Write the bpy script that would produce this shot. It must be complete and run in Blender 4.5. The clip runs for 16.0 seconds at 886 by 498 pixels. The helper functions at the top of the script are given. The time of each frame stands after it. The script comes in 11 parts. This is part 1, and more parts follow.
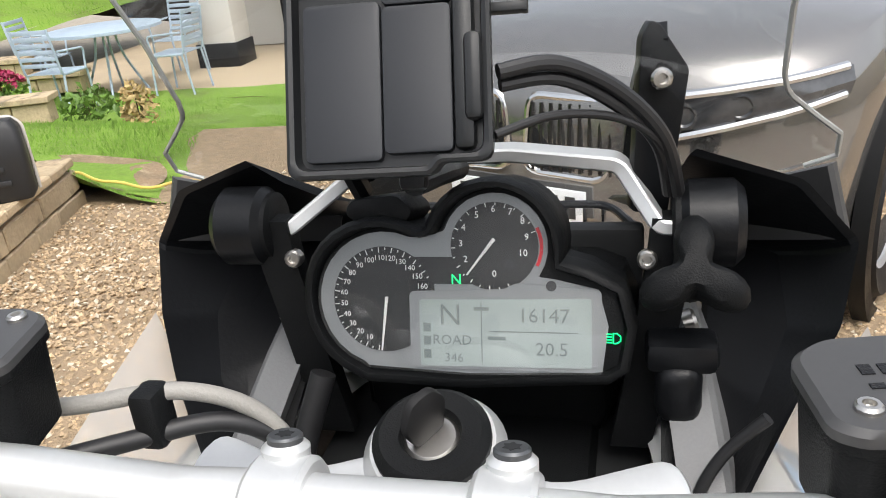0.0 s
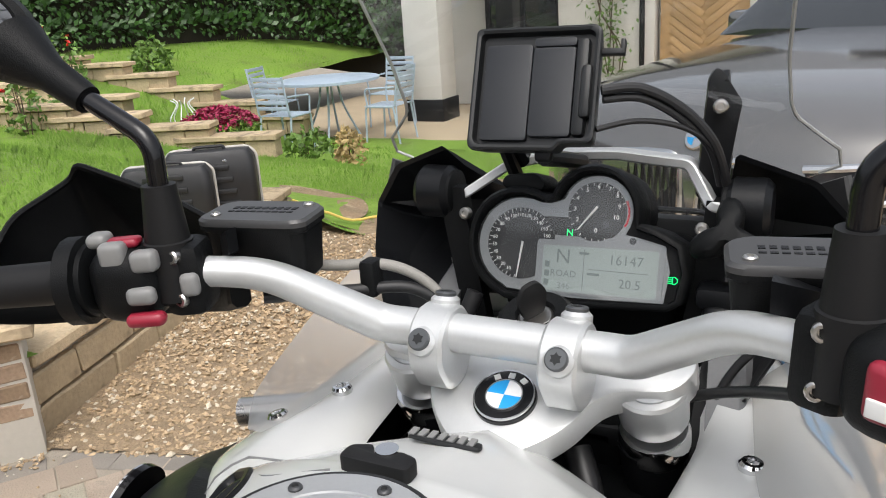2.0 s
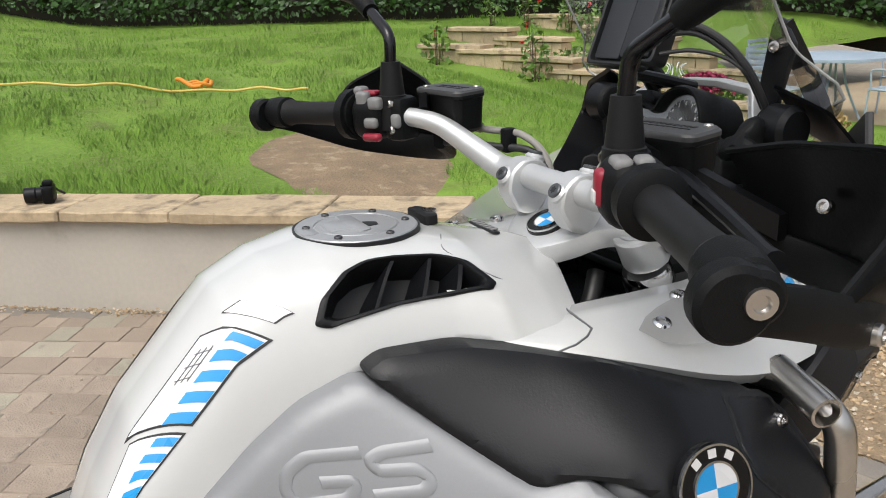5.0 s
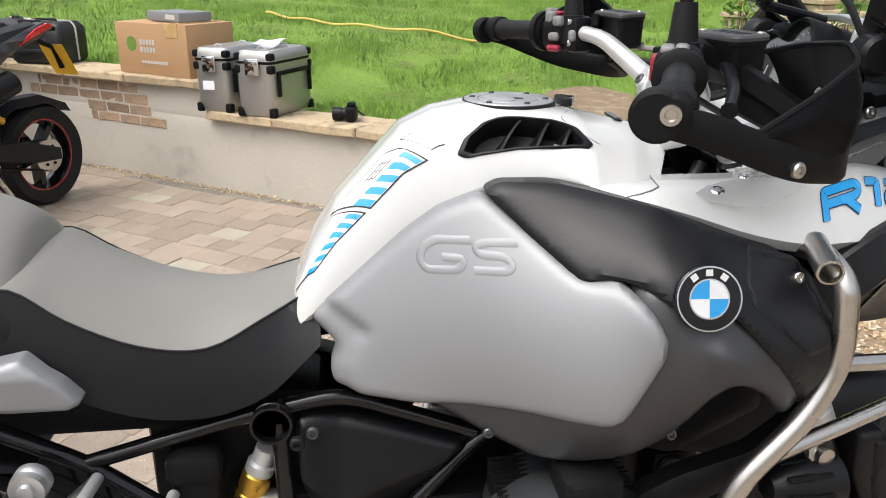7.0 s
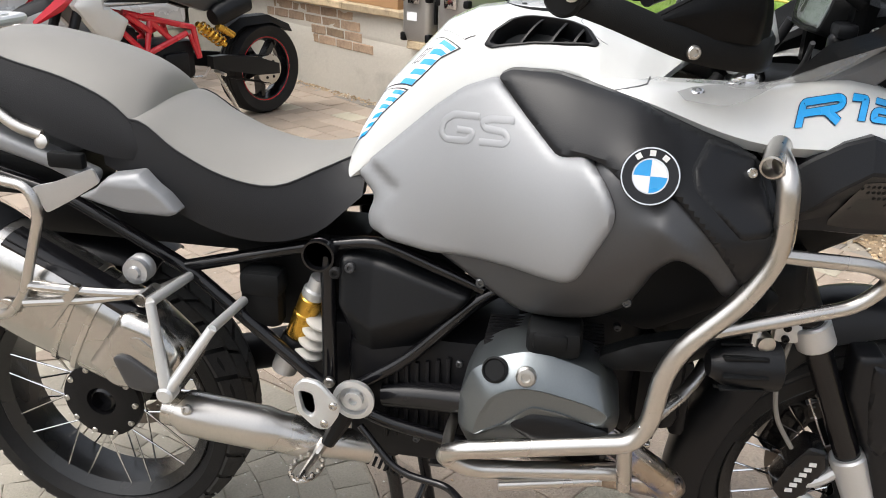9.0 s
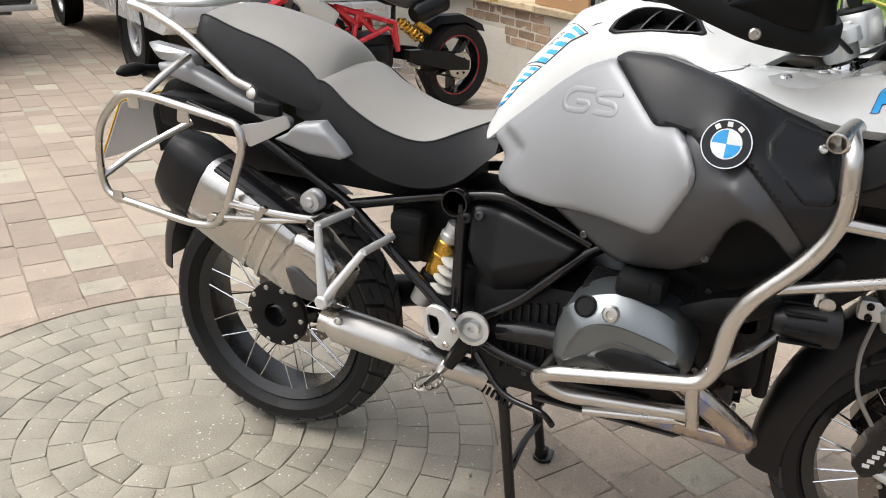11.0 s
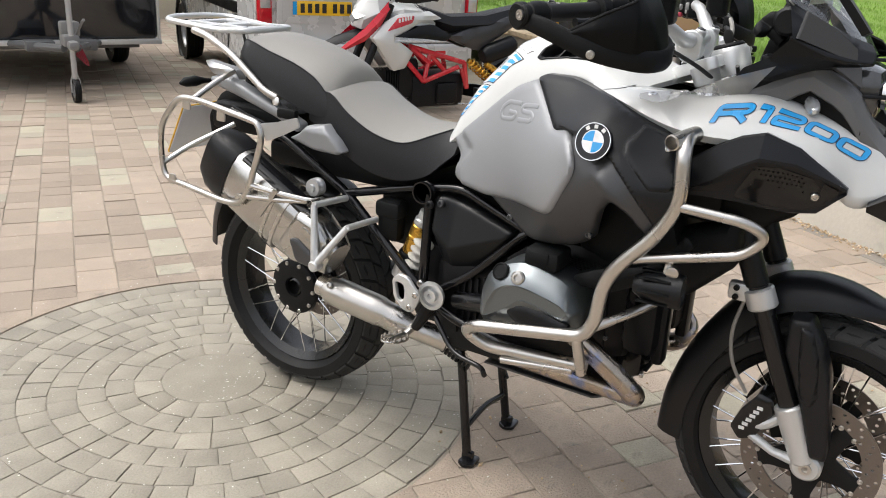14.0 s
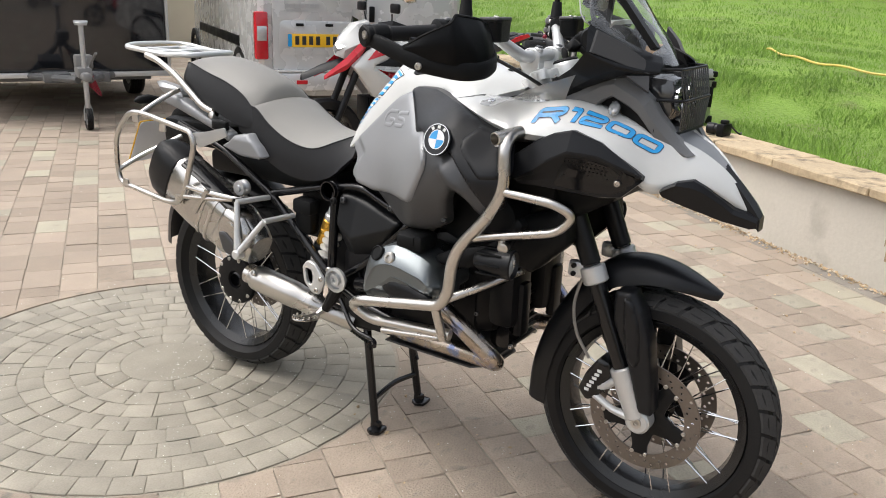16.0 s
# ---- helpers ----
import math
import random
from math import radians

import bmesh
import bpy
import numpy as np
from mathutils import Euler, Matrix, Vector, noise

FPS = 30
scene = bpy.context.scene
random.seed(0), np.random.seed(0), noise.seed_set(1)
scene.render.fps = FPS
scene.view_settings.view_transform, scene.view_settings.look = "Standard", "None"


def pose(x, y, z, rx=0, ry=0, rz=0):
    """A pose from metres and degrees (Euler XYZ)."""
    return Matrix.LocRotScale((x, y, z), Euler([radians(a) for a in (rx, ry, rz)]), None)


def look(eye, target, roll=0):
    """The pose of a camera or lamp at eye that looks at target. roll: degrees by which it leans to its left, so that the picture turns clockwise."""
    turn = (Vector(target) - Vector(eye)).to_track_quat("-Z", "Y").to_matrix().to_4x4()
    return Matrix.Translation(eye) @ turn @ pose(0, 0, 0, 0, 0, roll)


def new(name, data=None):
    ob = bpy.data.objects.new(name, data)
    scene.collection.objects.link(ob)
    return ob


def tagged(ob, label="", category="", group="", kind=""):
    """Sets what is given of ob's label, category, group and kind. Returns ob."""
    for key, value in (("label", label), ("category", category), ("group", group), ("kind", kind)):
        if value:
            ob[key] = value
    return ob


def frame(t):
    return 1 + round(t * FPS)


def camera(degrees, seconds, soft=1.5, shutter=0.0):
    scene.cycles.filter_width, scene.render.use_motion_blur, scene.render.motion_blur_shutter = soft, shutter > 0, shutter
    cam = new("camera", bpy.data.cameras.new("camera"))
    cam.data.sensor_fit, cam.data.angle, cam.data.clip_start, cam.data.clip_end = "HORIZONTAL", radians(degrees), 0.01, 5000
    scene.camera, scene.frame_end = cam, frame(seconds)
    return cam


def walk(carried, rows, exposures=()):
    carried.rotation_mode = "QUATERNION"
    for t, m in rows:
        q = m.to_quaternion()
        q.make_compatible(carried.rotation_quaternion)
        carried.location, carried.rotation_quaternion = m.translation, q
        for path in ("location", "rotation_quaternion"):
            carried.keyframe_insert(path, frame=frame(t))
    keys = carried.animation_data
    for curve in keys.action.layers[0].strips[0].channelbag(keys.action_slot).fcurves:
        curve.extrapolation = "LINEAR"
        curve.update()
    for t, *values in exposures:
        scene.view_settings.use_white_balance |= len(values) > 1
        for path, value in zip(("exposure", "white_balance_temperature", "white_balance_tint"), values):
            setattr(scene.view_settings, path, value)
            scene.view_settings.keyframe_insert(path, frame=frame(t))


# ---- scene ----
cam = camera(56.9, 16.0, soft=1.0)
PATH = [
    (0, (0.13, 0.871, 1.518), (-0.333, 2.651, 0.733), -5.8),
    (0.5, (0.182, 0.809, 1.529), (-0.411, 2.574, 0.8), -5.4),
    (1, (0.204, 0.747, 1.525), (-0.485, 2.499, 0.85), -4.8),
    (1.5, (0.228, 0.663, 1.525), (-0.546, 2.396, 0.894), -4.3),
    (2, (0.258, 0.608, 1.522), (-0.626, 2.297, 0.917), -3.8),
    (2.5, (0.346, 0.595, 1.515), (-0.694, 2.198, 0.923), -3.7),
    (3, (0.449, 0.588, 1.51), (-0.756, 2.072, 0.924), -3.5),
    (3.5, (0.523, 0.552, 1.506), (-0.825, 1.908, 0.92), -3.1),
    (3.7, (0.557, 0.534, 1.497), (-0.842, 1.838, 0.911), -2.9),
    (5.8, (0.99, 0.641, 1.48), (-0.82, 1.212, 0.849), -1.9),
    (6, (1.026, 0.647, 1.476), (-0.803, 1.147, 0.84), -1.7),
    (6.5, (1.132, 0.65, 1.449), (-0.726, 0.997, 0.797), -0.9),
    (7, (1.236, 0.666, 1.438), (-0.637, 0.882, 0.769), -0.2),
    (7.5, (1.313, 0.708, 1.433), (-0.562, 0.794, 0.744), 0.5),
    (8, (1.358, 0.799, 1.429), (-0.51, 0.746, 0.716), 1.1),
    (8.5, (1.418, 0.921, 1.402), (-0.428, 0.735, 0.656), 1.4),
    (9, (1.48, 0.98, 1.389), (-0.339, 0.679, 0.614), 1.6),
    (9.5, (1.576, 1.008, 1.377), (-0.217, 0.612, 0.586), 1.9),
    (10, (1.672, 1.052, 1.376), (-0.099, 0.561, 0.587), 2.3),
    (10.2, (1.69, 1.069, 1.376), (-0.069, 0.533, 0.59), 2.3),
    (12.3, (1.798, 1.384, 1.402), (0.198, 0.439, 0.664), 2.8),
    (12.5, (1.829, 1.412, 1.399), (0.233, 0.454, 0.666), 2.9),
    (13, (1.899, 1.497, 1.390), (0.305, 0.521, 0.679), 3.0),
    (13.5, (1.958, 1.577, 1.397), (0.356, 0.600, 0.705), 3.1),
    (14, (1.955, 1.683, 1.403), (0.344, 0.711, 0.725), 3.1),
    (14.5, (1.907, 1.856, 1.404), (0.290, 0.891, 0.733), 3.0),
    (15, (1.900, 1.986, 1.407), (0.284, 1.007, 0.751), 2.9),
    (15.5, (1.951, 2.081, 1.411), (0.346, 1.069, 0.778), 2.7),
    (16, (2.041, 2.207, 1.413), (0.452, 1.156, 0.806), 2.4),
]
EXPOSURE = 0.52
walk(cam, [(t, look(eye, target, roll)) for t, eye, target, roll in PATH], [(0, EXPOSURE + 0.10), (1.0, EXPOSURE - 0.10), (2.0, EXPOSURE - 0.30), (3.0, EXPOSURE - 0.46), (3.7, EXPOSURE - 0.52), (6.0, EXPOSURE - 0.44), (7.0, EXPOSURE - 0.12), (8.0, EXPOSURE), (10.0, EXPOSURE), (12.5, EXPOSURE - 0.14), (16, EXPOSURE - 0.12)])
STEPS_A = ((-9.6, 7.9, 0), (-6.1, 8.6, 0))
STEPS_B = ((-8.0, 5.4, 0), (-5.0, 6.5, 0))
STEPS_C = ((-8.9, 6.3, 0), (-7.2, 6.8, 0))
MIRROR_TILT, MIRROR_TURN = -6.0, -20.0
SKY, SUN = 0.212, 0.30

# ---------------------------------------------------------------- world and light
world = bpy.data.worlds.new("World")
scene.world = world
world.use_nodes = True
wn = world.node_tree
sky = wn.nodes.new("ShaderNodeTexSky")
sky.sky_type = "NISHITA"
sky.sun_disc = False
sky.sun_elevation = radians(62)
sky.sun_rotation = radians(150)
sky.air_density, sky.dust_density, sky.ozone_density = 1.0, 6.0, 1.0
wn.nodes["Background"].inputs[1].default_value = SKY
hsv = wn.nodes.new("ShaderNodeHueSaturation")
hsv.inputs["Saturation"].default_value = 0.35
wn.links.new(sky.outputs[0], hsv.inputs["Color"])
wn.links.new(hsv.outputs[0], wn.nodes["Background"].inputs[0])
lamp = bpy.data.lights.new("sun", "SUN")
lamp.energy, lamp.angle, lamp.color = SUN, radians(35), (1.0, 0.965, 0.91)
sun = new("sun", lamp)
sun.matrix_world = look((0, 0, 20), (-2.6, 4.6, 10.0))

# ---------------------------------------------------------------- materials
def mat(name, color, rough=0.5, metal=0.0, vary=0.12, scale=6.0, fine=60.0, bump=0.0, bump_scale=None, dirt=None, dirt_at=0.62, coat=0.0, per_object=0.0, per_island=0.0, rough_vary=0.12, tint=None, spec=0.5, stretch=None, flake=False):
    """A principled surface with colour varied at two scales, uneven gloss, and fine relief; sizes in metres."""
    m = bpy.data.materials.new(name)
    m.use_nodes = True
    t = m.node_tree
    N, L = t.nodes, t.links
    b = N["Principled BSDF"]
    b.inputs["Metallic"].default_value = metal
    b.inputs["Coat Weight"].default_value = coat
    b.inputs["Coat Roughness"].default_value = 0.06
    b.inputs["Specular IOR Level"].default_value = spec
    co = N.new("ShaderNodeTexCoord")
    src = co.outputs["Object"]
    if stretch:
        mp = N.new("ShaderNodeMapping")
        mp.inputs["Scale"].default_value = stretch
        L.new(src, mp.inputs[0])
        src = mp.outputs[0]
    big, small = N.new("ShaderNodeTexNoise"), N.new("ShaderNodeTexNoise")
    for n, s, d in ((big, scale, 3), (small, fine, 4)):
        n.inputs["Scale"].default_value, n.inputs["Detail"].default_value = s, d
        L.new(src, n.inputs["Vector"])
    add = N.new("ShaderNodeMath")
    add.operation = "MULTIPLY_ADD"
    add.inputs[1].default_value = 0.6
    L.new(small.outputs[0], add.inputs[0])
    L.new(big.outputs[0], add.inputs[2])
    rng = N.new("ShaderNodeMapRange")
    rng.inputs[1].default_value, rng.inputs[2].default_value = 0.5, 1.1
    rng.inputs[3].default_value, rng.inputs[4].default_value = 1 - vary, 1 + vary
    L.new(add.outputs[0], rng.inputs[0])
    value = rng.outputs[0]
    if per_object or per_island:
        if per_object:
            info = N.new("ShaderNodeObjectInfo").outputs["Random"]
        else:
            info = N.new("ShaderNodeNewGeometry").outputs["Random Per Island"]
        r2 = N.new("ShaderNodeMapRange")
        k = per_object or per_island
        r2.inputs[3].default_value, r2.inputs[4].default_value = 1 - k, 1 + k
        L.new(info, r2.inputs[0])
        mul = N.new("ShaderNodeMath")
        mul.operation = "MULTIPLY"
        L.new(value, mul.inputs[0])
        L.new(r2.outputs[0], mul.inputs[1])
        value = mul.outputs[0]
    base = N.new("ShaderNodeRGB")
    base.outputs[0].default_value = (*color, 1)
    col = base.outputs[0]
    if tint and (per_object or per_island):
        ramp = N.new("ShaderNodeValToRGB")
        ramp.color_ramp.interpolation = "CONSTANT"
        els = ramp.color_ramp.elements
        cols = [color] + list(tint)
        for i, c in enumerate(cols):
            e = els[i] if i < 2 else els.new(0)
            e.position, e.color = i / len(cols), (*c, 1)
        wob = N.new("ShaderNodeMath")
        wob.operation = "MULTIPLY"
        wob.inputs[1].default_value = 7.31
        fr = N.new("ShaderNodeMath")
        fr.operation = "FRACT"
        L.new(info, wob.inputs[0])
        L.new(wob.outputs[0], fr.inputs[0])
        L.new(fr.outputs[0], ramp.inputs[0])
        col = ramp.outputs[0]
    if dirt:
        dn = N.new("ShaderNodeTexNoise")
        dn.inputs["Scale"].default_value, dn.inputs["Detail"].default_value = scale * 1.7, 6
        L.new(src, dn.inputs["Vector"])
        dr = N.new("ShaderNodeMapRange")
        dr.inputs[1].default_value, dr.inputs[2].default_value = dirt_at, dirt_at + 0.16
        L.new(dn.outputs[0], dr.inputs[0])
        mx = N.new("ShaderNodeMix")
        mx.data_type = "RGBA"
        L.new(dr.outputs[0], mx.inputs[0])
        L.new(col, mx.inputs[6])
        mx.inputs[7].default_value = (*dirt, 1)
        col = mx.outputs[2]
    sc = N.new("ShaderNodeVectorMath")
    sc.operation = "SCALE"
    L.new(col, sc.inputs[0])
    L.new(value, sc.inputs["Scale"])
    L.new(sc.outputs[0], b.inputs["Base Color"])
    rr = N.new("ShaderNodeMapRange")
    rr.inputs[1].default_value, rr.inputs[2].default_value = 0.3, 0.75
    rr.inputs[3].default_value, rr.inputs[4].default_value = max(rough - rough_vary, 0.02), min(rough + rough_vary, 1)
    L.new(big.outputs[0], rr.inputs[0])
    L.new(rr.outputs[0], b.inputs["Roughness"])
    if bump:
        bp = N.new("ShaderNodeBump")
        bp.inputs["Strength"].default_value = 1.0
        bp.inputs["Distance"].default_value = bump
        if bump_scale:
            bn = N.new("ShaderNodeTexNoise")
            bn.inputs["Scale"].default_value, bn.inputs["Detail"].default_value = bump_scale, 3
            L.new(src, bn.inputs["Vector"])
            L.new(bn.outputs[0], bp.inputs["Height"])
        else:
            L.new(small.outputs[0], bp.inputs["Height"])
        L.new(bp.outputs[0], b.inputs["Normal"])
    return m


def clear(name, color=(1, 1, 1), gloss=0.06, rough=0.02, painted_sheen=0.0):
    """Thin clear sheet: seen through, with a glossy skin that grows at grazing angles."""
    m = bpy.data.materials.new(name)
    m.use_nodes = True
    N, L = m.node_tree.nodes, m.node_tree.links
    N.remove(N["Principled BSDF"])
    tr, gl, df = N.new("ShaderNodeBsdfTransparent"), N.new("ShaderNodeBsdfGlossy"), N.new("ShaderNodeBsdfDiffuse")
    tr.inputs[0].default_value = (*color, 1)
    df.inputs[0].default_value = (0.75, 0.76, 0.76, 1)
    gl.inputs["Roughness"].default_value = rough
    lw, fr = N.new("ShaderNodeLayerWeight"), N.new("ShaderNodeMath")
    lw.inputs[0].default_value = 0.5
    pw = N.new("ShaderNodeMath")
    pw.operation, pw.inputs[1].default_value = "POWER", 4.0
    fr.operation, fr.inputs[1].default_value, fr.inputs[2].default_value = "MULTIPLY_ADD", 0.8, 0.05
    L.new(lw.outputs["Facing"], pw.inputs[0])
    L.new(pw.outputs[0], fr.inputs[0])
    m0, m1 = N.new("ShaderNodeMixShader"), N.new("ShaderNodeMixShader")
    # a pale diffuse share stands in for bright reflections on the sheet
    m0.inputs[0].default_value = painted_sheen
    L.new(tr.outputs[0], m0.inputs[1])
    L.new(df.outputs[0], m0.inputs[2])
    k = N.new("ShaderNodeMath")
    k.operation = "MULTIPLY"
    k.inputs[1].default_value = gloss
    L.new(fr.outputs[0], k.inputs[0])
    L.new(k.outputs[0], m1.inputs[0])
    L.new(m0.outputs[0], m1.inputs[1])
    L.new(gl.outputs[0], m1.inputs[2])
    L.new(m1.outputs[0], N["Material Output"].inputs[0])
    return m


def glow(name, color, strength):
    m = mat(name, color, 0.4, vary=0.02)
    b = m.node_tree.nodes["Principled BSDF"]
    b.inputs["Emission Color"].default_value = (*color, 1)
    b.inputs["Emission Strength"].default_value = strength
    return m


M_WHITE = mat("white_paint", (0.57, 0.58, 0.57), 0.22, vary=0.02, coat=0.7, rough_vary=0.05)
M_SILVER_SATIN = mat("satin_silver_paint", (0.245, 0.252, 0.262), 0.46, metal=0.35, vary=0.03, fine=400, rough_vary=0.04)
M_BLACK_SATIN = mat("satin_black_plastic", (0.006, 0.0065, 0.0075), 0.36, spec=0.24, vary=0.15, fine=300, bump=0.0002, rough_vary=0.06)
M_FAIRING = mat("satin_black_fairing", (0.009, 0.0095, 0.011), 0.36, spec=0.28, vary=0.12, fine=400, bump=0.0002, rough_vary=0.05)
M_BLACK_GRAIN = mat("grained_black_plastic", (0.0055, 0.006, 0.0065), 0.5, spec=0.15, vary=0.2, fine=900, bump=0.0004)
M_BLACK_GLOSS = mat("gloss_black_paint", (0.005, 0.005, 0.006), 0.20, spec=0.35, vary=0.1, coat=0.15)
M_DARK_GREY = mat("dark_grey_satin_paint", (0.060, 0.061, 0.064), 0.38, metal=0.45, vary=0.06, fine=300, rough_vary=0.05)
M_BOLT = mat("dark_bolt_steel", (0.10, 0.105, 0.11), 0.35, metal=0.7, vary=0.1)
M_GREY_PLASTIC = mat("mid_grey_plastic", (0.12, 0.123, 0.126), 0.48, vary=0.10, fine=500, bump=0.0002)
M_SEAT_GREY = mat("grey_seat_vinyl", (0.20, 0.193, 0.178), 0.55, vary=0.05, fine=700, bump=0.0004, rough_vary=0.06)
M_SEAT_BLACK = mat("black_seat_vinyl", (0.010, 0.0105, 0.012), 0.5, spec=0.25, vary=0.1, fine=800, bump=0.0005, rough_vary=0.06)
M_STEEL = mat("brushed_stainless", (0.56, 0.54, 0.51), 0.3, metal=1.0, vary=0.06, fine=250, rough_vary=0.08)
M_CHROME = mat("polished_steel", (0.7, 0.7, 0.7), 0.12, metal=1.0, vary=0.04, rough_vary=0.05)
M_CAN = mat("silver_exhaust_steel", (0.50, 0.49, 0.47), 0.27, metal=1.0, vary=0.10, rough_vary=0.08)
M_BLUED = mat("heat_blued_steel", (0.42, 0.36, 0.30), 0.25, metal=1.0, vary=0.2, scale=14, dirt=(0.22, 0.26, 0.42), dirt_at=0.5)
M_ALU = mat("silver_painted_alloy", (0.58, 0.59, 0.59), 0.36, metal=0.55, vary=0.04, fine=300, rough_vary=0.05)
M_ALU_DULL = mat("cast_alloy", (0.5, 0.51, 0.52), 0.42, metal=0.85, vary=0.08, fine=200, bump=0.0003)
M_ALU_BOX = mat("anodised_aluminium_sheet", (0.44, 0.435, 0.42), 0.42, metal=0.75, vary=0.08, fine=120, dirt=(0.3, 0.29, 0.27), dirt_at=0.66)
M_ENGINE = mat("engine_grey_metal", (0.155, 0.172, 0.18), 0.34, metal=0.85, vary=0.06, fine=300, rough_vary=0.05)
M_ENGINE_DARK = mat("black_engine_casting", (0.007, 0.007, 0.008), 0.42, spec=0.18, metal=0.0, vary=0.3, bump=0.0005)
M_RUBBER = mat("tyre_rubber", (0.008, 0.008, 0.0085), 0.60, spec=0.28, vary=0.2, fine=160, bump=0.0006, dirt=(0.022, 0.021, 0.019), dirt_at=0.64)
M_TREAD = mat("dusty_tread_rubber", (0.040, 0.0395, 0.039), 0.85, spec=0.25, vary=0.25, fine=160, bump=0.0008)
M_RIM = mat("satin_black_rim", (0.009, 0.0095, 0.010), 0.26, spec=0.5, vary=0.1, rough_vary=0.06)
M_RUBBER_SOFT = mat("black_rubber", (0.009, 0.009, 0.0095), 0.55, spec=0.25, vary=0.15, fine=300)
M_GOLD = mat("gold_anodised_alloy", (0.62, 0.36, 0.06), 0.28, metal=0.9, vary=0.06)
M_BLUE = mat("blue_decal", (0.015, 0.31, 0.70), 0.3, vary=0.03, coat=0.4)
M_INK_BLUE = mat("dark_blue_print", (0.01, 0.03, 0.08), 0.35, vary=0.03)
M_CAP = mat("silver_cap_paint", (0.40, 0.41, 0.415), 0.34, metal=0.45, vary=0.04, fine=400, rough_vary=0.04)
M_BADGE_WHITE = mat("white_enamel", (0.75, 0.76, 0.77), 0.25, vary=0.02, coat=0.5)
M_RED = mat("red_paint", (0.55, 0.012, 0.025), 0.25, vary=0.04, coat=0.6)
M_RED_SWITCH = mat("red_switch_plastic", (0.27, 0.016, 0.035), 0.4, vary=0.05)
M_GREY_SWITCH = mat("grey_switch_plastic", (0.20, 0.20, 0.197), 0.45, vary=0.05)
# the pale share here paints in sky reflected by the screen
M_SCREEN = clear("clear_screen", (0.93, 0.945, 0.945), 1.5, 0.015, painted_sheen=0.045)
M_SCREEN_EDGE = mat("cut_acrylic_edge", (0.30, 0.31, 0.30), 0.15, vary=0.2, scale=30, coat=0.6)
# stronger pale share, painting tan and white reflections on the deflector
M_SMOKED = clear("smoked_deflector", (0.62, 0.60, 0.57), 0.8, 0.06, painted_sheen=0.30)
M_NAV = mat("matt_black_housing", (0.012, 0.013, 0.014), 0.42, spec=0.35, vary=0.10, fine=500, bump=0.0001)
M_NAV_PLATE = mat("charcoal_plate", (0.022, 0.024, 0.028), 0.5, spec=0.35, vary=0.05, fine=400)
# cowl plates' own grey; on the reservoir lid it paints reflected sky
M_LID = mat("grey_plastic_and_lid_sheen", (0.045, 0.045, 0.046), 0.42, vary=0.1, fine=300)
M_LENS = clear("instrument_glass", (0.94, 0.95, 0.95), 1.5, 0.06, painted_sheen=0.03)
M_LCD = mat("lcd_panel", (0.30, 0.345, 0.335), 0.35, vary=0.03)
M_LCD_INK = mat("lcd_ink", (0.16, 0.19, 0.185), 0.4, vary=0.02)
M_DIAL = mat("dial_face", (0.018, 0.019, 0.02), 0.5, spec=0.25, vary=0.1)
M_DIAL_GREY = mat("silver_dial_surround", (0.26, 0.27, 0.28), 0.4, metal=0.4, vary=0.05)
M_INK_WHITE = mat("white_print", (0.75, 0.75, 0.74), 0.5, vary=0.02)
M_GREEN_LAMP = glow("green_telltale", (0.0, 0.65, 0.16), 1.6)
M_MIRROR = mat("mirror_glass", (0.9, 0.91, 0.92), 0.02, metal=1.0, vary=0.0, rough_vary=0.0)
M_GLASS_DARK = mat("dark_window_glass", (0.015, 0.018, 0.02), 0.05, vary=0.1, rough_vary=0.03, coat=0.5)
M_LAMP_GLASS = mat("lamp_glass", (0.6, 0.62, 0.63), 0.1, metal=0.6, vary=0.1, scale=40)
M_RED_LENS = mat("red_lamp_lens", (0.5, 0.01, 0.02), 0.15, vary=0.1, scale=30, coat=0.5)
M_YELLOW_PLATE = mat("yellow_plate", (0.85, 0.50, 0.02), 0.4, vary=0.03)
M_INK_BLACK = mat("black_print", (0.02, 0.02, 0.02), 0.5, vary=0.02)
M_VAN = mat("silver_van_paint", (0.58, 0.59, 0.59), 0.28, metal=0.25, vary=0.03, coat=0.5)
M_LAMP_DARK = mat("tinted_lamp_interior", (0.05, 0.052, 0.056), 0.10, metal=0.2, vary=0.3, scale=25, fine=60, coat=1.0)
M_SUV = mat("dark_metallic_paint", (0.24, 0.232, 0.222), 0.10, metal=0.75, vary=0.06, fine=600, coat=1.0, rough_vary=0.05)
M_TRAILER = mat("gloss_black_panel", (0.012, 0.013, 0.016), 0.12, vary=0.15, coat=0.5, rough_vary=0.05)
M_CREAM = mat("cream_render", (0.66, 0.60, 0.47), 0.85, vary=0.06, scale=1.5, bump=0.002)
M_RENDER = mat("pale_wall_render", (0.50, 0.47, 0.41), 0.9, vary=0.08, scale=1.6, fine=40, bump=0.0025, dirt=(0.36, 0.33, 0.28), dirt_at=0.60)
M_COPING = mat("sandstone_coping", (0.47, 0.37, 0.24), 0.85, vary=0.2, scale=5, fine=45, bump=0.006, dirt=(0.20, 0.16, 0.11), dirt_at=0.54, per_object=0.15)
M_BRICK = mat("weathered_reclaimed_brick", (0.31, 0.22, 0.15), 0.9, vary=0.3, scale=12, fine=70, bump=0.005, dirt=(0.44, 0.39, 0.32), dirt_at=0.66, per_object=0.2, tint=((0.30, 0.21, 0.13), (0.34, 0.16, 0.10), (0.38, 0.30, 0.20), (0.24, 0.17, 0.11), (0.36, 0.24, 0.13)))
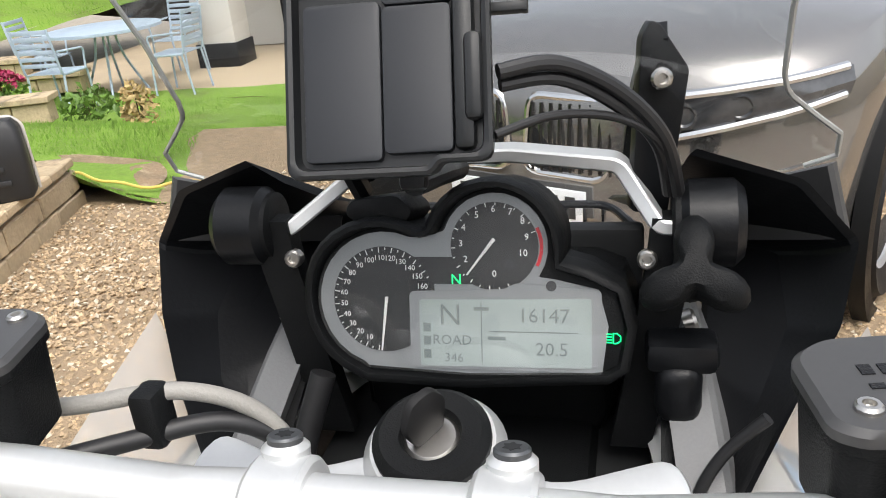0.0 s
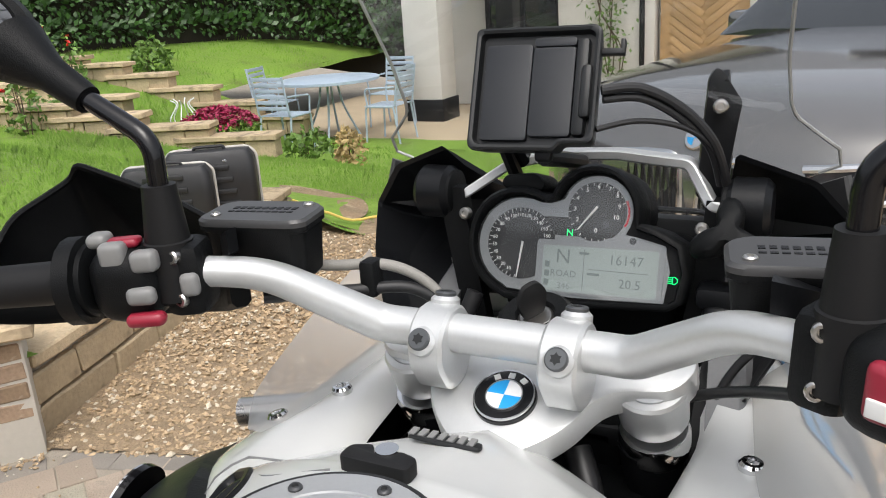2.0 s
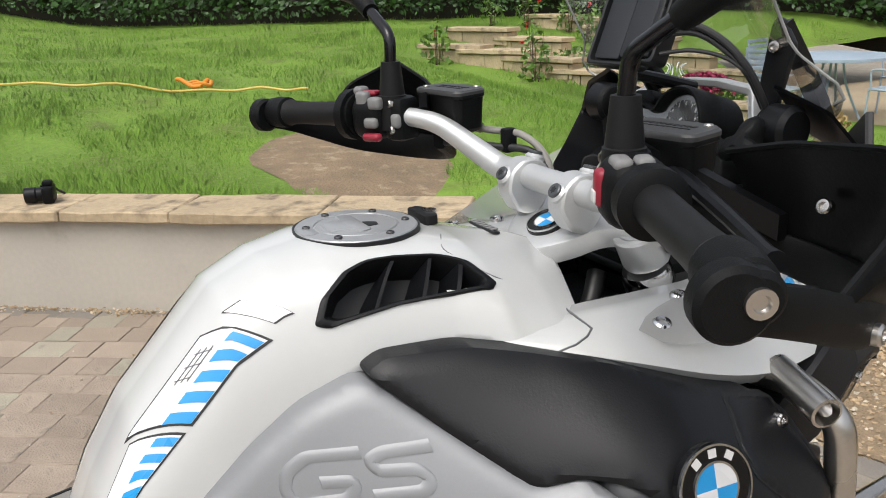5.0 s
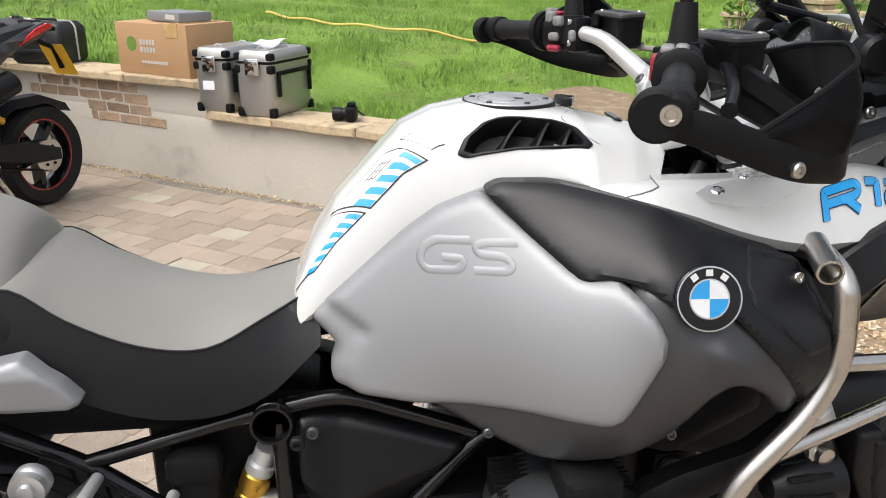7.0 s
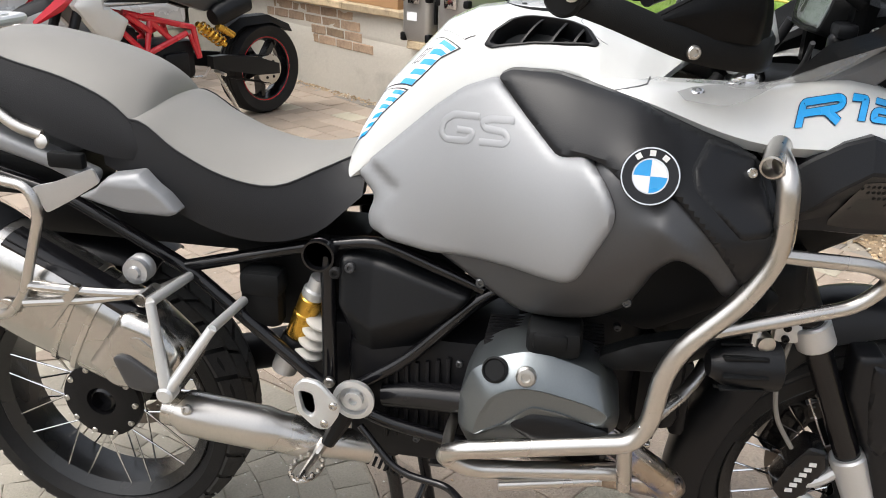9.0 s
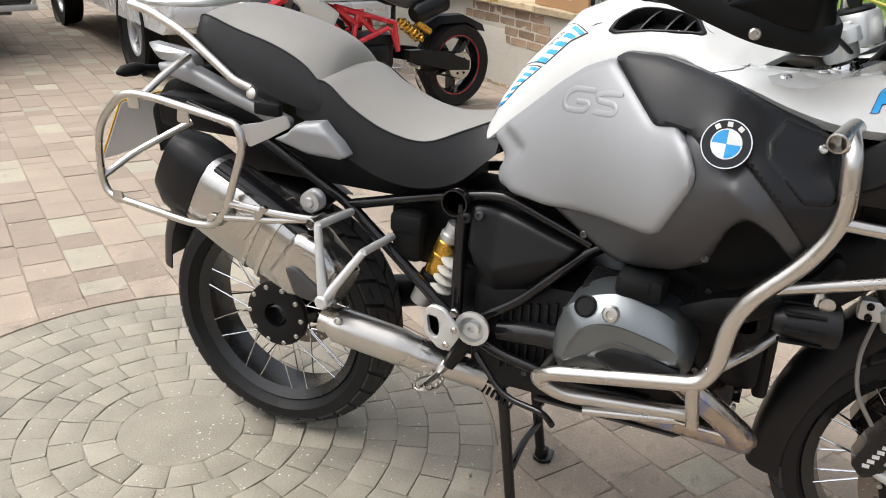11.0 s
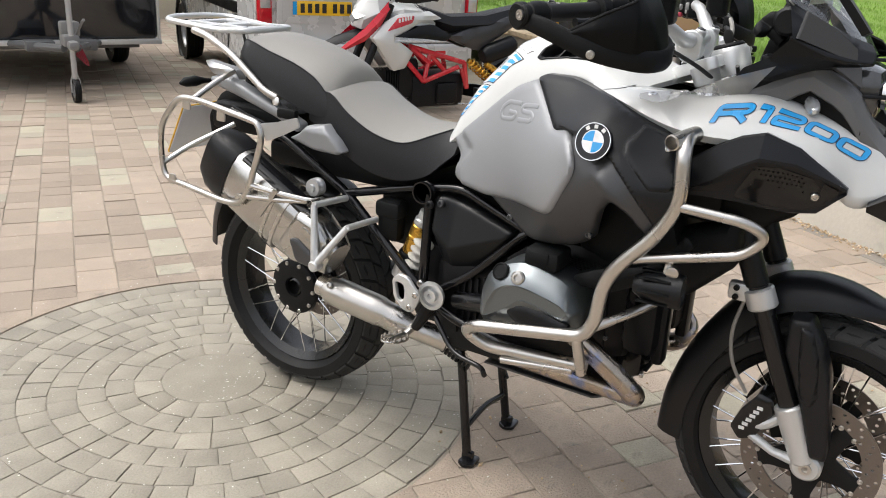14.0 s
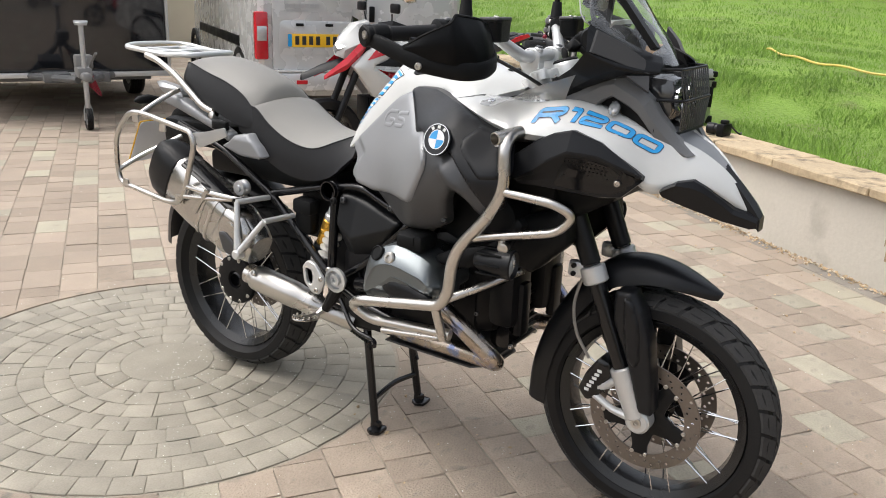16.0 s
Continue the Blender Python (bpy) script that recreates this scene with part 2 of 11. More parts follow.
M_STONE = mat("yellow_walling_stone", (0.43, 0.34, 0.22), 0.88, vary=0.2, scale=6, fine=50, bump=0.006, dirt=(0.25, 0.2, 0.13), dirt_at=0.6, per_object=0.18)
M_MORTAR = mat("sandy_joint_grit", (0.30, 0.265, 0.215), 0.95, vary=0.22, scale=8, fine=200, bump=0.003, dirt=(0.19, 0.175, 0.13), dirt_at=0.62)
PAVER_TINTS = ((0.32, 0.30, 0.245), (0.47, 0.295, 0.185), (0.265, 0.255, 0.22), (0.43, 0.295, 0.195), (0.345, 0.315, 0.245), (0.49, 0.32, 0.21))
M_PAVER = mat("tumbled_block", (0.32, 0.26, 0.205), 0.85, vary=0.22, scale=7, fine=130, bump=0.006, dirt=(0.20, 0.18, 0.15), dirt_at=0.58, per_object=0.16, tint=PAVER_TINTS)
M_PAVER_FAR = mat("tumbled_block_far", (0.32, 0.26, 0.205), 0.85, vary=0.12, scale=7, fine=130, bump=0.0035, dirt=(0.235, 0.21, 0.18), dirt_at=0.64, per_island=0.16, tint=PAVER_TINTS)
M_PAVER_GREY = mat("grey_circle_block", (0.285, 0.26, 0.212), 0.85, vary=0.22, scale=7, fine=150, bump=0.0025, dirt=(0.44, 0.42, 0.38), dirt_at=0.70, per_object=0.10)
M_PAVER_EDGE = mat("dark_edging_block", (0.21, 0.19, 0.165), 0.85, vary=0.14, scale=7, fine=130, bump=0.0025, per_object=0.14)
M_DISC = mat("brown_steel_disc", (0.20, 0.175, 0.155), 0.38, metal=0.85, vary=0.1, fine=200)
M_PETAL = mat("pale_petals", (0.55, 0.53, 0.47), 0.7, vary=0.1, per_island=0.2)
M_GRAVEL = mat("golden_gravel", (0.42, 0.31, 0.19), 0.8, vary=0.2, scale=40, fine=200, per_island=0.25, tint=((0.50, 0.40, 0.27), (0.33, 0.22, 0.13), (0.56, 0.49, 0.38), (0.40, 0.27, 0.16)))
M_GRAVEL_BED = mat("gravel_bed", (0.27, 0.20, 0.125), 0.95, vary=0.3, scale=25, fine=90, bump=0.012)
M_SOIL = mat("dry_soil", (0.22, 0.16, 0.10), 0.95, vary=0.3, scale=6, fine=60, bump=0.012, dirt=(0.33, 0.26, 0.17), dirt_at=0.55)
M_LAWN = mat("lawn_turf", (0.15, 0.255, 0.03), 0.9, vary=0.25, scale=1.3, fine=30, bump=0.01, dirt=(0.12, 0.17, 0.03), dirt_at=0.55)
M_GRASS = mat("grass_blades", (0.155, 0.29, 0.032), 0.65, vary=0.16, scale=0.9, fine=9, per_island=0.10, spec=0.25, dirt=(0.19, 0.26, 0.06), dirt_at=0.6)
M_LEAF = mat("hedge_leaves", (0.035, 0.085, 0.018), 0.45, vary=0.25, scale=1.2, fine=14, per_island=0.45, spec=0.4)
M_LEAF_PALE = mat("pale_leaves", (0.11, 0.20, 0.035), 0.5, vary=0.2, per_island=0.35)
M_HEDGE_CORE = mat("hedge_core_shade", (0.03, 0.026, 0.018), 0.95, vary=0.3)
M_BARK = mat("brown_bark", (0.10, 0.07, 0.045), 0.95, vary=0.3, bump=0.01)
M_FLOWER_RED = mat("red_petals", (0.62, 0.015, 0.01), 0.5, vary=0.15, per_island=0.2)
M_FLOWER_PINK = mat("crimson_flowers", (0.30, 0.018, 0.07), 0.6, vary=0.2, per_island=0.3)
M_STRAW = mat("straw_grass", (0.42, 0.31, 0.14), 0.8, vary=0.2, per_island=0.2)
M_BLUE_METAL = mat("pale_blue_painted_metal", (0.37, 0.45, 0.54), 0.45, vary=0.06)
M_CARD = mat("brown_cardboard", (0.42, 0.255, 0.13), 0.8, vary=0.06, scale=5, fine=80)
M_CARD_GREY = mat("grey_card_box", (0.20, 0.21, 0.225), 0.6, vary=0.05)
M_TAPE = mat("parcel_tape", (0.50, 0.34, 0.15), 0.3, vary=0.05)
M_CASE_BLACK = mat("moulded_black_case", (0.018, 0.0185, 0.02), 0.5, vary=0.12, fine=500, bump=0.0004)
M_PALE_TRIM = mat("pale_grey_trim", (0.52, 0.50, 0.46), 0.5, vary=0.05)
M_PAPER = mat("white_paper", (0.78, 0.79, 0.83), 0.7, vary=0.03)
M_HOSE = mat("yellow_hose", (0.60, 0.45, 0.10), 0.45, vary=0.08)
M_ROPE = mat("orange_rope", (0.75, 0.27, 0.03), 0.7, vary=0.15)
M_PATIO = mat("sandstone_patio", (0.42, 0.34, 0.235), 0.9, vary=0.12, scale=2, fine=30, bump=0.003)
M_WHITE_RENDER = mat("white_house_render", (0.58, 0.565, 0.53), 0.85, vary=0.04, scale=1.2, bump=0.002)
M_SLATE = mat("grey_roof_slates", (0.11, 0.115, 0.125), 0.6, vary=0.2, scale=3, per_object=0.2, per_island=0.0)
M_OAK = mat("golden_oak_boards", (0.40, 0.255, 0.12), 0.6, vary=0.2, scale=8, fine=60, per_object=0.15)
M_CABLE = mat("black_cable_sleeve", (0.011, 0.011, 0.012), 0.45, vary=0.15)
M_BRAID = mat("grey_braided_hose", (0.24, 0.23, 0.21), 0.5, vary=0.15, fine=600, bump=0.0004)

for m in (M_GRASS,):   # blades share the light of the whole sward
    tn = m.node_tree
    geo, addv, nrm = tn.nodes.new("ShaderNodeNewGeometry"), tn.nodes.new("ShaderNodeVectorMath"), tn.nodes.new("ShaderNodeVectorMath")
    addv.operation, nrm.operation = "MULTIPLY_ADD", "NORMALIZE"
    addv.inputs[1].default_value, addv.inputs[2].default_value = (0.35, 0.35, 0.35), (0, 0, 1)
    tn.links.new(geo.outputs["Normal"], addv.inputs[0])
    tn.links.new(addv.outputs[0], nrm.inputs[0])
    tn.links.new(nrm.outputs[0], tn.nodes["Principled BSDF"].inputs["Normal"])

# ---------------------------------------------------------------- mesh helpers
def finish(bm, name, material, parent=None, label="", smooth=35.0, m=None):
    """Links a bmesh as one mesh object, shaded smooth up to an angle."""
    bmesh.ops.recalc_face_normals(bm, faces=bm.faces)
    lim = radians(smooth)
    for f in bm.faces:
        f.smooth = smooth > 0
    for e in bm.edges:
        if len(e.link_faces) == 2 and e.calc_face_angle(0) > lim:
            e.smooth = False
    me = bpy.data.meshes.new(name)
    bm.to_mesh(me)
    bm.free()
    for x in (material if isinstance(material, (list, tuple)) else [material]):
        me.materials.append(x)
    ob = new(name, me)
    if m is not None:
        ob.matrix_basis = m
    if parent is not None:
        ob.parent = parent
    if label:
        ob["label"] = label
    return ob


def part(name, bm, material, parent, label="", smooth=35.0, m=None):
    return finish(bm, name, material, parent, label, smooth, m)


def thing(name, m, label, category, group="", kind=""):
    ob = new(name)
    ob.empty_display_size = 0.1
    ob.matrix_basis = m
    return tagged(ob, label, category, group, kind)


def box(bm, cx, cy, cz, sx, sy, sz, bev=0.0, m=None, seg=2):
    r = bmesh.ops.create_cube(bm, size=1.0)
    vs = r["verts"]
    bmesh.ops.scale(bm, vec=(sx, sy, sz), verts=vs)
    if bev > 0:
        es = list({e for v in vs for e in v.link_edges})
        rb = bmesh.ops.bevel(bm, geom=es, offset=min(bev, 0.49 * min(sx, sy, sz)), segments=seg, profile=0.5, affect="EDGES")
        vs = list({v for f in rb["faces"] for v in f.verts} | {v for v in vs if v.is_valid})
    bmesh.ops.translate(bm, vec=(cx, cy, cz), verts=vs)
    if m is not None:
        bmesh.ops.transform(bm, matrix=m, verts=vs)
    return vs


def spline(pts, n=6, closed=False):
    """Points on a smooth curve through pts."""
    p = [Vector(q) for q in pts]
    k = len(p)
    out = []
    for i in range(k if closed else k - 1):
        if closed:
            a, b, c, d = p[(i - 1) % k], p[i], p[(i + 1) % k], p[(i + 2) % k]
        else:
            a, b, c, d = p[max(i - 1, 0)], p[i], p[i + 1], p[min(i + 2, k - 1)]
        for j in range(n):
            t = j / n
            out.append(0.5 * ((2 * b) + (c - a) * t + (2 * a - 5 * b + 4 * c - d) * t * t + (3 * b - a - 3 * c + d) * t ** 3))
    if not closed:
        out.append(p[-1])
    return out


def bend(pts, r, n=5, closed=False):
    """A line through pts with corners rounded to the radius r."""
    p = [Vector(q) for q in pts]
    k = len(p)
    out = []
    for i in range(k):
        if not closed and i in (0, k - 1):
            out.append(p[i])
            continue
        a, b, c = p[(i - 1) % k], p[i], p[(i + 1) % k]
        u, v = a - b, c - b
        d = min(r, u.length * 0.45, v.length * 0.45)
        s, e = b + u.normalized() * d, b + v.normalized() * d
        for j in range(n + 1):
            t = j / n
            out.append(s * (1 - t) ** 2 + b * 2 * t * (1 - t) + e * t * t)
    return out


def tube(bm, pts, r, seg=10, closed=False, caps=True):
    """A round tube along pts; r may be a list, one radius a point."""
    p = [Vector(q) for q in pts]
    k = len(p)
    rs = r if isinstance(r, (list, tuple)) else [r] * k
    up = None
    rings = []
    for i in range(k):
        if closed:
            d = (p[(i + 1) % k] - p[i - 1]).normalized()
        else:
            d = (p[min(i + 1, k - 1)] - p[max(i - 1, 0)]).normalized()
        if up is None:
            up = d.orthogonal().normalized()
        up = (up - d * up.dot(d))
        up = up.normalized() if up.length > 1e-6 else d.orthogonal().normalized()
        w = d.cross(up)
        rings.append([bm.verts.new(p[i] + (up * math.cos(2 * math.pi * j / seg) + w * math.sin(2 * math.pi * j / seg)) * rs[i]) for j in range(seg)])
    for i in range(k if closed else k - 1):
        a, b = rings[i], rings[(i + 1) % k]
        for j in range(seg):
            bm.faces.new((a[j], a[(j + 1) % seg], b[(j + 1) % seg], b[j]))
    if caps and not closed:
        bm.faces.new(rings[0][::-1])
        bm.faces.new(rings[-1])
    return rings


def lathe(bm, prof, seg=32, m=None, closed=False):
    """Turns a profile of (radius, height) round the z axis, then places it by m."""
    m = m or Matrix()
    rings = [[bm.verts.new(m @ Vector((r * math.cos(2 * math.pi * j / seg), r * math.sin(2 * math.pi * j / seg), h))) for j in range(seg)] for r, h in prof]
    k = len(rings)
    for i in range(k if closed else k - 1):
        a, b = rings[i], rings[(i + 1) % k]
        for j in range(seg):
            bm.faces.new((a[j], a[(j + 1) % seg], b[(j + 1) % seg], b[j]))
    if not closed:
        if prof[0][0] > 1e-4:
            bm.faces.new(rings[0][::-1])
        if prof[-1][0] > 1e-4:
            bm.faces.new(rings[-1])
    bmesh.ops.remove_doubles(bm, verts=[v for r in rings for v in r], dist=1e-5)


def axis(p, d):
    """A pose at p whose z axis points along d."""
    return Matrix.Translation(p) @ Vector(d).to_track_quat("Z", "Y").to_matrix().to_4x4()


def cyl(bm, p, q, r, seg=16, bev=0.0, r2=None):
    """A cylinder or cone from p to q with chamfered ends."""
    p, q = Vector(p), Vector(q)
    h = (q - p).length
    e = r if r2 is None else r2
    b = min(bev, h * 0.45, r * 0.9, e * 0.9)
    prof = [(r - b, 0), (r, b), (e, h - b), (e - b, h)] if b > 0 else [(r, 0), (e, h)]
    lathe(bm, prof, seg, axis(p, q - p))


def skin(bm, rings, closed=True, caps=True):
    """Joins rings of equally many points."""
    vr = [[bm.verts.new(v) for v in r] for r in rings]
    n = len(vr[0])
    for a, b in zip(vr, vr[1:]):
        for j in range(n if closed else n - 1):
            bm.faces.new((a[j], a[(j + 1) % n], b[(j + 1) % n], b[j]))
    if caps and closed:
        bm.faces.new(vr[0][::-1])
        bm.faces.new(vr[-1])
    return vr


def slab(bm, outline, h, m=None, bev=0.0, z0=0.0):
    """A plate of the outline (x, y), h thick upwards from z0, its rims bevelled."""
    m = m or Matrix()
    vs = [bm.verts.new((p[0], p[1], z0)) for p in outline]
    f = bm.faces.new(vs)
    f.normal_update()
    if f.normal.z > 0:
        f.normal_flip()
    r = bmesh.ops.extrude_face_region(bm, geom=[f])
    top = [v for v in r["geom"] if isinstance(v, bmesh.types.BMVert)]
    bmesh.ops.translate(bm, vec=(0, 0, h), verts=top)
    allv = vs + top
    if bev > 0:
        es = [e for e in {e for v in top for e in v.link_edges} if all(v in top for v in e.verts)]
        rb = bmesh.ops.bevel(bm, geom=es, offset=bev, segments=2, profile=0.5, affect="EDGES")
        allv = list({v for v in allv if v.is_valid} | {v for q in rb["faces"] for v in q.verts})
    bmesh.ops.transform(bm, matrix=m, verts=allv)
    return allv


def blades(bm, spots, height, width, rng, lean=0.5):
    """Tufts of pointed blades at the spots."""
    for s in spots:
        a = rng.uniform(0, 2 * math.pi)
        h = height * rng.uniform(0.5, 1.2)
        w = width * rng.uniform(0.7, 1.3)
        d = Vector((math.cos(a), math.sin(a), 0))
        l = Vector((rng.uniform(-1, 1), rng.uniform(-1, 1), 0)) * lean * h
        b0, s = bm.verts.new(Vector(s) + d * w), Vector(s)
        b1 = bm.verts.new(s - d * w)
        t = bm.verts.new(s + Vector((0, 0, h)) + l)
        bm.faces.new((b0, b1, t))


def leaf(bm, p, size, rng, up=0.3):
    n = Vector((rng.gauss(0, 1), rng.gauss(0, 1), rng.gauss(up, 1))).normalized()
    a = n.orthogonal().normalized()
    a = (Matrix.Rotation(rng.uniform(0, 6.28), 3, n) @ a) * size
    b = n.cross(a) * 0.55
    p = Vector(p)
    bm.faces.new([bm.verts.new(p + q) for q in (-a, b + n * size * 0.15, a, -b + n * size * 0.15)])


def smoothstep(a, b, x):
    t = min(max((x - a) / (b - a), 0), 1)
    return t * t * (3 - 2 * t)

# ---------------------------------------------------------------- plan of the place
WALL_A, WALL_B = Vector((-6.3, -2.92, 0)), Vector((-2.30, 2.27, 0))
U = (WALL_B - WALL_A).normalized()          # along the rendered wall, towards its corner
NORM = Vector((U.y, -U.x, 0))               # out of it, towards the drive
WALL_H, STEP_S, STEP_H = 0.46, 3.14, 0.185      # the wall steps up beyond STEP_S
W2_A, W2_B = Vector((-2.42, 2.36, 0)), Vector((-3.12, 4.86, 0))
CIRCLE = Vector((0.226, -0.247, 0))


def behind(x, y):
    return -(NORM.x * (x - WALL_A.x) + NORM.y * (y - WALL_A.y))


def lawn_z(x, y):
    d = max(behind(x, y), 0)
    z = 0.43 + (0.045 + 0.085 * smoothstep(3, -3, y)) * min(d, 16)
    z += (STEP_H - 0.01) * smoothstep(2.9, 3.7, (WALL_B.x - x) * U.x + (WALL_B.y - y) * U.y) * smoothstep(6, 1, d)
    z -= 0.15 * smoothstep(1.0, 3.2, y) * smoothstep(4, 0.3, d)
    z -= 1.0 * smoothstep(4.0, 9.0, y) * smoothstep(-9.5, -4.5, x)
    z -= 0.28 * smoothstep(-3.4, -2.6, x) * smoothstep(4.0, 5.0, y)
    k = smoothstep(4.75, 5.15, y)
    z = z * (1 - k) + min(z, -0.015 + 0.11 * max(-2.6 + 0.9 * (y - 4.86) - x, 0)) * k
    return max(z, -0.15) if y > 6.5 and x > -7.2 else z


def gravel_edge(x):
    return 2.27 + 0.31 * (x + 2.36)


def mesh_object(name, verts, faces, material, smooth=True):
    me = bpy.data.meshes.new(name)
    me.from_pydata(verts, [], faces)
    me.materials.append(material)
    me.polygons.foreach_set("use_smooth", [smooth] * len(me.polygons))
    me.update()
    return new(name, me)


# ground: one sheet to the horizon, dipping a little under the house end
def ground_sheet():
    xs = [-600, -200, -80, -40] + [-25 + i for i in range(46)] + [40, 80, 200, 600]
    ys = [-600, -200, -80, -40] + [-25 + i for i in range(46)] + [40, 80, 200, 600]
    vs = [(x, y, -0.0055 - 0.45 * smoothstep(5.5, 9.5, y)) for y in ys for x in xs]
    n = len(xs)
    fs = [(j * n + i, j * n + i + 1, (j + 1) * n + i + 1, (j + 1) * n + i) for j in range(len(ys) - 1) for i in range(n - 1)]
    return tagged(mesh_object("ground", vs, fs, M_MORTAR), "sandy joint grit and earth under the driveway", "ground", kind="structure")


ground_sheet()


def in_lawn(x, y):
    if y > 16 or x < -60 or y < -40:
        return False
    w2x = W2_A.x + (W2_B.x - W2_A.x) * (y - W2_A.y) / (W2_B.y - W2_A.y)
    if y < W2_A.y:
        return behind(x, y) > 0.12
    if y < W2_B.y:
        return x < w2x - 0.2
    return x < -2.6 + 0.9 * (y - 4.86) and x < 2.5 and (y < 9.0 or x < -7.4)


def lawn():
    vs, fs, idx = [], [], {}
    def cell(x, y, h):
        q = []
        for a, b in ((x, y), (x + h, y), (x + h, y + h), (x, y + h)):
            k = (round(a, 3), round(b, 3))
            if k not in idx:
                idx[k] = len(vs)
                vs.append((a, b, lawn_z(a, b) + 0.02 * noise.noise(Vector((a * 1.5, b * 1.5, 0)))))
            q.append(idx[k])
        fs.append(q)
    for i in range(-40, 12):
        for j in range(-30, 30):
            x, y = i * 0.5, j * 0.5
            if in_lawn(x, y) and in_lawn(x + 0.5, y) and in_lawn(x, y + 0.5) and in_lawn(x + 0.5, y + 0.5):
                cell(x, y, 0.5)
            elif any(in_lawn(x + a, y + b) for a in (0, 0.25, 0.5) for b in (0, 0.25, 0.5)):
                for a in range(8):
                    for b in range(8):
                        if in_lawn(x + a / 16 + 0.03, y + b / 16 + 0.03):
                            cell(x + a / 16, y + b / 16, 1 / 16)
    return tagged(mesh_object("lawn", vs, fs, M_LAWN), "green lawn rising gently behind the low wall", "lawn", kind="structure")


lawn()

BARE = ((-4.0, 2.45, 1.0, 0.55), (-3.3, 5.25, 0.55, 0.3))   # bare patches of soil


def bare(x, y):
    return any(((x - a) / c) ** 2 + ((y - b) / d) ** 2 < 1 + 0.5 * noise.noise(Vector((x * 3, y * 3, 1))) for a, b, c, d in BARE)


def grass(name, count, x0, x1, y0, y1, height, width, seed, label):
    r = np.random.RandomState(seed)
    vs, fs = [], []
    xs, ys = r.uniform(x0, x1, count), r.uniform(y0, y1, count)
    for x, y, a, h, lx, ly in zip(xs, ys, r.uniform(0, 6.28, count), r.uniform(0.5, 1.25, count), r.uniform(-1, 1, count), r.uniform(-1, 1, count)):
        if not in_lawn(x, y) or bare(x, y):
            continue
        z = lawn_z(x, y) - 0.005
        clump = 0.75 + 0.9 * noise.noise(Vector((x * 1.3, y * 1.3, 5)))
        hh, dx, dy = height * h * max(clump, 0.35), width * math.cos(a), width * math.sin(a)
        k = len(vs)
        vs += [(x + dx, y + dy, z), (x - dx, y - dy, z), (x + lx * hh * 0.6, y + ly * hh * 0.6, z + hh)]
        fs.append((k, k + 1, k + 2))
    return tagged(mesh_object(name, vs, fs, M_GRASS, False), label, "grass", kind="stuff")


grass("grass", 150000, -6.5, -1.8, -3.5, 7.4, 0.042, 0.0034, 3, "short green lawn grass, uneven and tufted")
grass("grass", 120000, -12, -2.0, -9, 8.5, 0.052, 0.0055, 4, "green lawn grass farther up the slope")
grass("grass", 90000, -24, -5, -14, 12, 0.07, 0.010, 5, "lawn grass near the hedge")


def soil_patch(a, b, c, d, seed):
    vs, fs = [(a, b, lawn_z(a, b) + 0.03)], []
    for ring in (0.55, 1.0):
        for k in range(28):
            t = 2 * math.pi * k / 28
            rr = ring * (1 + 0.22 * noise.noise(Vector((math.cos(t) * 1.6, math.sin(t) * 1.6, seed))))
            x, y = a + c * rr * math.cos(t), b + d * rr * math.sin(t)
            if behind(x, y) < 0.16 and y < 2.3:
                x, y = x - NORM.x * (0.16 - behind(x, y)), y - NORM.y * (0.16 - behind(x, y))
            vs.append((x, y, lawn_z(x, y) + (0.026 if ring < 1 else 0.006)))
    for k in range(28):
        j = (k + 1) % 28
        fs += [(0, 1 + k, 1 + j), (1 + k, 29 + k, 29 + j, 1 + j)]
    tagged(mesh_object("soil_patch", vs, fs, M_SOIL), "bare patch of dry brown soil in the lawn", "soil", kind="structure")


for i, q in enumerate(BARE):
    soil_patch(*q, i)


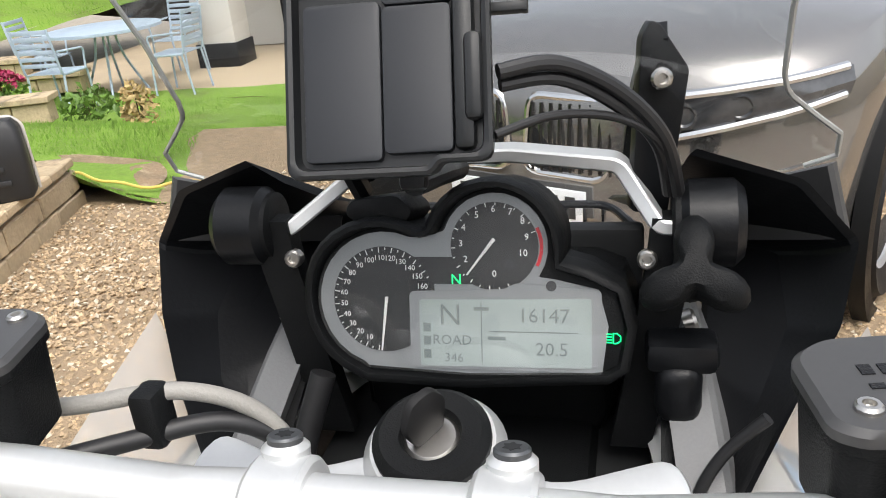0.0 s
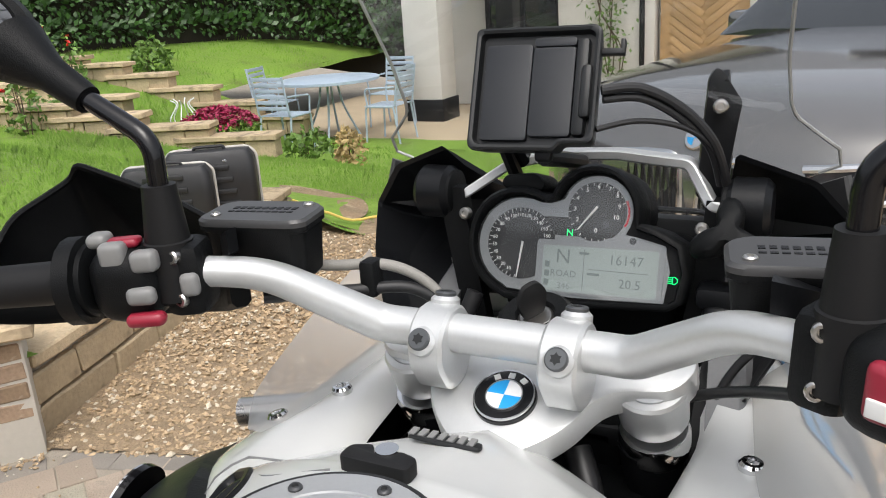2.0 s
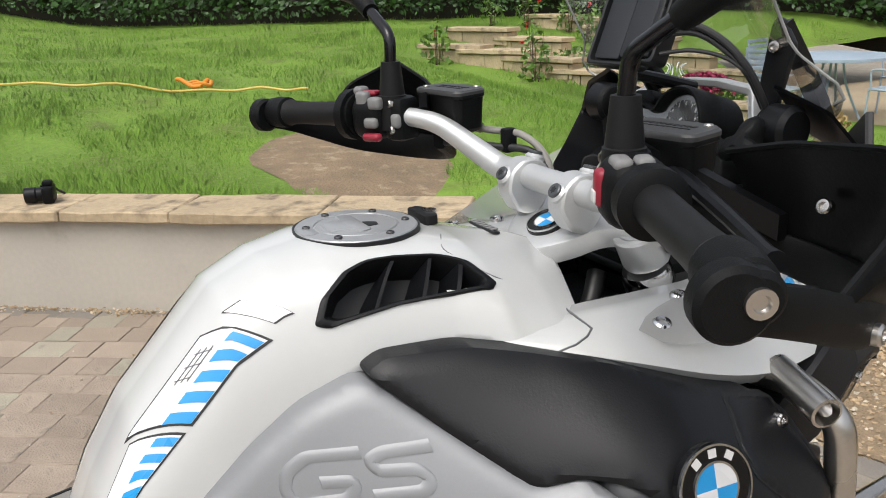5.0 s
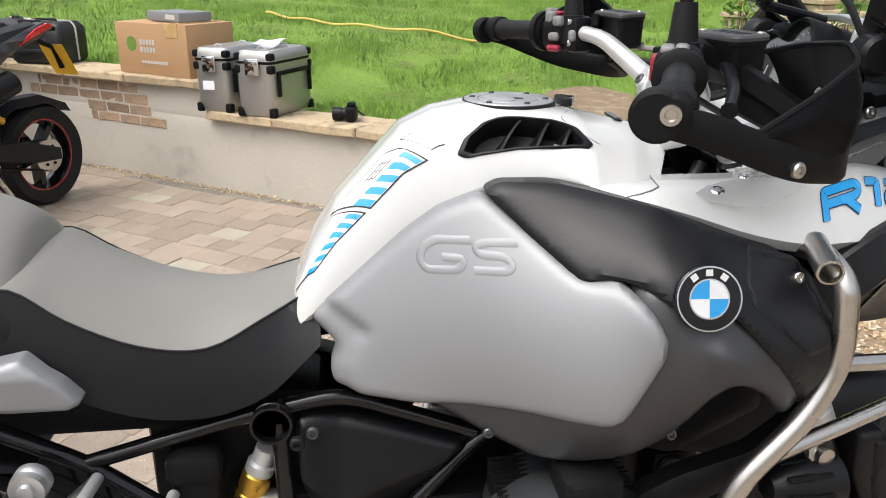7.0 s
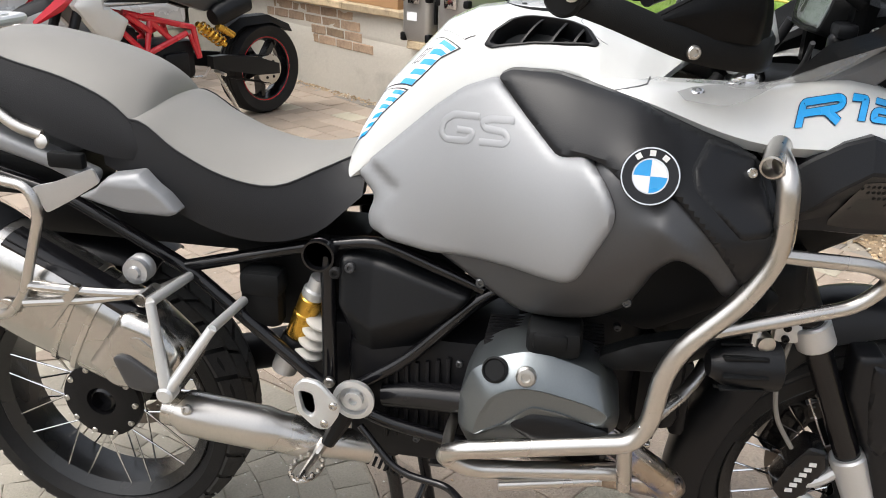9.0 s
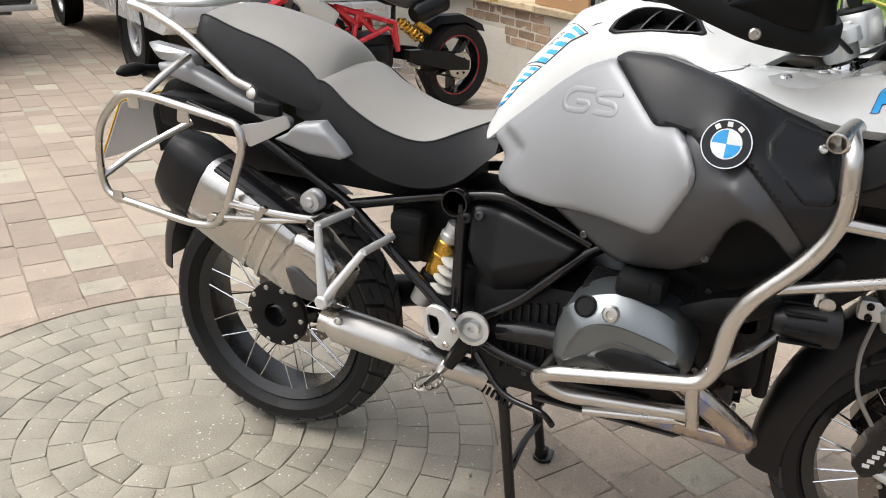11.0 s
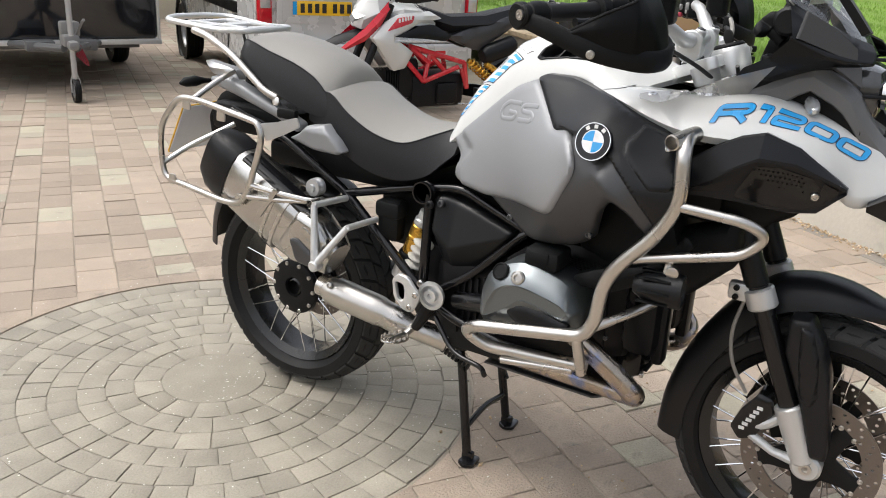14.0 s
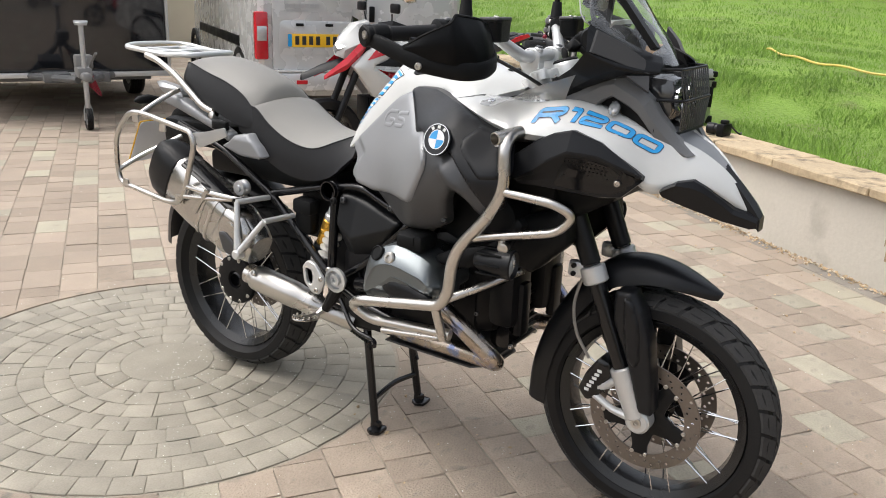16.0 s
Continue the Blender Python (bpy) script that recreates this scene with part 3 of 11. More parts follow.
# the gravel bed in front of the motorcycle, then its loose stones
def gravel():
    xs = [-3.2 + 0.25 * i for i in range(44)]
    vs, fs = [], []
    for j in range(18):
        for x in xs:
            g = gravel_edge(x)
            y = g + (6.6 - g) * j / 17
            vs.append((x, y, 0.002 + 0.022 * smoothstep(0, 1.5, y - g) + 0.006 * noise.noise(Vector((x * 2, y * 2, 0)))))
    n = len(xs)
    fs = [(j * n + i, j * n + i + 1, (j + 1) * n + i + 1, (j + 1) * n + i) for j in range(17) for i in range(n - 1)]
    tagged(mesh_object("gravel_bed", vs, fs, M_GRAVEL_BED), "bed of fine golden gravel", "gravel", kind="structure")
    r = np.random.RandomState(11)
    vs, fs = [], []
    oct_f = [(0, 2, 4), (2, 1, 4), (1, 3, 4), (3, 0, 4), (2, 0, 5), (1, 2, 5), (3, 1, 5), (0, 3, 5)]
    def stone(x, y, z, s):
        ax = np.array([[1, 0, 0], [-1, 0, 0], [0, 1, 0], [0, -1, 0], [0, 0, 1], [0, 0, -1]], float)
        q = ax * s * r.uniform(0.6, 1.25, (6, 1)) * np.array([1.0, r.uniform(0.55, 1.0), r.uniform(0.45, 0.75)])
        e = Euler((r.uniform(-0.6, 0.6), r.uniform(-0.6, 0.6), r.uniform(0, 6.28))).to_matrix()
        k = len(vs)
        for v in q:
            w = e @ Vector(v)
            vs.append((w.x + x, w.y + y, w.z + z))
        fs.extend([(a + k, b + k, c + k) for a, b, c in oct_f])
    for _ in range(42000):
        x, y = r.uniform(-3.2, 2.2), r.uniform(2.1, 5.6)
        g = gravel_edge(x)
        w2x = W2_A.x + (W2_B.x - W2_A.x) * (y - W2_A.y) / (W2_B.y - W2_A.y)
        if y < g - 0.02 or (x < w2x + 0.02 and y < 4.9) or (y > 4.9 and in_lawn(x, y)):
            continue
        if y > 4.4 and r.rand() < 0.4:
            continue
        stone(x, y, -0.006 + 0.03 * smoothstep(0, 1.5, y - g) + r.uniform(0, 0.012), r.uniform(0.008, 0.019))
    # a thin spill along the foot of the wall
    L = (WALL_B - WALL_A).length
    for _ in range(1500):
        p = WALL_A + U * r.uniform(0, L) + NORM * (0.02 + abs(r.normal(0, 0.035)))
        stone(p.x, p.y, r.uniform(-0.002, 0.012), r.uniform(0.006, 0.014))
    for _ in range(160):
        x, y = r.uniform(-3, 0.5), r.uniform(0.5, 2.3)
        if behind(x, y) < -0.05:
            stone(x, y, 0.004, r.uniform(0.004, 0.010))
    tagged(mesh_object("gravel", vs, fs, M_GRAVEL, False), "loose golden and cream gravel stones", "gravel", kind="stuff")


gravel()


# the low rendered wall with its sandstone coping
def wall_frame(s, out=0.0, z=0.0):
    """A pose on the wall's face: x along it, y into the lawn, z up; s metres from its corner, backwards."""
    p = WALL_B - U * s + NORM * out
    return Matrix(((U.x, -NORM.x, 0, p.x), (U.y, -NORM.y, 0, p.y), (0, 0, 1, z), (0, 0, 0, 1)))


def rough_block(sx, sy, sz, rng, jig=0.006, bev=0.008):
    """A stone of roughly that size, its corners and faces uneven; origin at the middle of its base."""
    bm = bmesh.new()
    nx = max(1, min(4, round(sx / 0.12)))
    vs = []
    grid = {}
    def pt(i, j, k):
        key = (i, j, k)
        if key not in grid:
            grid[key] = bm.verts.new((sx * (i / nx - 0.5) + rng.uniform(-jig, jig), sy * (j - 0.5) + rng.uniform(-jig, jig), sz * k + rng.uniform(-jig, jig) * 0.7))
        return grid[key]
    for i in range(nx):
        for k in (0, 1):
            bm.faces.new((pt(i, 0, k), pt(i + 1, 0, k), pt(i + 1, 1, k), pt(i, 1, k)))
        for j in (0, 1):
            bm.faces.new((pt(i, j, 0), pt(i + 1, j, 0), pt(i + 1, j, 1), pt(i, j, 1)))
    for i in (0, nx):
        bm.faces.new((pt(i, 0, 0), pt(i, 1, 0), pt(i, 1, 1), pt(i, 0, 1)))
    bmesh.ops.recalc_face_normals(bm, faces=bm.faces)
    es = [e for e in bm.edges if e.calc_face_angle(0) > 1.0]
    bmesh.ops.bevel(bm, geom=es, offset=bev, segments=1, affect="EDGES")
    return bm


WALL_LEN = (WALL_B - WALL_A).length


def low_wall():
    bm = bmesh.new()
    box(bm, -WALL_LEN / 2, 0.12, WALL_H / 2 - 0.05, WALL_LEN, 0.24, WALL_H + 0.1, 0.004)
    box(bm, -(WALL_LEN + STEP_S) / 2, 0.12, WALL_H + STEP_H / 2 - 0.002, WALL_LEN - STEP_S, 0.2404, STEP_H + 0.004, 0.004)
    bmesh.ops.subdivide_edges(bm, edges=bm.edges[:], cuts=4, use_grid_fill=True)
    w = finish(bm, "wall_low", M_RENDER, smooth=30, m=wall_frame(0))
    tagged(w, "low retaining wall with stained pale render", "wall", kind="structure")
    rng = random.Random(5)
    s = -0.05
    while s < WALL_LEN - 0.1:
        l = min(rng.uniform(0.5, 0.78), WALL_LEN - s)
        if s < STEP_S < s + l:
            l = STEP_S - s
        b = rough_block(l - 0.006, 0.36, 0.055, rng, 0.005, 0.007)
        part("coping_stone", b, M_COPING, w, m=Matrix.Translation((-s - l / 2, 0.12, WALL_H + 0.006 + (STEP_H if s >= STEP_S - 0.001 else 0))), smooth=20)
        s += l
    # patches of old brick left showing through the render
    def patch(s0, rows):
        for z, a, b in rows:
            x = a
            while x < b - 0.03:
                l = min(rng.uniform(0.19, 0.27), b - x)
                q = rough_block(l - 0.012, 0.05, 0.066, rng, 0.004, 0.006)
                part("brick", q, M_BRICK, w, m=Matrix.Translation((-(s0 + x + l / 2), 0.018 + rng.uniform(0, 0.006), z)), smooth=20)
                x += l
    patch(0.0, [(0.375, 0.0, 0.50), (0.300, 0.0, 0.46), (0.225, 0.0, 0.52), (0.150, 0.0, 0.50)])
    patch(0.0, [(0.570, 3.83, 4.95), (0.496, 3.74, 5.06), (0.422, 3.72, 4.40), (0.348, 3.58, 4.37)])
    return w


low_wall()


# the stone retaining wall that runs on along the gravel
def kerb_wall():
    d = (W2_B - W2_A)
    L = d.length
    d.normalize()
    nrm = Vector((d.y, -d.x, 0))
    m = Matrix(((d.x, -nrm.x, 0, W2_A.x), (d.y, -nrm.y, 0, W2_A.y), (0, 0, 1, 0), (0, 0, 0, 1)))
    bm = bmesh.new()
    box(bm, L / 2, 0.19, 0.1, L, 0.34, 0.34, 0.004)
    w = finish(bm, "wall_stone", M_MORTAR, m=m)
    tagged(w, "low stone retaining wall beside the gravel", "wall", kind="structure")
    rng = random.Random(8)
    for z, h in ((-0.02, 0.14), (0.125, 0.13)):
        s = -rng.uniform(0, 0.2)
        while s < L:
            l = rng.uniform(0.3, 0.55)
            part("stone", rough_block(l - 0.012, 0.06, h - 0.01, rng, 0.006, 0.008), M_STONE, w, m=Matrix.Translation((min(s + l / 2, L - 0.1), 0.02, z)), smooth=20)
            s += l
    s = 0
    while s < L:
        l = min(rng.uniform(0.45, 0.7), L - s + 0.05)
        part("coping_stone", rough_block(l - 0.006, 0.42, 0.05, rng, 0.005, 0.008), M_COPING, w, m=Matrix.Translation((s + l / 2, 0.185, 0.275)), smooth=20)
        s += l
    # the end face
    for z, h in ((-0.02, 0.14), (0.125, 0.13)):
        part("stone", rough_block(0.32, 0.05, h - 0.01, rng), M_STONE, w, m=Matrix.Translation((L - 0.01, 0.19, z)) @ pose(0, 0, 0, 0, 0, 90), smooth=20)


kerb_wall()


# stepped stone beds on the slope
def step_bed(x, y, z, l, rot, rng, h=0.17):
    b = thing("garden_step", pose(x, y, z, 0, 0, rot), "short buff stone bed wall with a flat coping", "garden wall", "stepped stone beds")
    s = -l / 2
    while s < l / 2 - 0.05:
        q = min(rng.uniform(0.25, 0.4), l / 2 - s)
        part("stone", rough_block(q - 0.01, 0.2, h - 0.01, rng, 0.006, 0.006), M_STONE, b, m=Matrix.Translation((s + q / 2, 0, -0.02)), smooth=20)
        s += q
    part("coping", rough_block(l + 0.05, 0.27, 0.05, rng, 0.004, 0.006), M_COPING, b, "pale sandstone coping", m=Matrix.Translation((0, 0, h - 0.02)), smooth=20)
    return b


def step_row(p, q, n, l, rng, dz):
    p, q = Vector(p), Vector(q)
    d = q - p
    rot = math.degrees(math.atan2(d.y, d.x))
    for i in range(n):
        c = p + d * (i / (n - 1))
        step_bed(c.x, c.y, lawn_z(c.x, c.y), l, rot + rng.uniform(-3, 3), rng)


rng_steps = random.Random(21)
step_row(STEPS_A[0], STEPS_A[1], 7, 0.85, rng_steps, 0)
step_row(STEPS_B[0], STEPS_B[1], 6, 0.95, rng_steps, 0)
step_row(STEPS_C[0], STEPS_C[1], 3, 1.1, rng_steps, 0)


# hedge: leaves all over a solid dark slab that paints in the inner shade
HEDGE = [(-26, -9), (-20, -1.5), (-16.5, 2.4), (-13, 6.2), (-9.3, 10.8), (-6.2, 13.6), (-2, 15.2)]


def hedge():
    r = np.random.RandomState(7)
    h = thing("hedge", Matrix(), "tall dense dark green hedge behind the lawn", "hedge")
    bm = bmesh.new()
    pts = spline([(x, y, 0) for x, y in HEDGE], 6)
    rings = []
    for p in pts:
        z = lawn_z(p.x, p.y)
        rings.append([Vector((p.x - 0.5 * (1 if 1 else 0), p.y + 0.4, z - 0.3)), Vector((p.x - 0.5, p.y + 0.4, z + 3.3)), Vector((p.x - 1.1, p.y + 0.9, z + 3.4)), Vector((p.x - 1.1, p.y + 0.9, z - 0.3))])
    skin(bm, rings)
    part("core", bm, M_HEDGE_CORE, h)
    vs, fs = [], []
    cum = [0]
    for a, b in zip(pts, pts[1:]):
        cum.append(cum[-1] + (b - a).length)
    for _ in range(70000):
        s = r.uniform(0, cum[-1])
        i = max(k for k in range(len(cum)) if cum[k] <= s)
        i = min(i, len(pts) - 2)
        p = pts[i].lerp(pts[i + 1], (s - cum[i]) / (cum[i + 1] - cum[i]))
        t = (pts[i + 1] - pts[i]).normalized()
        out = Vector((t.y, -t.x, 0))
        hz = r.uniform(0.02, 1) ** 0.8 * 3.4
        bulge = 0.25 * noise.noise(Vector((s * 0.9, hz * 0.9, 0))) + 0.12 * noise.noise(Vector((s * 2.5, hz * 2.5, 3)))
        c = p + out * (bulge + r.uniform(-0.35, 0.05) - 0.25 * (hz / 3.4) ** 3) - out * 0.12
        z = lawn_z(p.x, p.y) + hz
        size = r.uniform(0.045, 0.085)
        n = Vector((out.x + r.normal(0, 0.7), out.y + r.normal(0, 0.7), r.normal(0.45, 0.6))).normalized()
        a = n.orthogonal().normalized() * size
        b = n.cross(a) * 0.65
        a2 = a * math.cos(hz * 7) + b * math.sin(hz * 7)
        b2 = n.cross(a2) * 0.6
        k = len(vs)
        c = Vector((c.x, c.y, z))
        vs += [tuple(c - a2), tuple(c + b2), tuple(c + a2), tuple(c - b2)]
        fs.append((k, k + 1, k + 2, k + 3))
    me = mesh_object("foliage", vs, fs, M_LEAF, False)
    me.parent = h
    me["kind"] = "stuff"


hedge()

# ================================================================ the white touring motorcycle
BIKE = thing("motorcycle", pose(0.015, 0, 0), "white, silver and black adventure touring motorcycle on its centre stand", "motorcycle")

# half-width of the body over (y along the bike, z up), as a smooth surface through a few design stations
STATIONS = np.array([(0.148, 0.761, 1.058), (0.236, 0.841, 0.811), (0.367, 1.077, 1.057), (0.358, 1.043, 0.980), (0.147, 0.631, 0.905), (0.171, 0.596, 0.786), (0.107, 0.827, 1.187), (0.086, 0.691, 1.096), (0.192, 0.995, 1.146), (0.290, 1.222, 1.055), (0.329, 1.259, 1.007), (0.214, 1.135, 1.151), (0.194, 1.494, 0.987), (0.243, 1.288, 1.133), (0.155, 1.554, 1.084), (0.205, 1.219, 1.157), (0.178, 1.537, 1.012), (0.306, 1.078, 0.830), (0.350, 0.986, 0.876), (0.280, 0.931, 0.775), (0.370, 1.210, 0.978), (0.010, 1.765, 0.950)])


def thin_plate(c):
    r = np.linalg.norm(c[:, None, 1:] - c[None, :, 1:], axis=2)
    k = np.where(r > 0, r * r * np.log(r + 1e-9), 0) + np.eye(len(c)) * 0.002
    p = np.c_[np.ones(len(c)), c[:, 1:]]
    return np.linalg.solve(np.block([[k, p], [p.T, np.zeros((3, 3))]]), np.r_[c[:, 0], 0, 0, 0])


WEIGHTS = thin_plate(STATIONS)


def side_x(y, z):
    r = np.hypot(STATIONS[:, 1] - y, STATIONS[:, 2] - z)
    v = float(np.where(r > 0, r * r * np.log(r + 1e-9), 0) @ WEIGHTS[:-3] + WEIGHTS[-3] + WEIGHTS[-2] * y + WEIGHTS[-1] * z)
    return min(max(v, 0.02), 0.40)


def inside_dist(p, poly):
    """Distance of p from the rim of the polygon."""
    best = 9
    for a, b in zip(poly, poly[1:] + poly[:1]):
        ab = b - a
        t = min(max((p - a).dot(ab) / max(ab.length_squared, 1e-12), 0), 1)
        best = min(best, (a + ab * t - p).length)
    return best


def panel_mesh(outline, xf, off=0.0, lip=0.01, roll=0.02, thick=0.02, cell=0.02, sign=1, round_by=0.015):
    """A moulded panel: the outline (y, z) cut into small cells, laid on the surface xf and given thickness; its rim rolls inwards."""
    rim = [v.to_2d() for v in bend([(a, b, 0) for a, b in outline], round_by, 4, True)]
    bm = bmesh.new()
    bm.faces.new([bm.verts.new((0, p.x, p.y)) for p in rim])
    for ax, lo, hi in ((1, min(p.x for p in rim), max(p.x for p in rim)), (2, min(p.y for p in rim), max(p.y for p in rim))):
        c = math.ceil(lo / cell) * cell
        while c < hi:
            co, no = [0, 0, 0], [0, 0, 0]
            co[ax], no[ax] = c, 1
            bmesh.ops.bisect_plane(bm, geom=bm.verts[:] + bm.edges[:] + bm.faces[:], plane_co=co, plane_no=no, dist=1e-5)
            c += cell
    bmesh.ops.triangulate(bm, faces=[f for f in bm.faces if len(f.verts) > 4])
    for v in bm.verts:
        d = inside_dist(Vector((v.co.y, v.co.z)), rim)
        k = max(0, 1 - d / roll) if roll else 0
        v.co.x = xf(v.co.y, v.co.z) + off - lip * k * k
    faces = bm.faces[:]
    r = bmesh.ops.extrude_face_region(bm, geom=faces)
    for v in r["geom"]:
        if isinstance(v, bmesh.types.BMVert):
            v.co.x -= thick
    if sign < 0:
        for v in bm.verts:
            v.co.x = -v.co.x
    return bm


def panel(name, outline, material, label="", xf=side_x, both=True, smooth=40, parent=None, **kw):
    o = None
    for s in ((1, -1) if both else (1,)):
        q = part(name, panel_mesh(outline, xf, sign=s, **kw), material, parent or BIKE, label, smooth)
        o = o or q
    return o


def flat(x):
    return lambda y, z: x


def bolt(p, d, r=0.008, material=None, parent=None, name="bolt"):
    """A round-headed screw with a socket, facing along d."""
    bm = bmesh.new()
    lathe(bm, [(r, -0.004), (r, r * 0.35), (r * 0.8, r * 0.6), (r * 0.5, r * 0.62), (r * 0.42, r * 0.2), (0, r * 0.2)], 12, axis(p, d))
    return part(name, bm, material or M_CHROME, parent or BIKE)


# ---------------------------------------------------------------- wheels
def wheel(name, cy, cz, R, width, rim_r, label, discs, spoke_n, hub_r):
    ax = Matrix.Translation((0, cy, cz)) @ pose(0, 0, 0, 0, 90, 0)
    w = width / 2
    bm = bmesh.new()
    ri, ro = rim_r - 0.012, rim_r + 0.012
    lathe(bm, [(ro, -w * 0.72), (ro, -w * 0.64), (ri, -w * 0.5), (ri - 0.002, 0), (ri, w * 0.5), (ro, w * 0.64), (ro, w * 0.72), (ro - 0.004, w * 0.76), (ri - 0.004, w * 0.55), (ri - 0.010, 0), (ri - 0.004, -w * 0.55), (ro - 0.004, -w * 0.76)], 72, ax, closed=True)
    rim = part(name, bm, M_RIM, BIKE, label)
    bm = bmesh.new()
    prof = [(ro - 0.002, -w * 0.68), (ro + 0.012, -w * 0.86), (R - 0.062, -w * 0.99), (R - 0.035, -w * 0.97), (R - 0.016, -w * 0.72), (R - 0.008, -w * 0.3), (R - 0.008, w * 0.3), (R - 0.016, w * 0.72), (R - 0.035, w * 0.97), (R - 0.062, w * 0.99), (ro + 0.012, w * 0.86), (ro - 0.002, w * 0.68)]
    lathe(bm, prof, 96, ax, closed=True)
    ty = part("tyre", bm, M_RUBBER, rim, "black road and trail tyre", 30)
    # tread blocks, in chevrons
    bm = bmesh.new()
    n = 30
    for i in range(n):
        for s in (-1, 1):
            for a, b, lead in ((0.04, 0.40, 0.0), (0.46, 0.94, 0.45)):
                t0 = 2 * math.pi * (i + lead + (0.5 if s > 0 else 0)) / n
                dt = 2 * math.pi / n * 0.84
                vs = []
                for u, sk in ((a, 0.0), (b, 0.35)):
                    base = R - 0.009 - 0.010 * max(0, (u - 0.3) / 0.42) ** 1.6 if u < 0.8 else R - 0.034
                    for h in (-0.004, 0.009 if u < 0.8 else 0.008):
                        for tt in (t0 + sk * dt, t0 + sk * dt + dt):
                            r = base + h
                            vs.append(bm.verts.new(ax @ Vector((r * math.cos(tt), r * math.sin(tt), s * u * w))))
                for q in ((2, 3, 7, 6), (0, 1, 3, 2), (4, 5, 7, 6), (0, 2, 6, 4), (1, 3, 7, 5)):
                    bm.faces.new([vs[k] for k in q])
    tr = part("tread", bm, M_TREAD, rim, "chevron tread blocks", 30)
    tr["kind"] = "stuff"
    bm = bmesh.new()
    lathe(bm, [(0.018, -w * 0.62), (hub_r, -w * 0.6), (hub_r, -w * 0.45), (hub_r * 0.55, -w * 0.35), (hub_r * 0.5, w * 0.35), (hub_r, w * 0.45), (hub_r, w * 0.6), (hub_r * 0.5, w * 0.62), (hub_r * 0.42, w * 0.45), (0.018, w * 0.45)], 40, ax)
    part("hub", bm, M_BLACK_GLOSS, rim, "black hub")
    for i in range(spoke_n):
        for s in (-1, 1):
            t = 2 * math.pi * (i + 0.25 * s) / spoke_n
            lean = 0.42 * (1 if i % 2 else -1)
            bm = bmesh.new()
            p = Vector((hub_r * 0.94 * math.cos(t), hub_r * 0.94 * math.sin(t), s * w * 0.5))
            q = Vector(((rim_r - 0.002) * math.cos(t + lean), (rim_r - 0.002) * math.sin(t + lean), s * w * 0.55))
            cyl(bm, ax @ p, ax @ q, 0.0022, 6)
            part("spoke", bm, M_CHROME, rim)
    for x, r0, r1 in discs:
        # floating disc with real drillings, then its five-armed carrier
        bm = bmesh.new()
        h, n = 0.0025, 60
        dm = ax @ Matrix.Translation((0, 0, x))
        for i in range(n):
            ta, tb = 2 * math.pi * i / n, 2 * math.pi * (i + 1) / n
            rr, tm = r0 + (r1 - r0) * (0.24, 0.5, 0.76)[i % 3], (ta + tb) / 2
            frame_pts = [(r1, tb), (r1, tm), (r1, ta), ((r0 + r1) / 2, ta), (r0, ta), (r0, tm), (r0, tb), ((r0 + r1) / 2, tb)]
            for z in (-h, h):
                o = [bm.verts.new(dm @ Vector((r * math.cos(t), r * math.sin(t), z))) for r, t in frame_pts]
                c = Vector((rr * math.cos(tm), rr * math.sin(tm), z))
                er, et = Vector((math.cos(tm), math.sin(tm), 0)), Vector((-math.sin(tm), math.cos(tm), 0))
                w8 = [bm.verts.new(dm @ (c + (er * math.cos(k * 0.7854 - 0.7854) - et * math.sin(k * 0.7854 - 0.7854)) * 0.0042)) for k in range(8)]
                for k in range(8):
                    bm.faces.new((o[k], o[(k + 1) % 8], w8[(k + 1) % 8], w8[k]))
                if z < 0:
                    low = (o, w8)
            for k in range(8):
                bm.faces.new((low[1][k], low[1][(k + 1) % 8], w8[(k + 1) % 8], w8[k]))
            for k in (0, 1, 4, 5):
                bm.faces.new((low[0][k], low[0][(k + 1) % 8], o[(k + 1) % 8], o[k]))
        bmesh.ops.remove_doubles(bm, verts=bm.verts, dist=0.00005)
        bmesh.ops.recalc_face_normals(bm, faces=bm.faces)
        d = part("brake_disc", bm, M_DISC, rim, "drilled brown steel brake disc", 25)
        star = []
        for i in range(5):
            for da, r in ((-0.20, r0 + 0.006), (0.20, r0 + 0.006), (0.22, r0 - 0.018), (0.628, hub_r * 1.02), (1.04, r0 - 0.018)):
                t = 2 * math.pi * i / 5 + da
                star.append((r * math.cos(t), r * math.sin(t), 0))
        bm = bmesh.new()
        slab(bm, bend(star, 0.008, 3, True), 0.007, ax @ Matrix.Translation((0, 0, x - 0.0035)), 0.0015)
        car = part("carrier", bm, M_BLACK_SATIN, d, "black disc carrier")
        for i in range(10):
            t = 2 * math.pi * (i // 2) / 5 + (-0.17, 0.17)[i % 2]
            bolt(ax @ Vector(((r0 + 0.002) * math.cos(t), (r0 + 0.002) * math.sin(t), x + 0.0035 * (1 if x > 0 else -1))), (1 if x > 0 else -1, 0, 0), 0.006, M_STEEL, d, "rivet")
    return rim


AXLE_Y, AXLE_Z = 1.585, 0.338
wheel("front_wheel", AXLE_Y, AXLE_Z, 0.334, 0.120, 0.254, "black wire-spoked front wheel", [(0.072, 0.112, 0.154), (-0.072, 0.112, 0.154)], 18, 0.055)
RW = wheel("rear_wheel", -0.018, 0.345, 0.341, 0.168, 0.248, "black wire-spoked rear wheel", [(-0.06, 0.09, 0.138)], 18, 0.075)
bm = bmesh.new()
lathe(bm, [(0.03, 0.035), (0.035, 0.062), (0.07, 0.066), (0.092, 0.058), (0.094, 0.045), (0.085, 0.03)], 40, Matrix.Translation((0, -0.018, 0.345)) @ pose(0, 0, 0, 0, 90, 0))
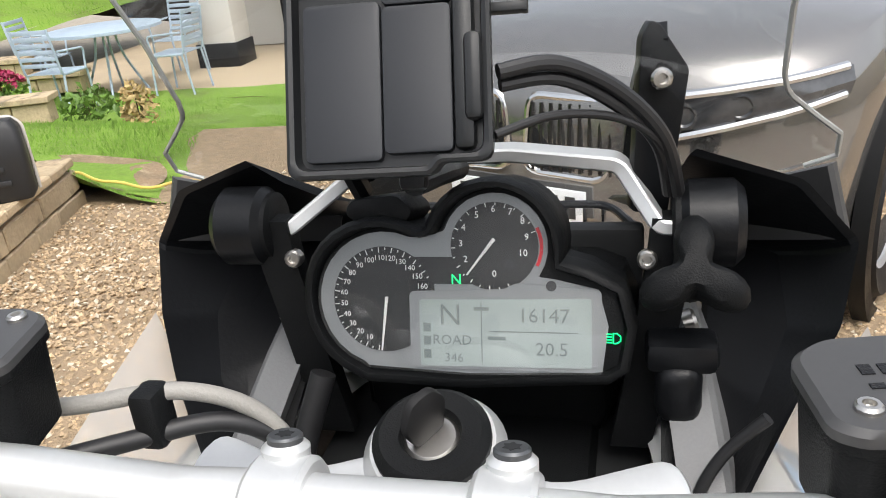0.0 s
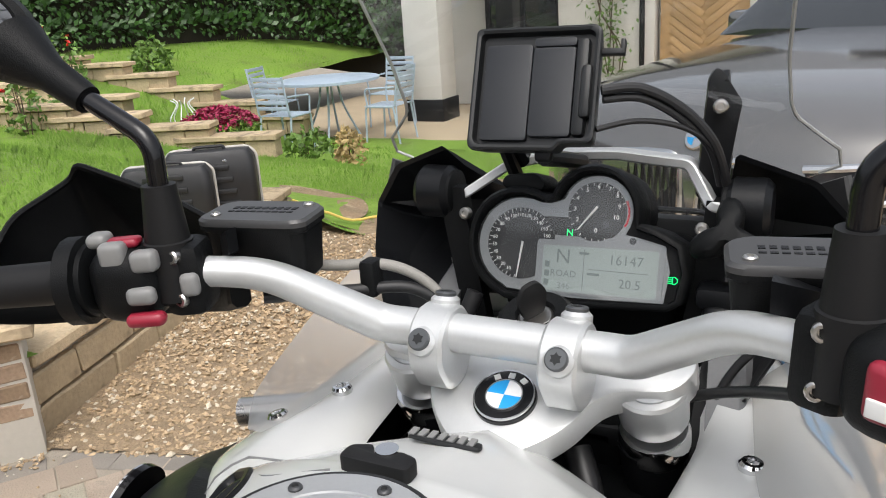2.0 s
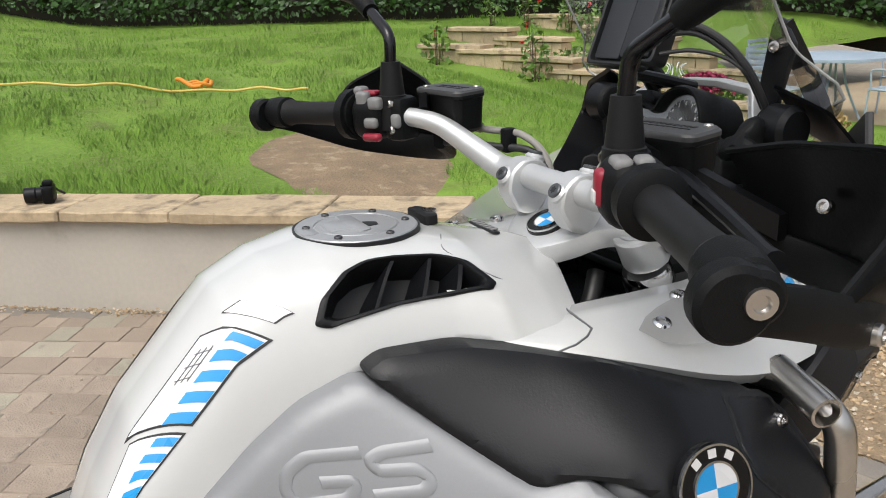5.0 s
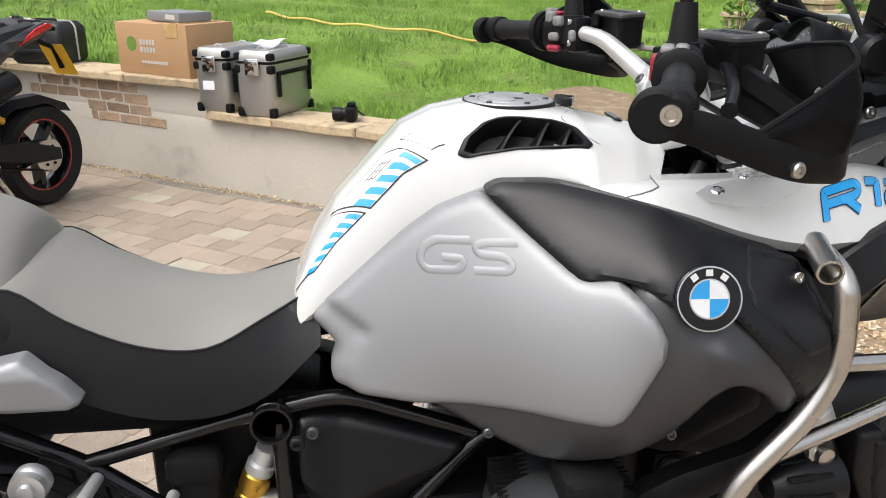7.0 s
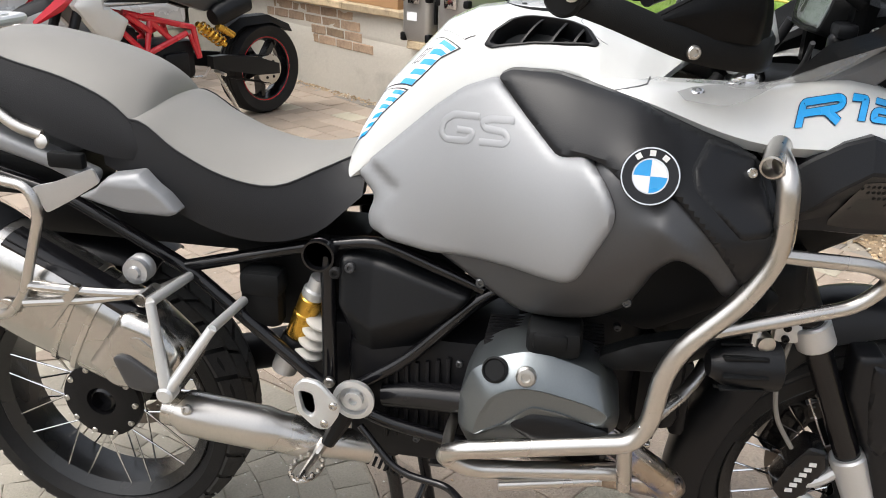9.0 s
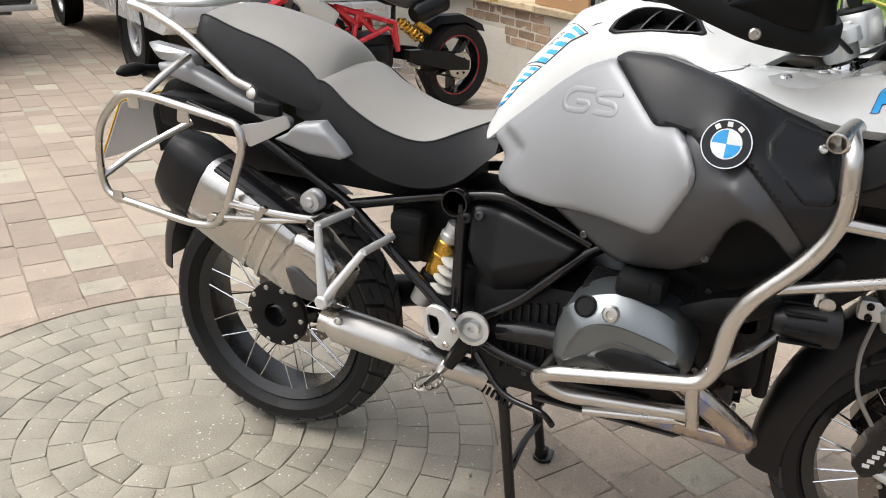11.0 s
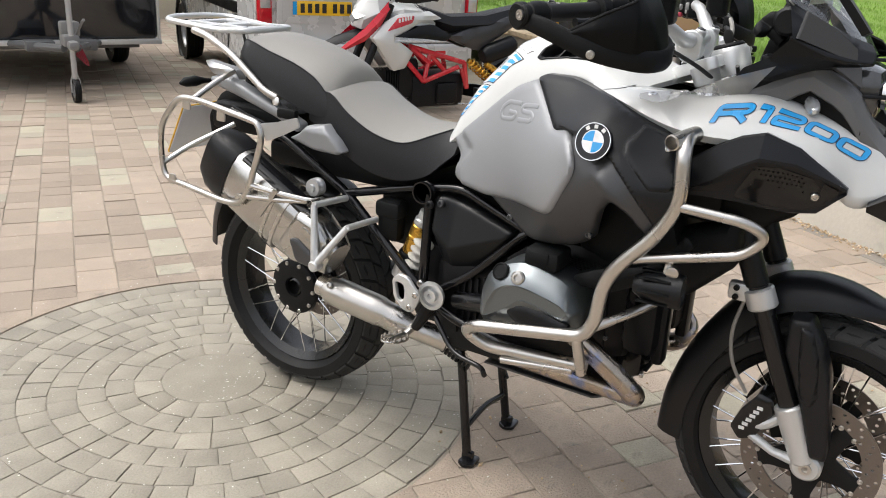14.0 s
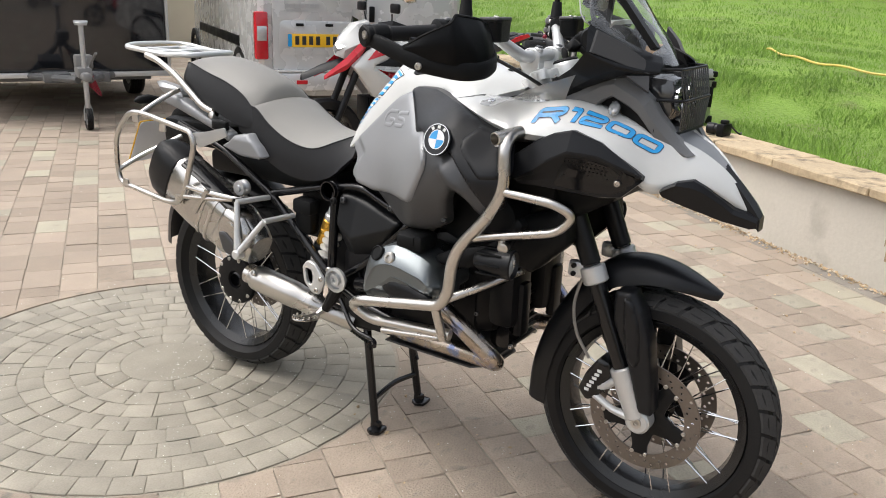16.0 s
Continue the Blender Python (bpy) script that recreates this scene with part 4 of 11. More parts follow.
part("wheel_flange", bm, M_ENGINE_DARK, RW, "black wheel flange with a ring of bolts")
for i in range(10):
    t = 2 * math.pi * i / 10
    bolt((0.062, -0.018 + 0.082 * math.cos(t), 0.345 + 0.082 * math.sin(t)), (1, 0, 0), 0.007, M_STEEL, RW)
bm = bmesh.new()
lathe(bm, [(0.0, 0.0), (0.03, 0.0), (0.031, 0.05), (0.024, 0.055), (0.022, 0.02), (0, 0.02)], 28, Matrix.Translation((0.005, -0.018, 0.345)) @ pose(0, 0, 0, 0, 90, 0))
part("axle_sleeve", bm, M_BLACK_GLOSS, RW)

# ---------------------------------------------------------------- front fork, brakes, mudguard
FORK_T, FORK_B = Vector((0.105, 1.209, 1.19)), Vector((0.105, 1.581, 0.338))


def on_fork(z, s=1):
    t = (z - FORK_T.z) / (FORK_B.z - FORK_T.z)
    p = FORK_T.lerp(FORK_B, t)
    return Vector((p.x * s, p.y, p.z))


for s in (1, -1):
    bm = bmesh.new()
    cyl(bm, on_fork(1.15, s), on_fork(0.74, s), 0.027, 24, 0.003)
    leg = part("fork_leg", bm, M_BLACK_SATIN, BIKE, "black fork leg")
    bm = bmesh.new()
    cyl(bm, on_fork(0.76, s), on_fork(0.45, s), 0.0235, 24, 0.003)
    part("stanchion", bm, M_BLACK_GLOSS, leg)
    bm = bmesh.new()
    cyl(bm, on_fork(0.735, s), on_fork(0.690, s), 0.034, 24, 0.004)
    part("clamp", bm, M_ALU, leg, "silver fork clamp")
    box_m = Matrix.Translation(on_fork(0.715, s) + Vector((0.004 * s, -0.045, 0.004)))
    bm = bmesh.new()
    box(bm, 0, 0, 0, 0.030, 0.05, 0.045, 0.010, box_m)
    lug = part("clamp_lug", bm, M_ALU, leg)
    for dz in (-0.011, 0.011):
        bolt(on_fork(0.715, s) + Vector((0.022 * s, -0.05, 0.004 + dz)), (s, 0, 0), 0.007, M_ENGINE_DARK, leg)
    # cast foot with its brake mounts
    bm = bmesh.new()
    cyl(bm, on_fork(0.475, s), on_fork(0.345, s), 0.034, 20, 0.004, 0.030)
    cyl(bm, Vector((0.075 * s, AXLE_Y, AXLE_Z)), Vector((0.125 * s, AXLE_Y, AXLE_Z)), 0.034, 24, 0.006)
    tube(bm, bend([on_fork(0.44, s) + Vector((0, -0.02, 0)), (0.105 * s, 1.485, 0.408), (0.100 * s, 1.448, 0.392)], 0.02), 0.012, 10)
    tube(bm, [(0.112 * s, 1.578, 0.340), (0.108 * s, 1.508, 0.346), (0.102 * s, 1.452, 0.370)], [0.014, 0.010, 0.011], 10)
    part("fork_foot", bm, M_ALU, leg, "silver cast fork foot")
    bm = bmesh.new()
    lathe(bm, [(0.014, 0), (0.014, 0.006), (0.007, 0.006), (0.006, 0.001), (0, 0.001)], 20, axis((0.124 * s, AXLE_Y, AXLE_Z), (s, 0, 0)))
    part("axle", bm, M_STEEL, leg)
    # four-piston caliper
    bm = panel_mesh([(1.405, 0.378), (1.430, 0.350), (1.462, 0.366), (1.496, 0.440), (1.488, 0.474), (1.456, 0.482), (1.424, 0.432)], flat(0.114), lip=0.006, roll=0.010, thick=0.055, cell=0.010, sign=s, round_by=0.008)
    cal_o = part("brake_caliper", bm, M_BLACK_GLOSS, leg, "black four-piston brake caliper")
    bm = bmesh.new()
    for k in range(6):
        box(bm, 0.1148 * s, 1.432 + 0.0065 * k, 0.385 + 0.0125 * k, 0.002, 0.013, 0.008, 0, pose(0, 0, 0, 0, 0, 0))
    part("caliper_marking", bm, M_INK_WHITE, leg, "row of white bars")
    bm = bmesh.new()
    tube(bm, spline([(0.10 * s, 1.385, 0.70), (0.112 * s, 1.372, 0.62), (0.110 * s, 1.385, 0.54), (0.10 * s, 1.425, 0.47)], 6), 0.0045, 8)
    part("brake_hose", bm, M_BRAID, leg)
    # plastic guard in front of the leg
    gy = [(1.488, 0.690), (1.533, 0.695), (1.563, 0.649), (1.594, 0.567), (1.618, 0.424), (1.622, 0.368), (1.586, 0.368), (1.547, 0.486), (1.492, 0.608)]
    part("fork_guard", panel_mesh(gy, flat(0.134), lip=0.010, roll=0.010, thick=0.050, cell=0.008, sign=s, round_by=0.008), M_FAIRING, leg, "ribbed black fork guard", 60)
    # raised spear on the guard
    part("guard_rib", panel_mesh([(1.515, 0.682), (1.542, 0.672), (1.566, 0.610), (1.578, 0.520), (1.566, 0.490), (1.540, 0.515), (1.522, 0.600)], flat(0.141), lip=0.008, roll=0.008, thick=0.02, cell=0.008, sign=s, round_by=0.008), M_FAIRING, leg, "raised spear on the guard", 40)


def mudguard(stations, half, drop, name, label, thick=0.004):
    """A guard arched over a wheel: stations are (y, z) on its crown."""
    bm = bmesh.new()
    p = spline([(0, a, b) for a, b in stations], 4)
    rings = []
    for i, c in enumerate(p):
        d = (p[min(i + 1, len(p) - 1)] - p[max(i - 1, 0)]).normalized()
        n = Vector((0, -d.z, d.y))
        if n.dot(c - Vector((0, AXLE_Y if stations[0][0] > 0.8 else 0.005, 0.33))) < 0:
            n = -n
        u = i / (len(p) - 1)
        h = half * (0.72 + 0.28 * math.sin(math.pi * min(max(u, 0.02), 0.98))) if name == "front_mudguard" else half
        h *= 1 - (0.80 if name == "front_mudguard" else 0.35) * max(0, (u - 0.78) / 0.22) ** 2
        out, inn = [], []
        for k in range(13):
            a = -1 + k / 6
            q = Vector((h * math.sin(a * 1.35) / math.sin(1.35), 0, 0)) + n * (-drop * (1 - 0.75 * max(0, (u - 0.62) / 0.38)) * (abs(a) ** 2.6))
            out.append(c + q)
            inn.append(c + q * 0.97 - n * thick)
        rings.append(out + inn[::-1])
    skin(bm, rings)
    return part(name, bm, M_FAIRING, BIKE, label)


mudguard([(1.211, 0.267), (1.220, 0.385), (1.261, 0.517), (1.336, 0.648), (1.422, 0.734), (1.502, 0.761), (1.582, 0.757), (1.657, 0.733), (1.728, 0.702)], 0.078, 0.070, "front_mudguard", "long black front mudguard")
mudguard([(-0.395, 0.435), (-0.375, 0.56), (-0.30, 0.68), (-0.17, 0.74), (0.0, 0.75), (0.16, 0.70)], 0.095, 0.06, "rear_mudguard", "black rear mudguard flap")

# ---------------------------------------------------------------- frame, engine, exhaust
def bike_tube(name, pts, r, material, label="", parent=None, rad=0.04, seg=12):
    bm = bmesh.new()
    tube(bm, bend(pts, rad, 5), r, seg)
    return part(name, bm, material, parent or BIKE, label)


for s in (1, -1):
    bike_tube("subframe_rail", [(0.125 * s, -0.20, 0.915), (0.135 * s, 0.03, 0.862), (0.135 * s, 0.26, 0.738), (0.165 * s, 0.548, 0.52)], 0.0135, M_BLACK_GLOSS, "black tubular frame rail")
    bike_tube("seat_rail", [(0.135 * s, 0.25, 0.735), (0.13 * s, 0.50, 0.800), (0.125 * s, 0.64, 0.822), (0.145 * s, 0.84, 0.755)], 0.0125, M_BLACK_GLOSS)
    bike_tube("frame_post", [(0.135 * s, 0.545, 0.80), (0.165 * s, 0.552, 0.53)], 0.0145, M_BLACK_GLOSS)
    bike_tube("frame_strut", [(0.165 * s, 0.575, 0.515), (0.16 * s, 0.70, 0.60), (0.15 * s, 0.84, 0.745), (0.13 * s, 0.95, 0.80)], 0.0125, M_BLACK_GLOSS)
    bike_tube("frame_lower", [(0.165 * s, 0.575, 0.50), (0.17 * s, 0.66, 0.465), (0.17 * s, 0.83, 0.435), (0.15 * s, 1.0, 0.43)], 0.0135, M_BLACK_GLOSS)
bm = bmesh.new()
cyl(bm, (0.125, 0.535, 0.797), (0.150, 0.535, 0.797), 0.030, 28, 0.003)
lathe(bm, [(0.030, 0.0), (0.031, 0.014), (0.027, 0.014), (0.024, -0.03), (0, -0.03)], 28, axis((0.15, 0.535, 0.797), (1, 0, 0)))
part("frame_socket", bm, M_BLACK_GLOSS, BIKE)
bolt((0.18, 0.555, 0.545), (1, 0, 0), 0.011, M_STEEL)

# side cover and its neighbours
def crease(y, z):
    """A raised fold across the cover, its upper face leaning in."""
    zc = float(np.interp(y, [0.575, 0.632, 0.724, 0.82], [0.705, 0.662, 0.698, 0.735]))
    return 0.172 - (0.30 * (z - zc) if z > zc else 0.45 * (zc - z))


panel("side_panel", [(0.568, 0.790), (0.594, 0.796), (0.694, 0.778), (0.823, 0.748), (0.788, 0.703), (0.696, 0.589), (0.643, 0.555), (0.596, 0.594), (0.572, 0.700)], M_BLACK_SATIN, "black side cover with a pressed crease", xf=crease, lip=0.010, roll=0.012, thick=0.05, cell=0.005, smooth=50)
bolt((0.158, 0.594, 0.778), (1, 0, 0.2), 0.010, M_DARK_GREY)
bolt((0.178, 0.572, 0.775), (1, 0, 0), 0.011, M_RUBBER_SOFT)
bm = bmesh.new()
box(bm, 0.128, 0.415, 0.690, 0.05, 0.075, 0.125, 0.018)
box(bm, 0.130, 0.415, 0.722, 0.056, 0.082, 0.050, 0.012)
part("reservoir", bm, M_BLACK_GRAIN, BIKE, "black fluid reservoir box")
bm = bmesh.new()
SHOCK = axis((0.112, 0.470, 0.600), (0.0, 0.047, 0.12))
lathe(bm, [(0.020, 0), (0.024, 0.004), (0.024, 0.050), (0.0255, 0.052), (0.0255, 0.058), (0.024, 0.060), (0.024, 0.092), (0.020, 0.096)], 32, SHOCK)
shock = part("rear_shock", bm, M_GOLD, BIKE, "gold-bodied rear shock absorber")
for name, prof, ma in (("shock_neck", [(0.021, 0.094), (0.023, 0.098), (0.023, 0.112), (0.018, 0.116), (0.018, 0.140)], M_ALU), ("preload_ring", [(0.022, -0.022), (0.029, -0.020), (0.029, -0.004), (0.026, 0.001), (0.021, 0.002)], M_BLACK_SATIN), ("shock_foot", [(0.026, -0.085), (0.026, -0.030), (0.022, -0.022)], M_ALU_DULL)):
    bm = bmesh.new()
    lathe(bm, prof, 28, SHOCK)
    part(name, bm, ma, shock)
for k in range(4):
    bm = bmesh.new()
    lathe(bm, [(0.022, 0), (0.030, 0.004), (0.030, 0.008), (0.022, 0.012)], 24, SHOCK @ Matrix.Translation((-0.012, -0.035, -0.02 + 0.024 * k)))
    part("spring_coil", bm, M_PALE_TRIM, shock)
bm = bmesh.new()
box(bm, 0, 0.47, 0.70, 0.15, 0.28, 0.22, 0.03)
part("battery_box", bm, M_BLACK_GRAIN, BIKE)
bm = bmesh.new()
box(bm, 0, 0.22, 0.80, 0.20, 0.60, 0.08, 0.02)
box(bm, 0, -0.16, 0.88, 0.20, 0.34, 0.09, 0.02)
part("tail_tray", bm, M_BLACK_GRAIN, BIKE, "black underseat tray")

# engine: crankcase, gearbox, opposed cylinders
bm = bmesh.new()
box(bm, 0, 0.83, 0.50, 0.30, 0.52, 0.30, 0.05)
crank = part("engine_block", bm, M_ENGINE_DARK, BIKE, "black engine casing")
bm = bmesh.new()
box(bm, 0, 1.02, 0.60, 0.26, 0.24, 0.30, 0.05)
part("timing_case", bm, M_ENGINE_DARK, crank)
bm = bmesh.new()
box(bm, 0, 0.60, 0.52, 0.24, 0.26, 0.26, 0.05)
part("gearbox", bm, M_ENGINE_DARK, crank)
bm = bmesh.new()
box(bm, 0, 1.13, 0.50, 0.17, 0.08, 0.20, 0.03)
front = part("front_cover", bm, M_BLACK_GLOSS, crank, "glossy black front engine cover")
for k in range(6):
    bm = bmesh.new()
    box(bm, 0, 1.172, 0.43 + 0.027 * k, 0.13, 0.012, 0.008, 0.002)
    part("cover_rib", bm, M_BLACK_SATIN, crank)
for x, z in ((0.075, 0.42), (0.075, 0.58), (-0.075, 0.42), (-0.075, 0.58)):
    bolt((x, 1.168, z), (0, 1, 0), 0.008, M_STEEL, crank)
for x, y, z in ((0.132, 1.08, 0.70), (0.132, 1.08, 0.52), (0.132, 0.96, 0.49), (0.152, 0.80, 0.60), (0.152, 0.72, 0.42)):
    bolt((x, y, z), (1, 0, 0), 0.007, M_BOLT, crank)
for k in range(7):
    bm = bmesh.new()
    box(bm, 0.152, 0.66 + 0.02 * k, 0.50 + 0.005 * k, 0.012, 0.008, 0.16, 0.002)
    part("case_rib", bm, M_ENGINE_DARK, crank)
panel("radiator_shroud", [(1.10, 0.80), (1.26, 0.86), (1.36, 0.90), (1.37, 0.80), (1.27, 0.70), (1.14, 0.72)], M_BLACK_GRAIN, "black radiator shroud", xf=flat(0.20), lip=0.02, thick=0.06)
bm = bmesh.new()
box(bm, 0, 1.05, 0.86, 0.30, 0.40, 0.24, 0.05)
box(bm, 0, 0.85, 0.92, 0.22, 0.40, 0.30, 0.05)
box(bm, 0, 1.22, 0.98, 0.34, 0.20, 0.22, 0.04)
part("inner_tank", bm, M_BLACK_GRAIN, BIKE, "black inner tank and airbox")
for s in (1, -1):
    bm = bmesh.new()
    prof = [(0.823, 0.594), (0.826, 0.654), (0.843, 0.701), (0.886, 0.731), (0.928, 0.745), (0.965, 0.743), (1.026, 0.726), (1.055, 0.711), (1.085, 0.654), (1.086, 0.623), (1.063, 0.596), (0.977, 0.572), (0.843, 0.556)]
    crest = [(0.853, 0.60), (0.862, 0.640), (0.880, 0.676), (0.905, 0.694), (0.937, 0.700), (0.965, 0.698), (1.020, 0.686), (1.045, 0.680), (1.066, 0.665), (1.050, 0.645), (0.990, 0.662), (0.945, 0.668), (0.905, 0.632)]
    rim, crs = (bend([(0, a, b) for a, b in q], 0.012, 3, True) for q in (prof, crest))
    c = Vector((0, 0.955, 0.645))
    rings = []
    for x, k in ((0.15, 0.80), (0.235, 0.84), (0.238, 0.99), (0.245, 1.0), (0.318, 1.0), (0.330, 0.985)):
        rings.append([Vector((x * s, c.y + (q.y - c.y) * k, c.z + (q.z - c.z) * k)) for q in rim])
    for x, t in ((0.352, 0.45), (0.366, 0.85), (0.369, 1.0)):
        rings.append([Vector((x * s, a.y + (b.y - a.y) * t, a.z + (b.z - a.z) * t)) for a, b in zip(rim, crs)])
    rings.append([Vector((0.366 * s, q.y * 0.9 + 0.0955, q.z * 0.9 + 0.0665)) for q in crs])
    skin(bm, rings)
    cov = part("cylinder_head_cover", bm, M_ENGINE, BIKE, "grey metallic cylinder head cover", 22)
    fan = [(0.909, 0.628), (0.943, 0.657), (0.998, 0.652), (1.072, 0.634), (1.062, 0.614), (1.0, 0.602), (0.953, 0.600)]
    part("head_trim", panel_mesh(fan, lambda y, z: 0.373 - 0.05 * (z - 0.60), lip=0.006, roll=0.012, thick=0.03, sign=s, cell=0.012), M_BLACK_SATIN, cov, "black inset trim", 30)
    bolt((0.358 * s, 0.934, 0.715), (s, 0, 0.3), 0.0165, M_STEEL, cov)
    bm = bmesh.new()
    lathe(bm, [(0.021, -0.01), (0.021, 0.004), (0.018, 0.006), (0.016, 0.003), (0, 0.003)], 24, axis((0.350 * s, 0.884, 0.716), (s, -0.25, 0.55)))
    part("oil_filler_cap", bm, M_BLACK_GRAIN, cov, "black oil filler cap")
    for k in range(9):
        bm = bmesh.new()
        box(bm, (0.165 + 0.012 * k) * s, 0.955, 0.645, 0.004, 0.20, 0.15, 0.001)
        part("cooling_fin", bm, M_ENGINE_DARK, cov)
    bm = bmesh.new()
    box(bm, 0.290 * s, 0.972, 0.758, 0.085, 0.088, 0.050, 0.014)
    box(bm, 0.312 * s, 0.966, 0.764, 0.050, 0.056, 0.030, 0.008)
    part("coil_cover", bm, M_BLACK_GRAIN, cov, "black coil cover")
    # inlet pipe and clip
    bike_tube("inlet_pipe", [(0.15 * s, 0.66, 0.515), (0.17 * s, 0.75, 0.535), (0.21 * s, 0.86, 0.56)], 0.028, M_BLACK_GLOSS, "gloss black swinging arm tube")
    # header down-pipe, heat stained
    bike_tube("header_pipe", [(0.27 * s, 1.03, 0.585), (0.262 * s, 1.12, 0.525), (0.235 * s, 1.205, 0.445), (0.185 * s, 1.185, 0.415), (0.155 * s, 1.03, 0.402), (0.13 * s, 0.85, 0.390), (0.09 * s, 0.70, 0.37)], 0.026, M_BLUED, "heat-blued steel exhaust header", rad=0.07, seg=16)
# bash plate
bm = bmesh.new()
slab(bm, [(-0.12, 0.74), (0.12, 0.74), (0.12, 1.06), (0.07, 1.11), (-0.07, 1.11), (-0.12, 1.06)], 0.006, Matrix.Translation((0, 0, 0.335)), 0.002)
for k in range(5):
    box(bm, 0, 0.79 + 0.075 * k, 0.345, 0.20, 0.015, 0.012, 0.003)
part("bash_plate", bm, M_DARK_GREY, BIKE, "alloy sump guard")
# swingarm, shaft drive on the left, footrest hangers
bike_tube("swingarm", [(-0.105, 0.60, 0.52), (-0.115, 0.30, 0.42), (-0.105, 0.03, 0.345)], 0.045, M_ENGINE_DARK, "black shaft-drive swingarm")
bm = bmesh.new()
lathe(bm, [(0.03, 0), (0.075, 0.005), (0.085, 0.05), (0.06, 0.09), (0, 0.095)], 32, axis((-0.075, 0.01, 0.338), (-1, 0, 0)))
part("final_drive", bm, M_ENGINE_DARK, BIKE)
for s in (1, -1):
    outer = [(0.528, 0.591), (0.558, 0.586), (0.596, 0.542), (0.593, 0.520), (0.573, 0.486), (0.549, 0.485), (0.514, 0.519), (0.507, 0.569)]
    hole = [(0.518, 0.566), (0.545, 0.560), (0.549, 0.526), (0.540, 0.511), (0.526, 0.522)]
    hc = Vector((0.535, 0.540))
    def by_angle(pts, n=32):
        loop = [q.to_2d() for q in bend([(a, b, 0) for a, b in pts], 0.008, 4, True)]
        out = []
        for k in range(n):
            d = Vector((math.cos(2 * math.pi * k / n), math.sin(2 * math.pi * k / n)))
            hits = []
            for a, b in zip(loop, loop[1:] + loop[:1]):
                e = b - a
                den = d.x * e.y - d.y * e.x
                if abs(den) > 1e-9:
                    w = a - hc
                    t, q = (w.x * e.y - w.y * e.x) / den, (w.x * d.y - w.y * d.x) / den
                    if t > 0 and -0.001 <= q <= 1.001:
                        hits.append(t)
            out.append(hc + d * max(hits))
        return out
    ro, rh = by_angle(outer), by_angle(hole)
    bm = bmesh.new()
    skin(bm, [[Vector((x * s, q.x, q.y)) for q in r] for r, x in ((ro, 0.241), (ro, 0.248), ([a.lerp(b, 0.12) for a, b in zip(ro, rh)], 0.251), ([a.lerp(b, 0.88) for a, b in zip(ro, rh)], 0.251), (rh, 0.248), (rh, 0.241))])
    hp = part("heel_plate", bm, M_ALU, BIKE, "pierced silver heel plate", 35)
    bolt((0.251 * s, 0.584, 0.541), (s, 0, 0), 0.008, M_STEEL, hp)
    bolt((0.251 * s, 0.566, 0.501), (s, 0, 0), 0.008, M_STEEL, hp)
    bm = bmesh.new()
    lathe(bm, [(0.038, 0), (0.040, 0.006), (0.040, 0.012), (0.030, 0.014), (0.028, 0.004), (0.018, 0.004), (0.018, 0.016), (0.008, 0.016), (0.007, 0.008), (0, 0.008)], 32, axis((0.205 * s, 0.612, 0.535), (s, 0, 0)))
    part("pivot_cover", bm, M_ALU, BIKE, "round silver pivot cover")
    bm = bmesh.new()
    loop = [Vector((s * (0.262 + 0.050 * math.cos(a)), 0.532 + 0.027 * math.sin(a), 0.402 + 0.010 * math.cos(a))) for a in [2 * math.pi * k / 28 for k in range(28)]]
    tube(bm, loop, 0.0042, 8, closed=True)
    tube(bm, [(0.19 * s, 0.545, 0.415), (0.22 * s, 0.535, 0.400), (0.305 * s, 0.532, 0.410)], [0.013, 0.008, 0.006], 8)
    for k in range(0, 28, 2):
        q = loop[k]
        box(bm, q.x, q.y, q.z + 0.006, 0.006, 0.006, 0.010, 0.001)
    part("footrest", bm, M_STEEL, BIKE, "serrated steel footrest")
    bm = bmesh.new()
    tube(bm, [(0.16 * s, 0.60, 0.52), (0.185 * s, 0.575, 0.46), (0.195 * s, 0.552, 0.415)], [0.024, 0.020, 0.014], 10)
    part("footrest_bracket", bm, M_BLACK_SATIN, BIKE, "black footrest bracket")
# rear brake pedal
bike_tube("brake_pedal", [(0.20, 0.62, 0.47), (0.235, 0.70, 0.40), (0.25, 0.80, 0.395), (0.29, 0.83, 0.40)], 0.007, M_BLACK_GLOSS)

# silencer
CAN_A, CAN_B = Vector((0.232, -0.150, 0.798)), Vector((0.232, 0.292, 0.572))
cdir = (CAN_B - CAN_A).normalized()
cup = Vector((0, -cdir.z, cdir.y))


def can_ring(t, w, h, n=28, lift=0.0):
    c = CAN_A.lerp(CAN_B, t)
    out = []
    for k in range(n):
        a = 2 * math.pi * k / n
        ca, sa = math.cos(a), math.sin(a)
        e = 0.62
        out.append(c + Vector((math.copysign(abs(ca) ** e, ca) * w * 1.06, 0, 0)) + cup * (math.copysign(abs(sa) ** e, sa) * h * 1.12 + lift))
    return out


bm = bmesh.new()
skin(bm, [can_ring(0.16, 0.058, 0.078), can_ring(0.18, 0.064, 0.085), can_ring(0.45, 0.066, 0.088), can_ring(0.8, 0.062, 0.078, lift=0.004), can_ring(0.96, 0.050, 0.058, lift=0.006), can_ring(1.02, 0.042, 0.046, lift=0.004)])
can = part("silencer", bm, M_CAN, BIKE, "large silver exhaust silencer")
bm = bmesh.new()
skin(bm, [can_ring(-0.045, 0.042, 0.060, lift=0.006), can_ring(-0.035, 0.050, 0.072, lift=0.004), can_ring(0.05, 0.064, 0.088), can_ring(0.13, 0.067, 0.089), can_ring(0.20, 0.066, 0.087)])
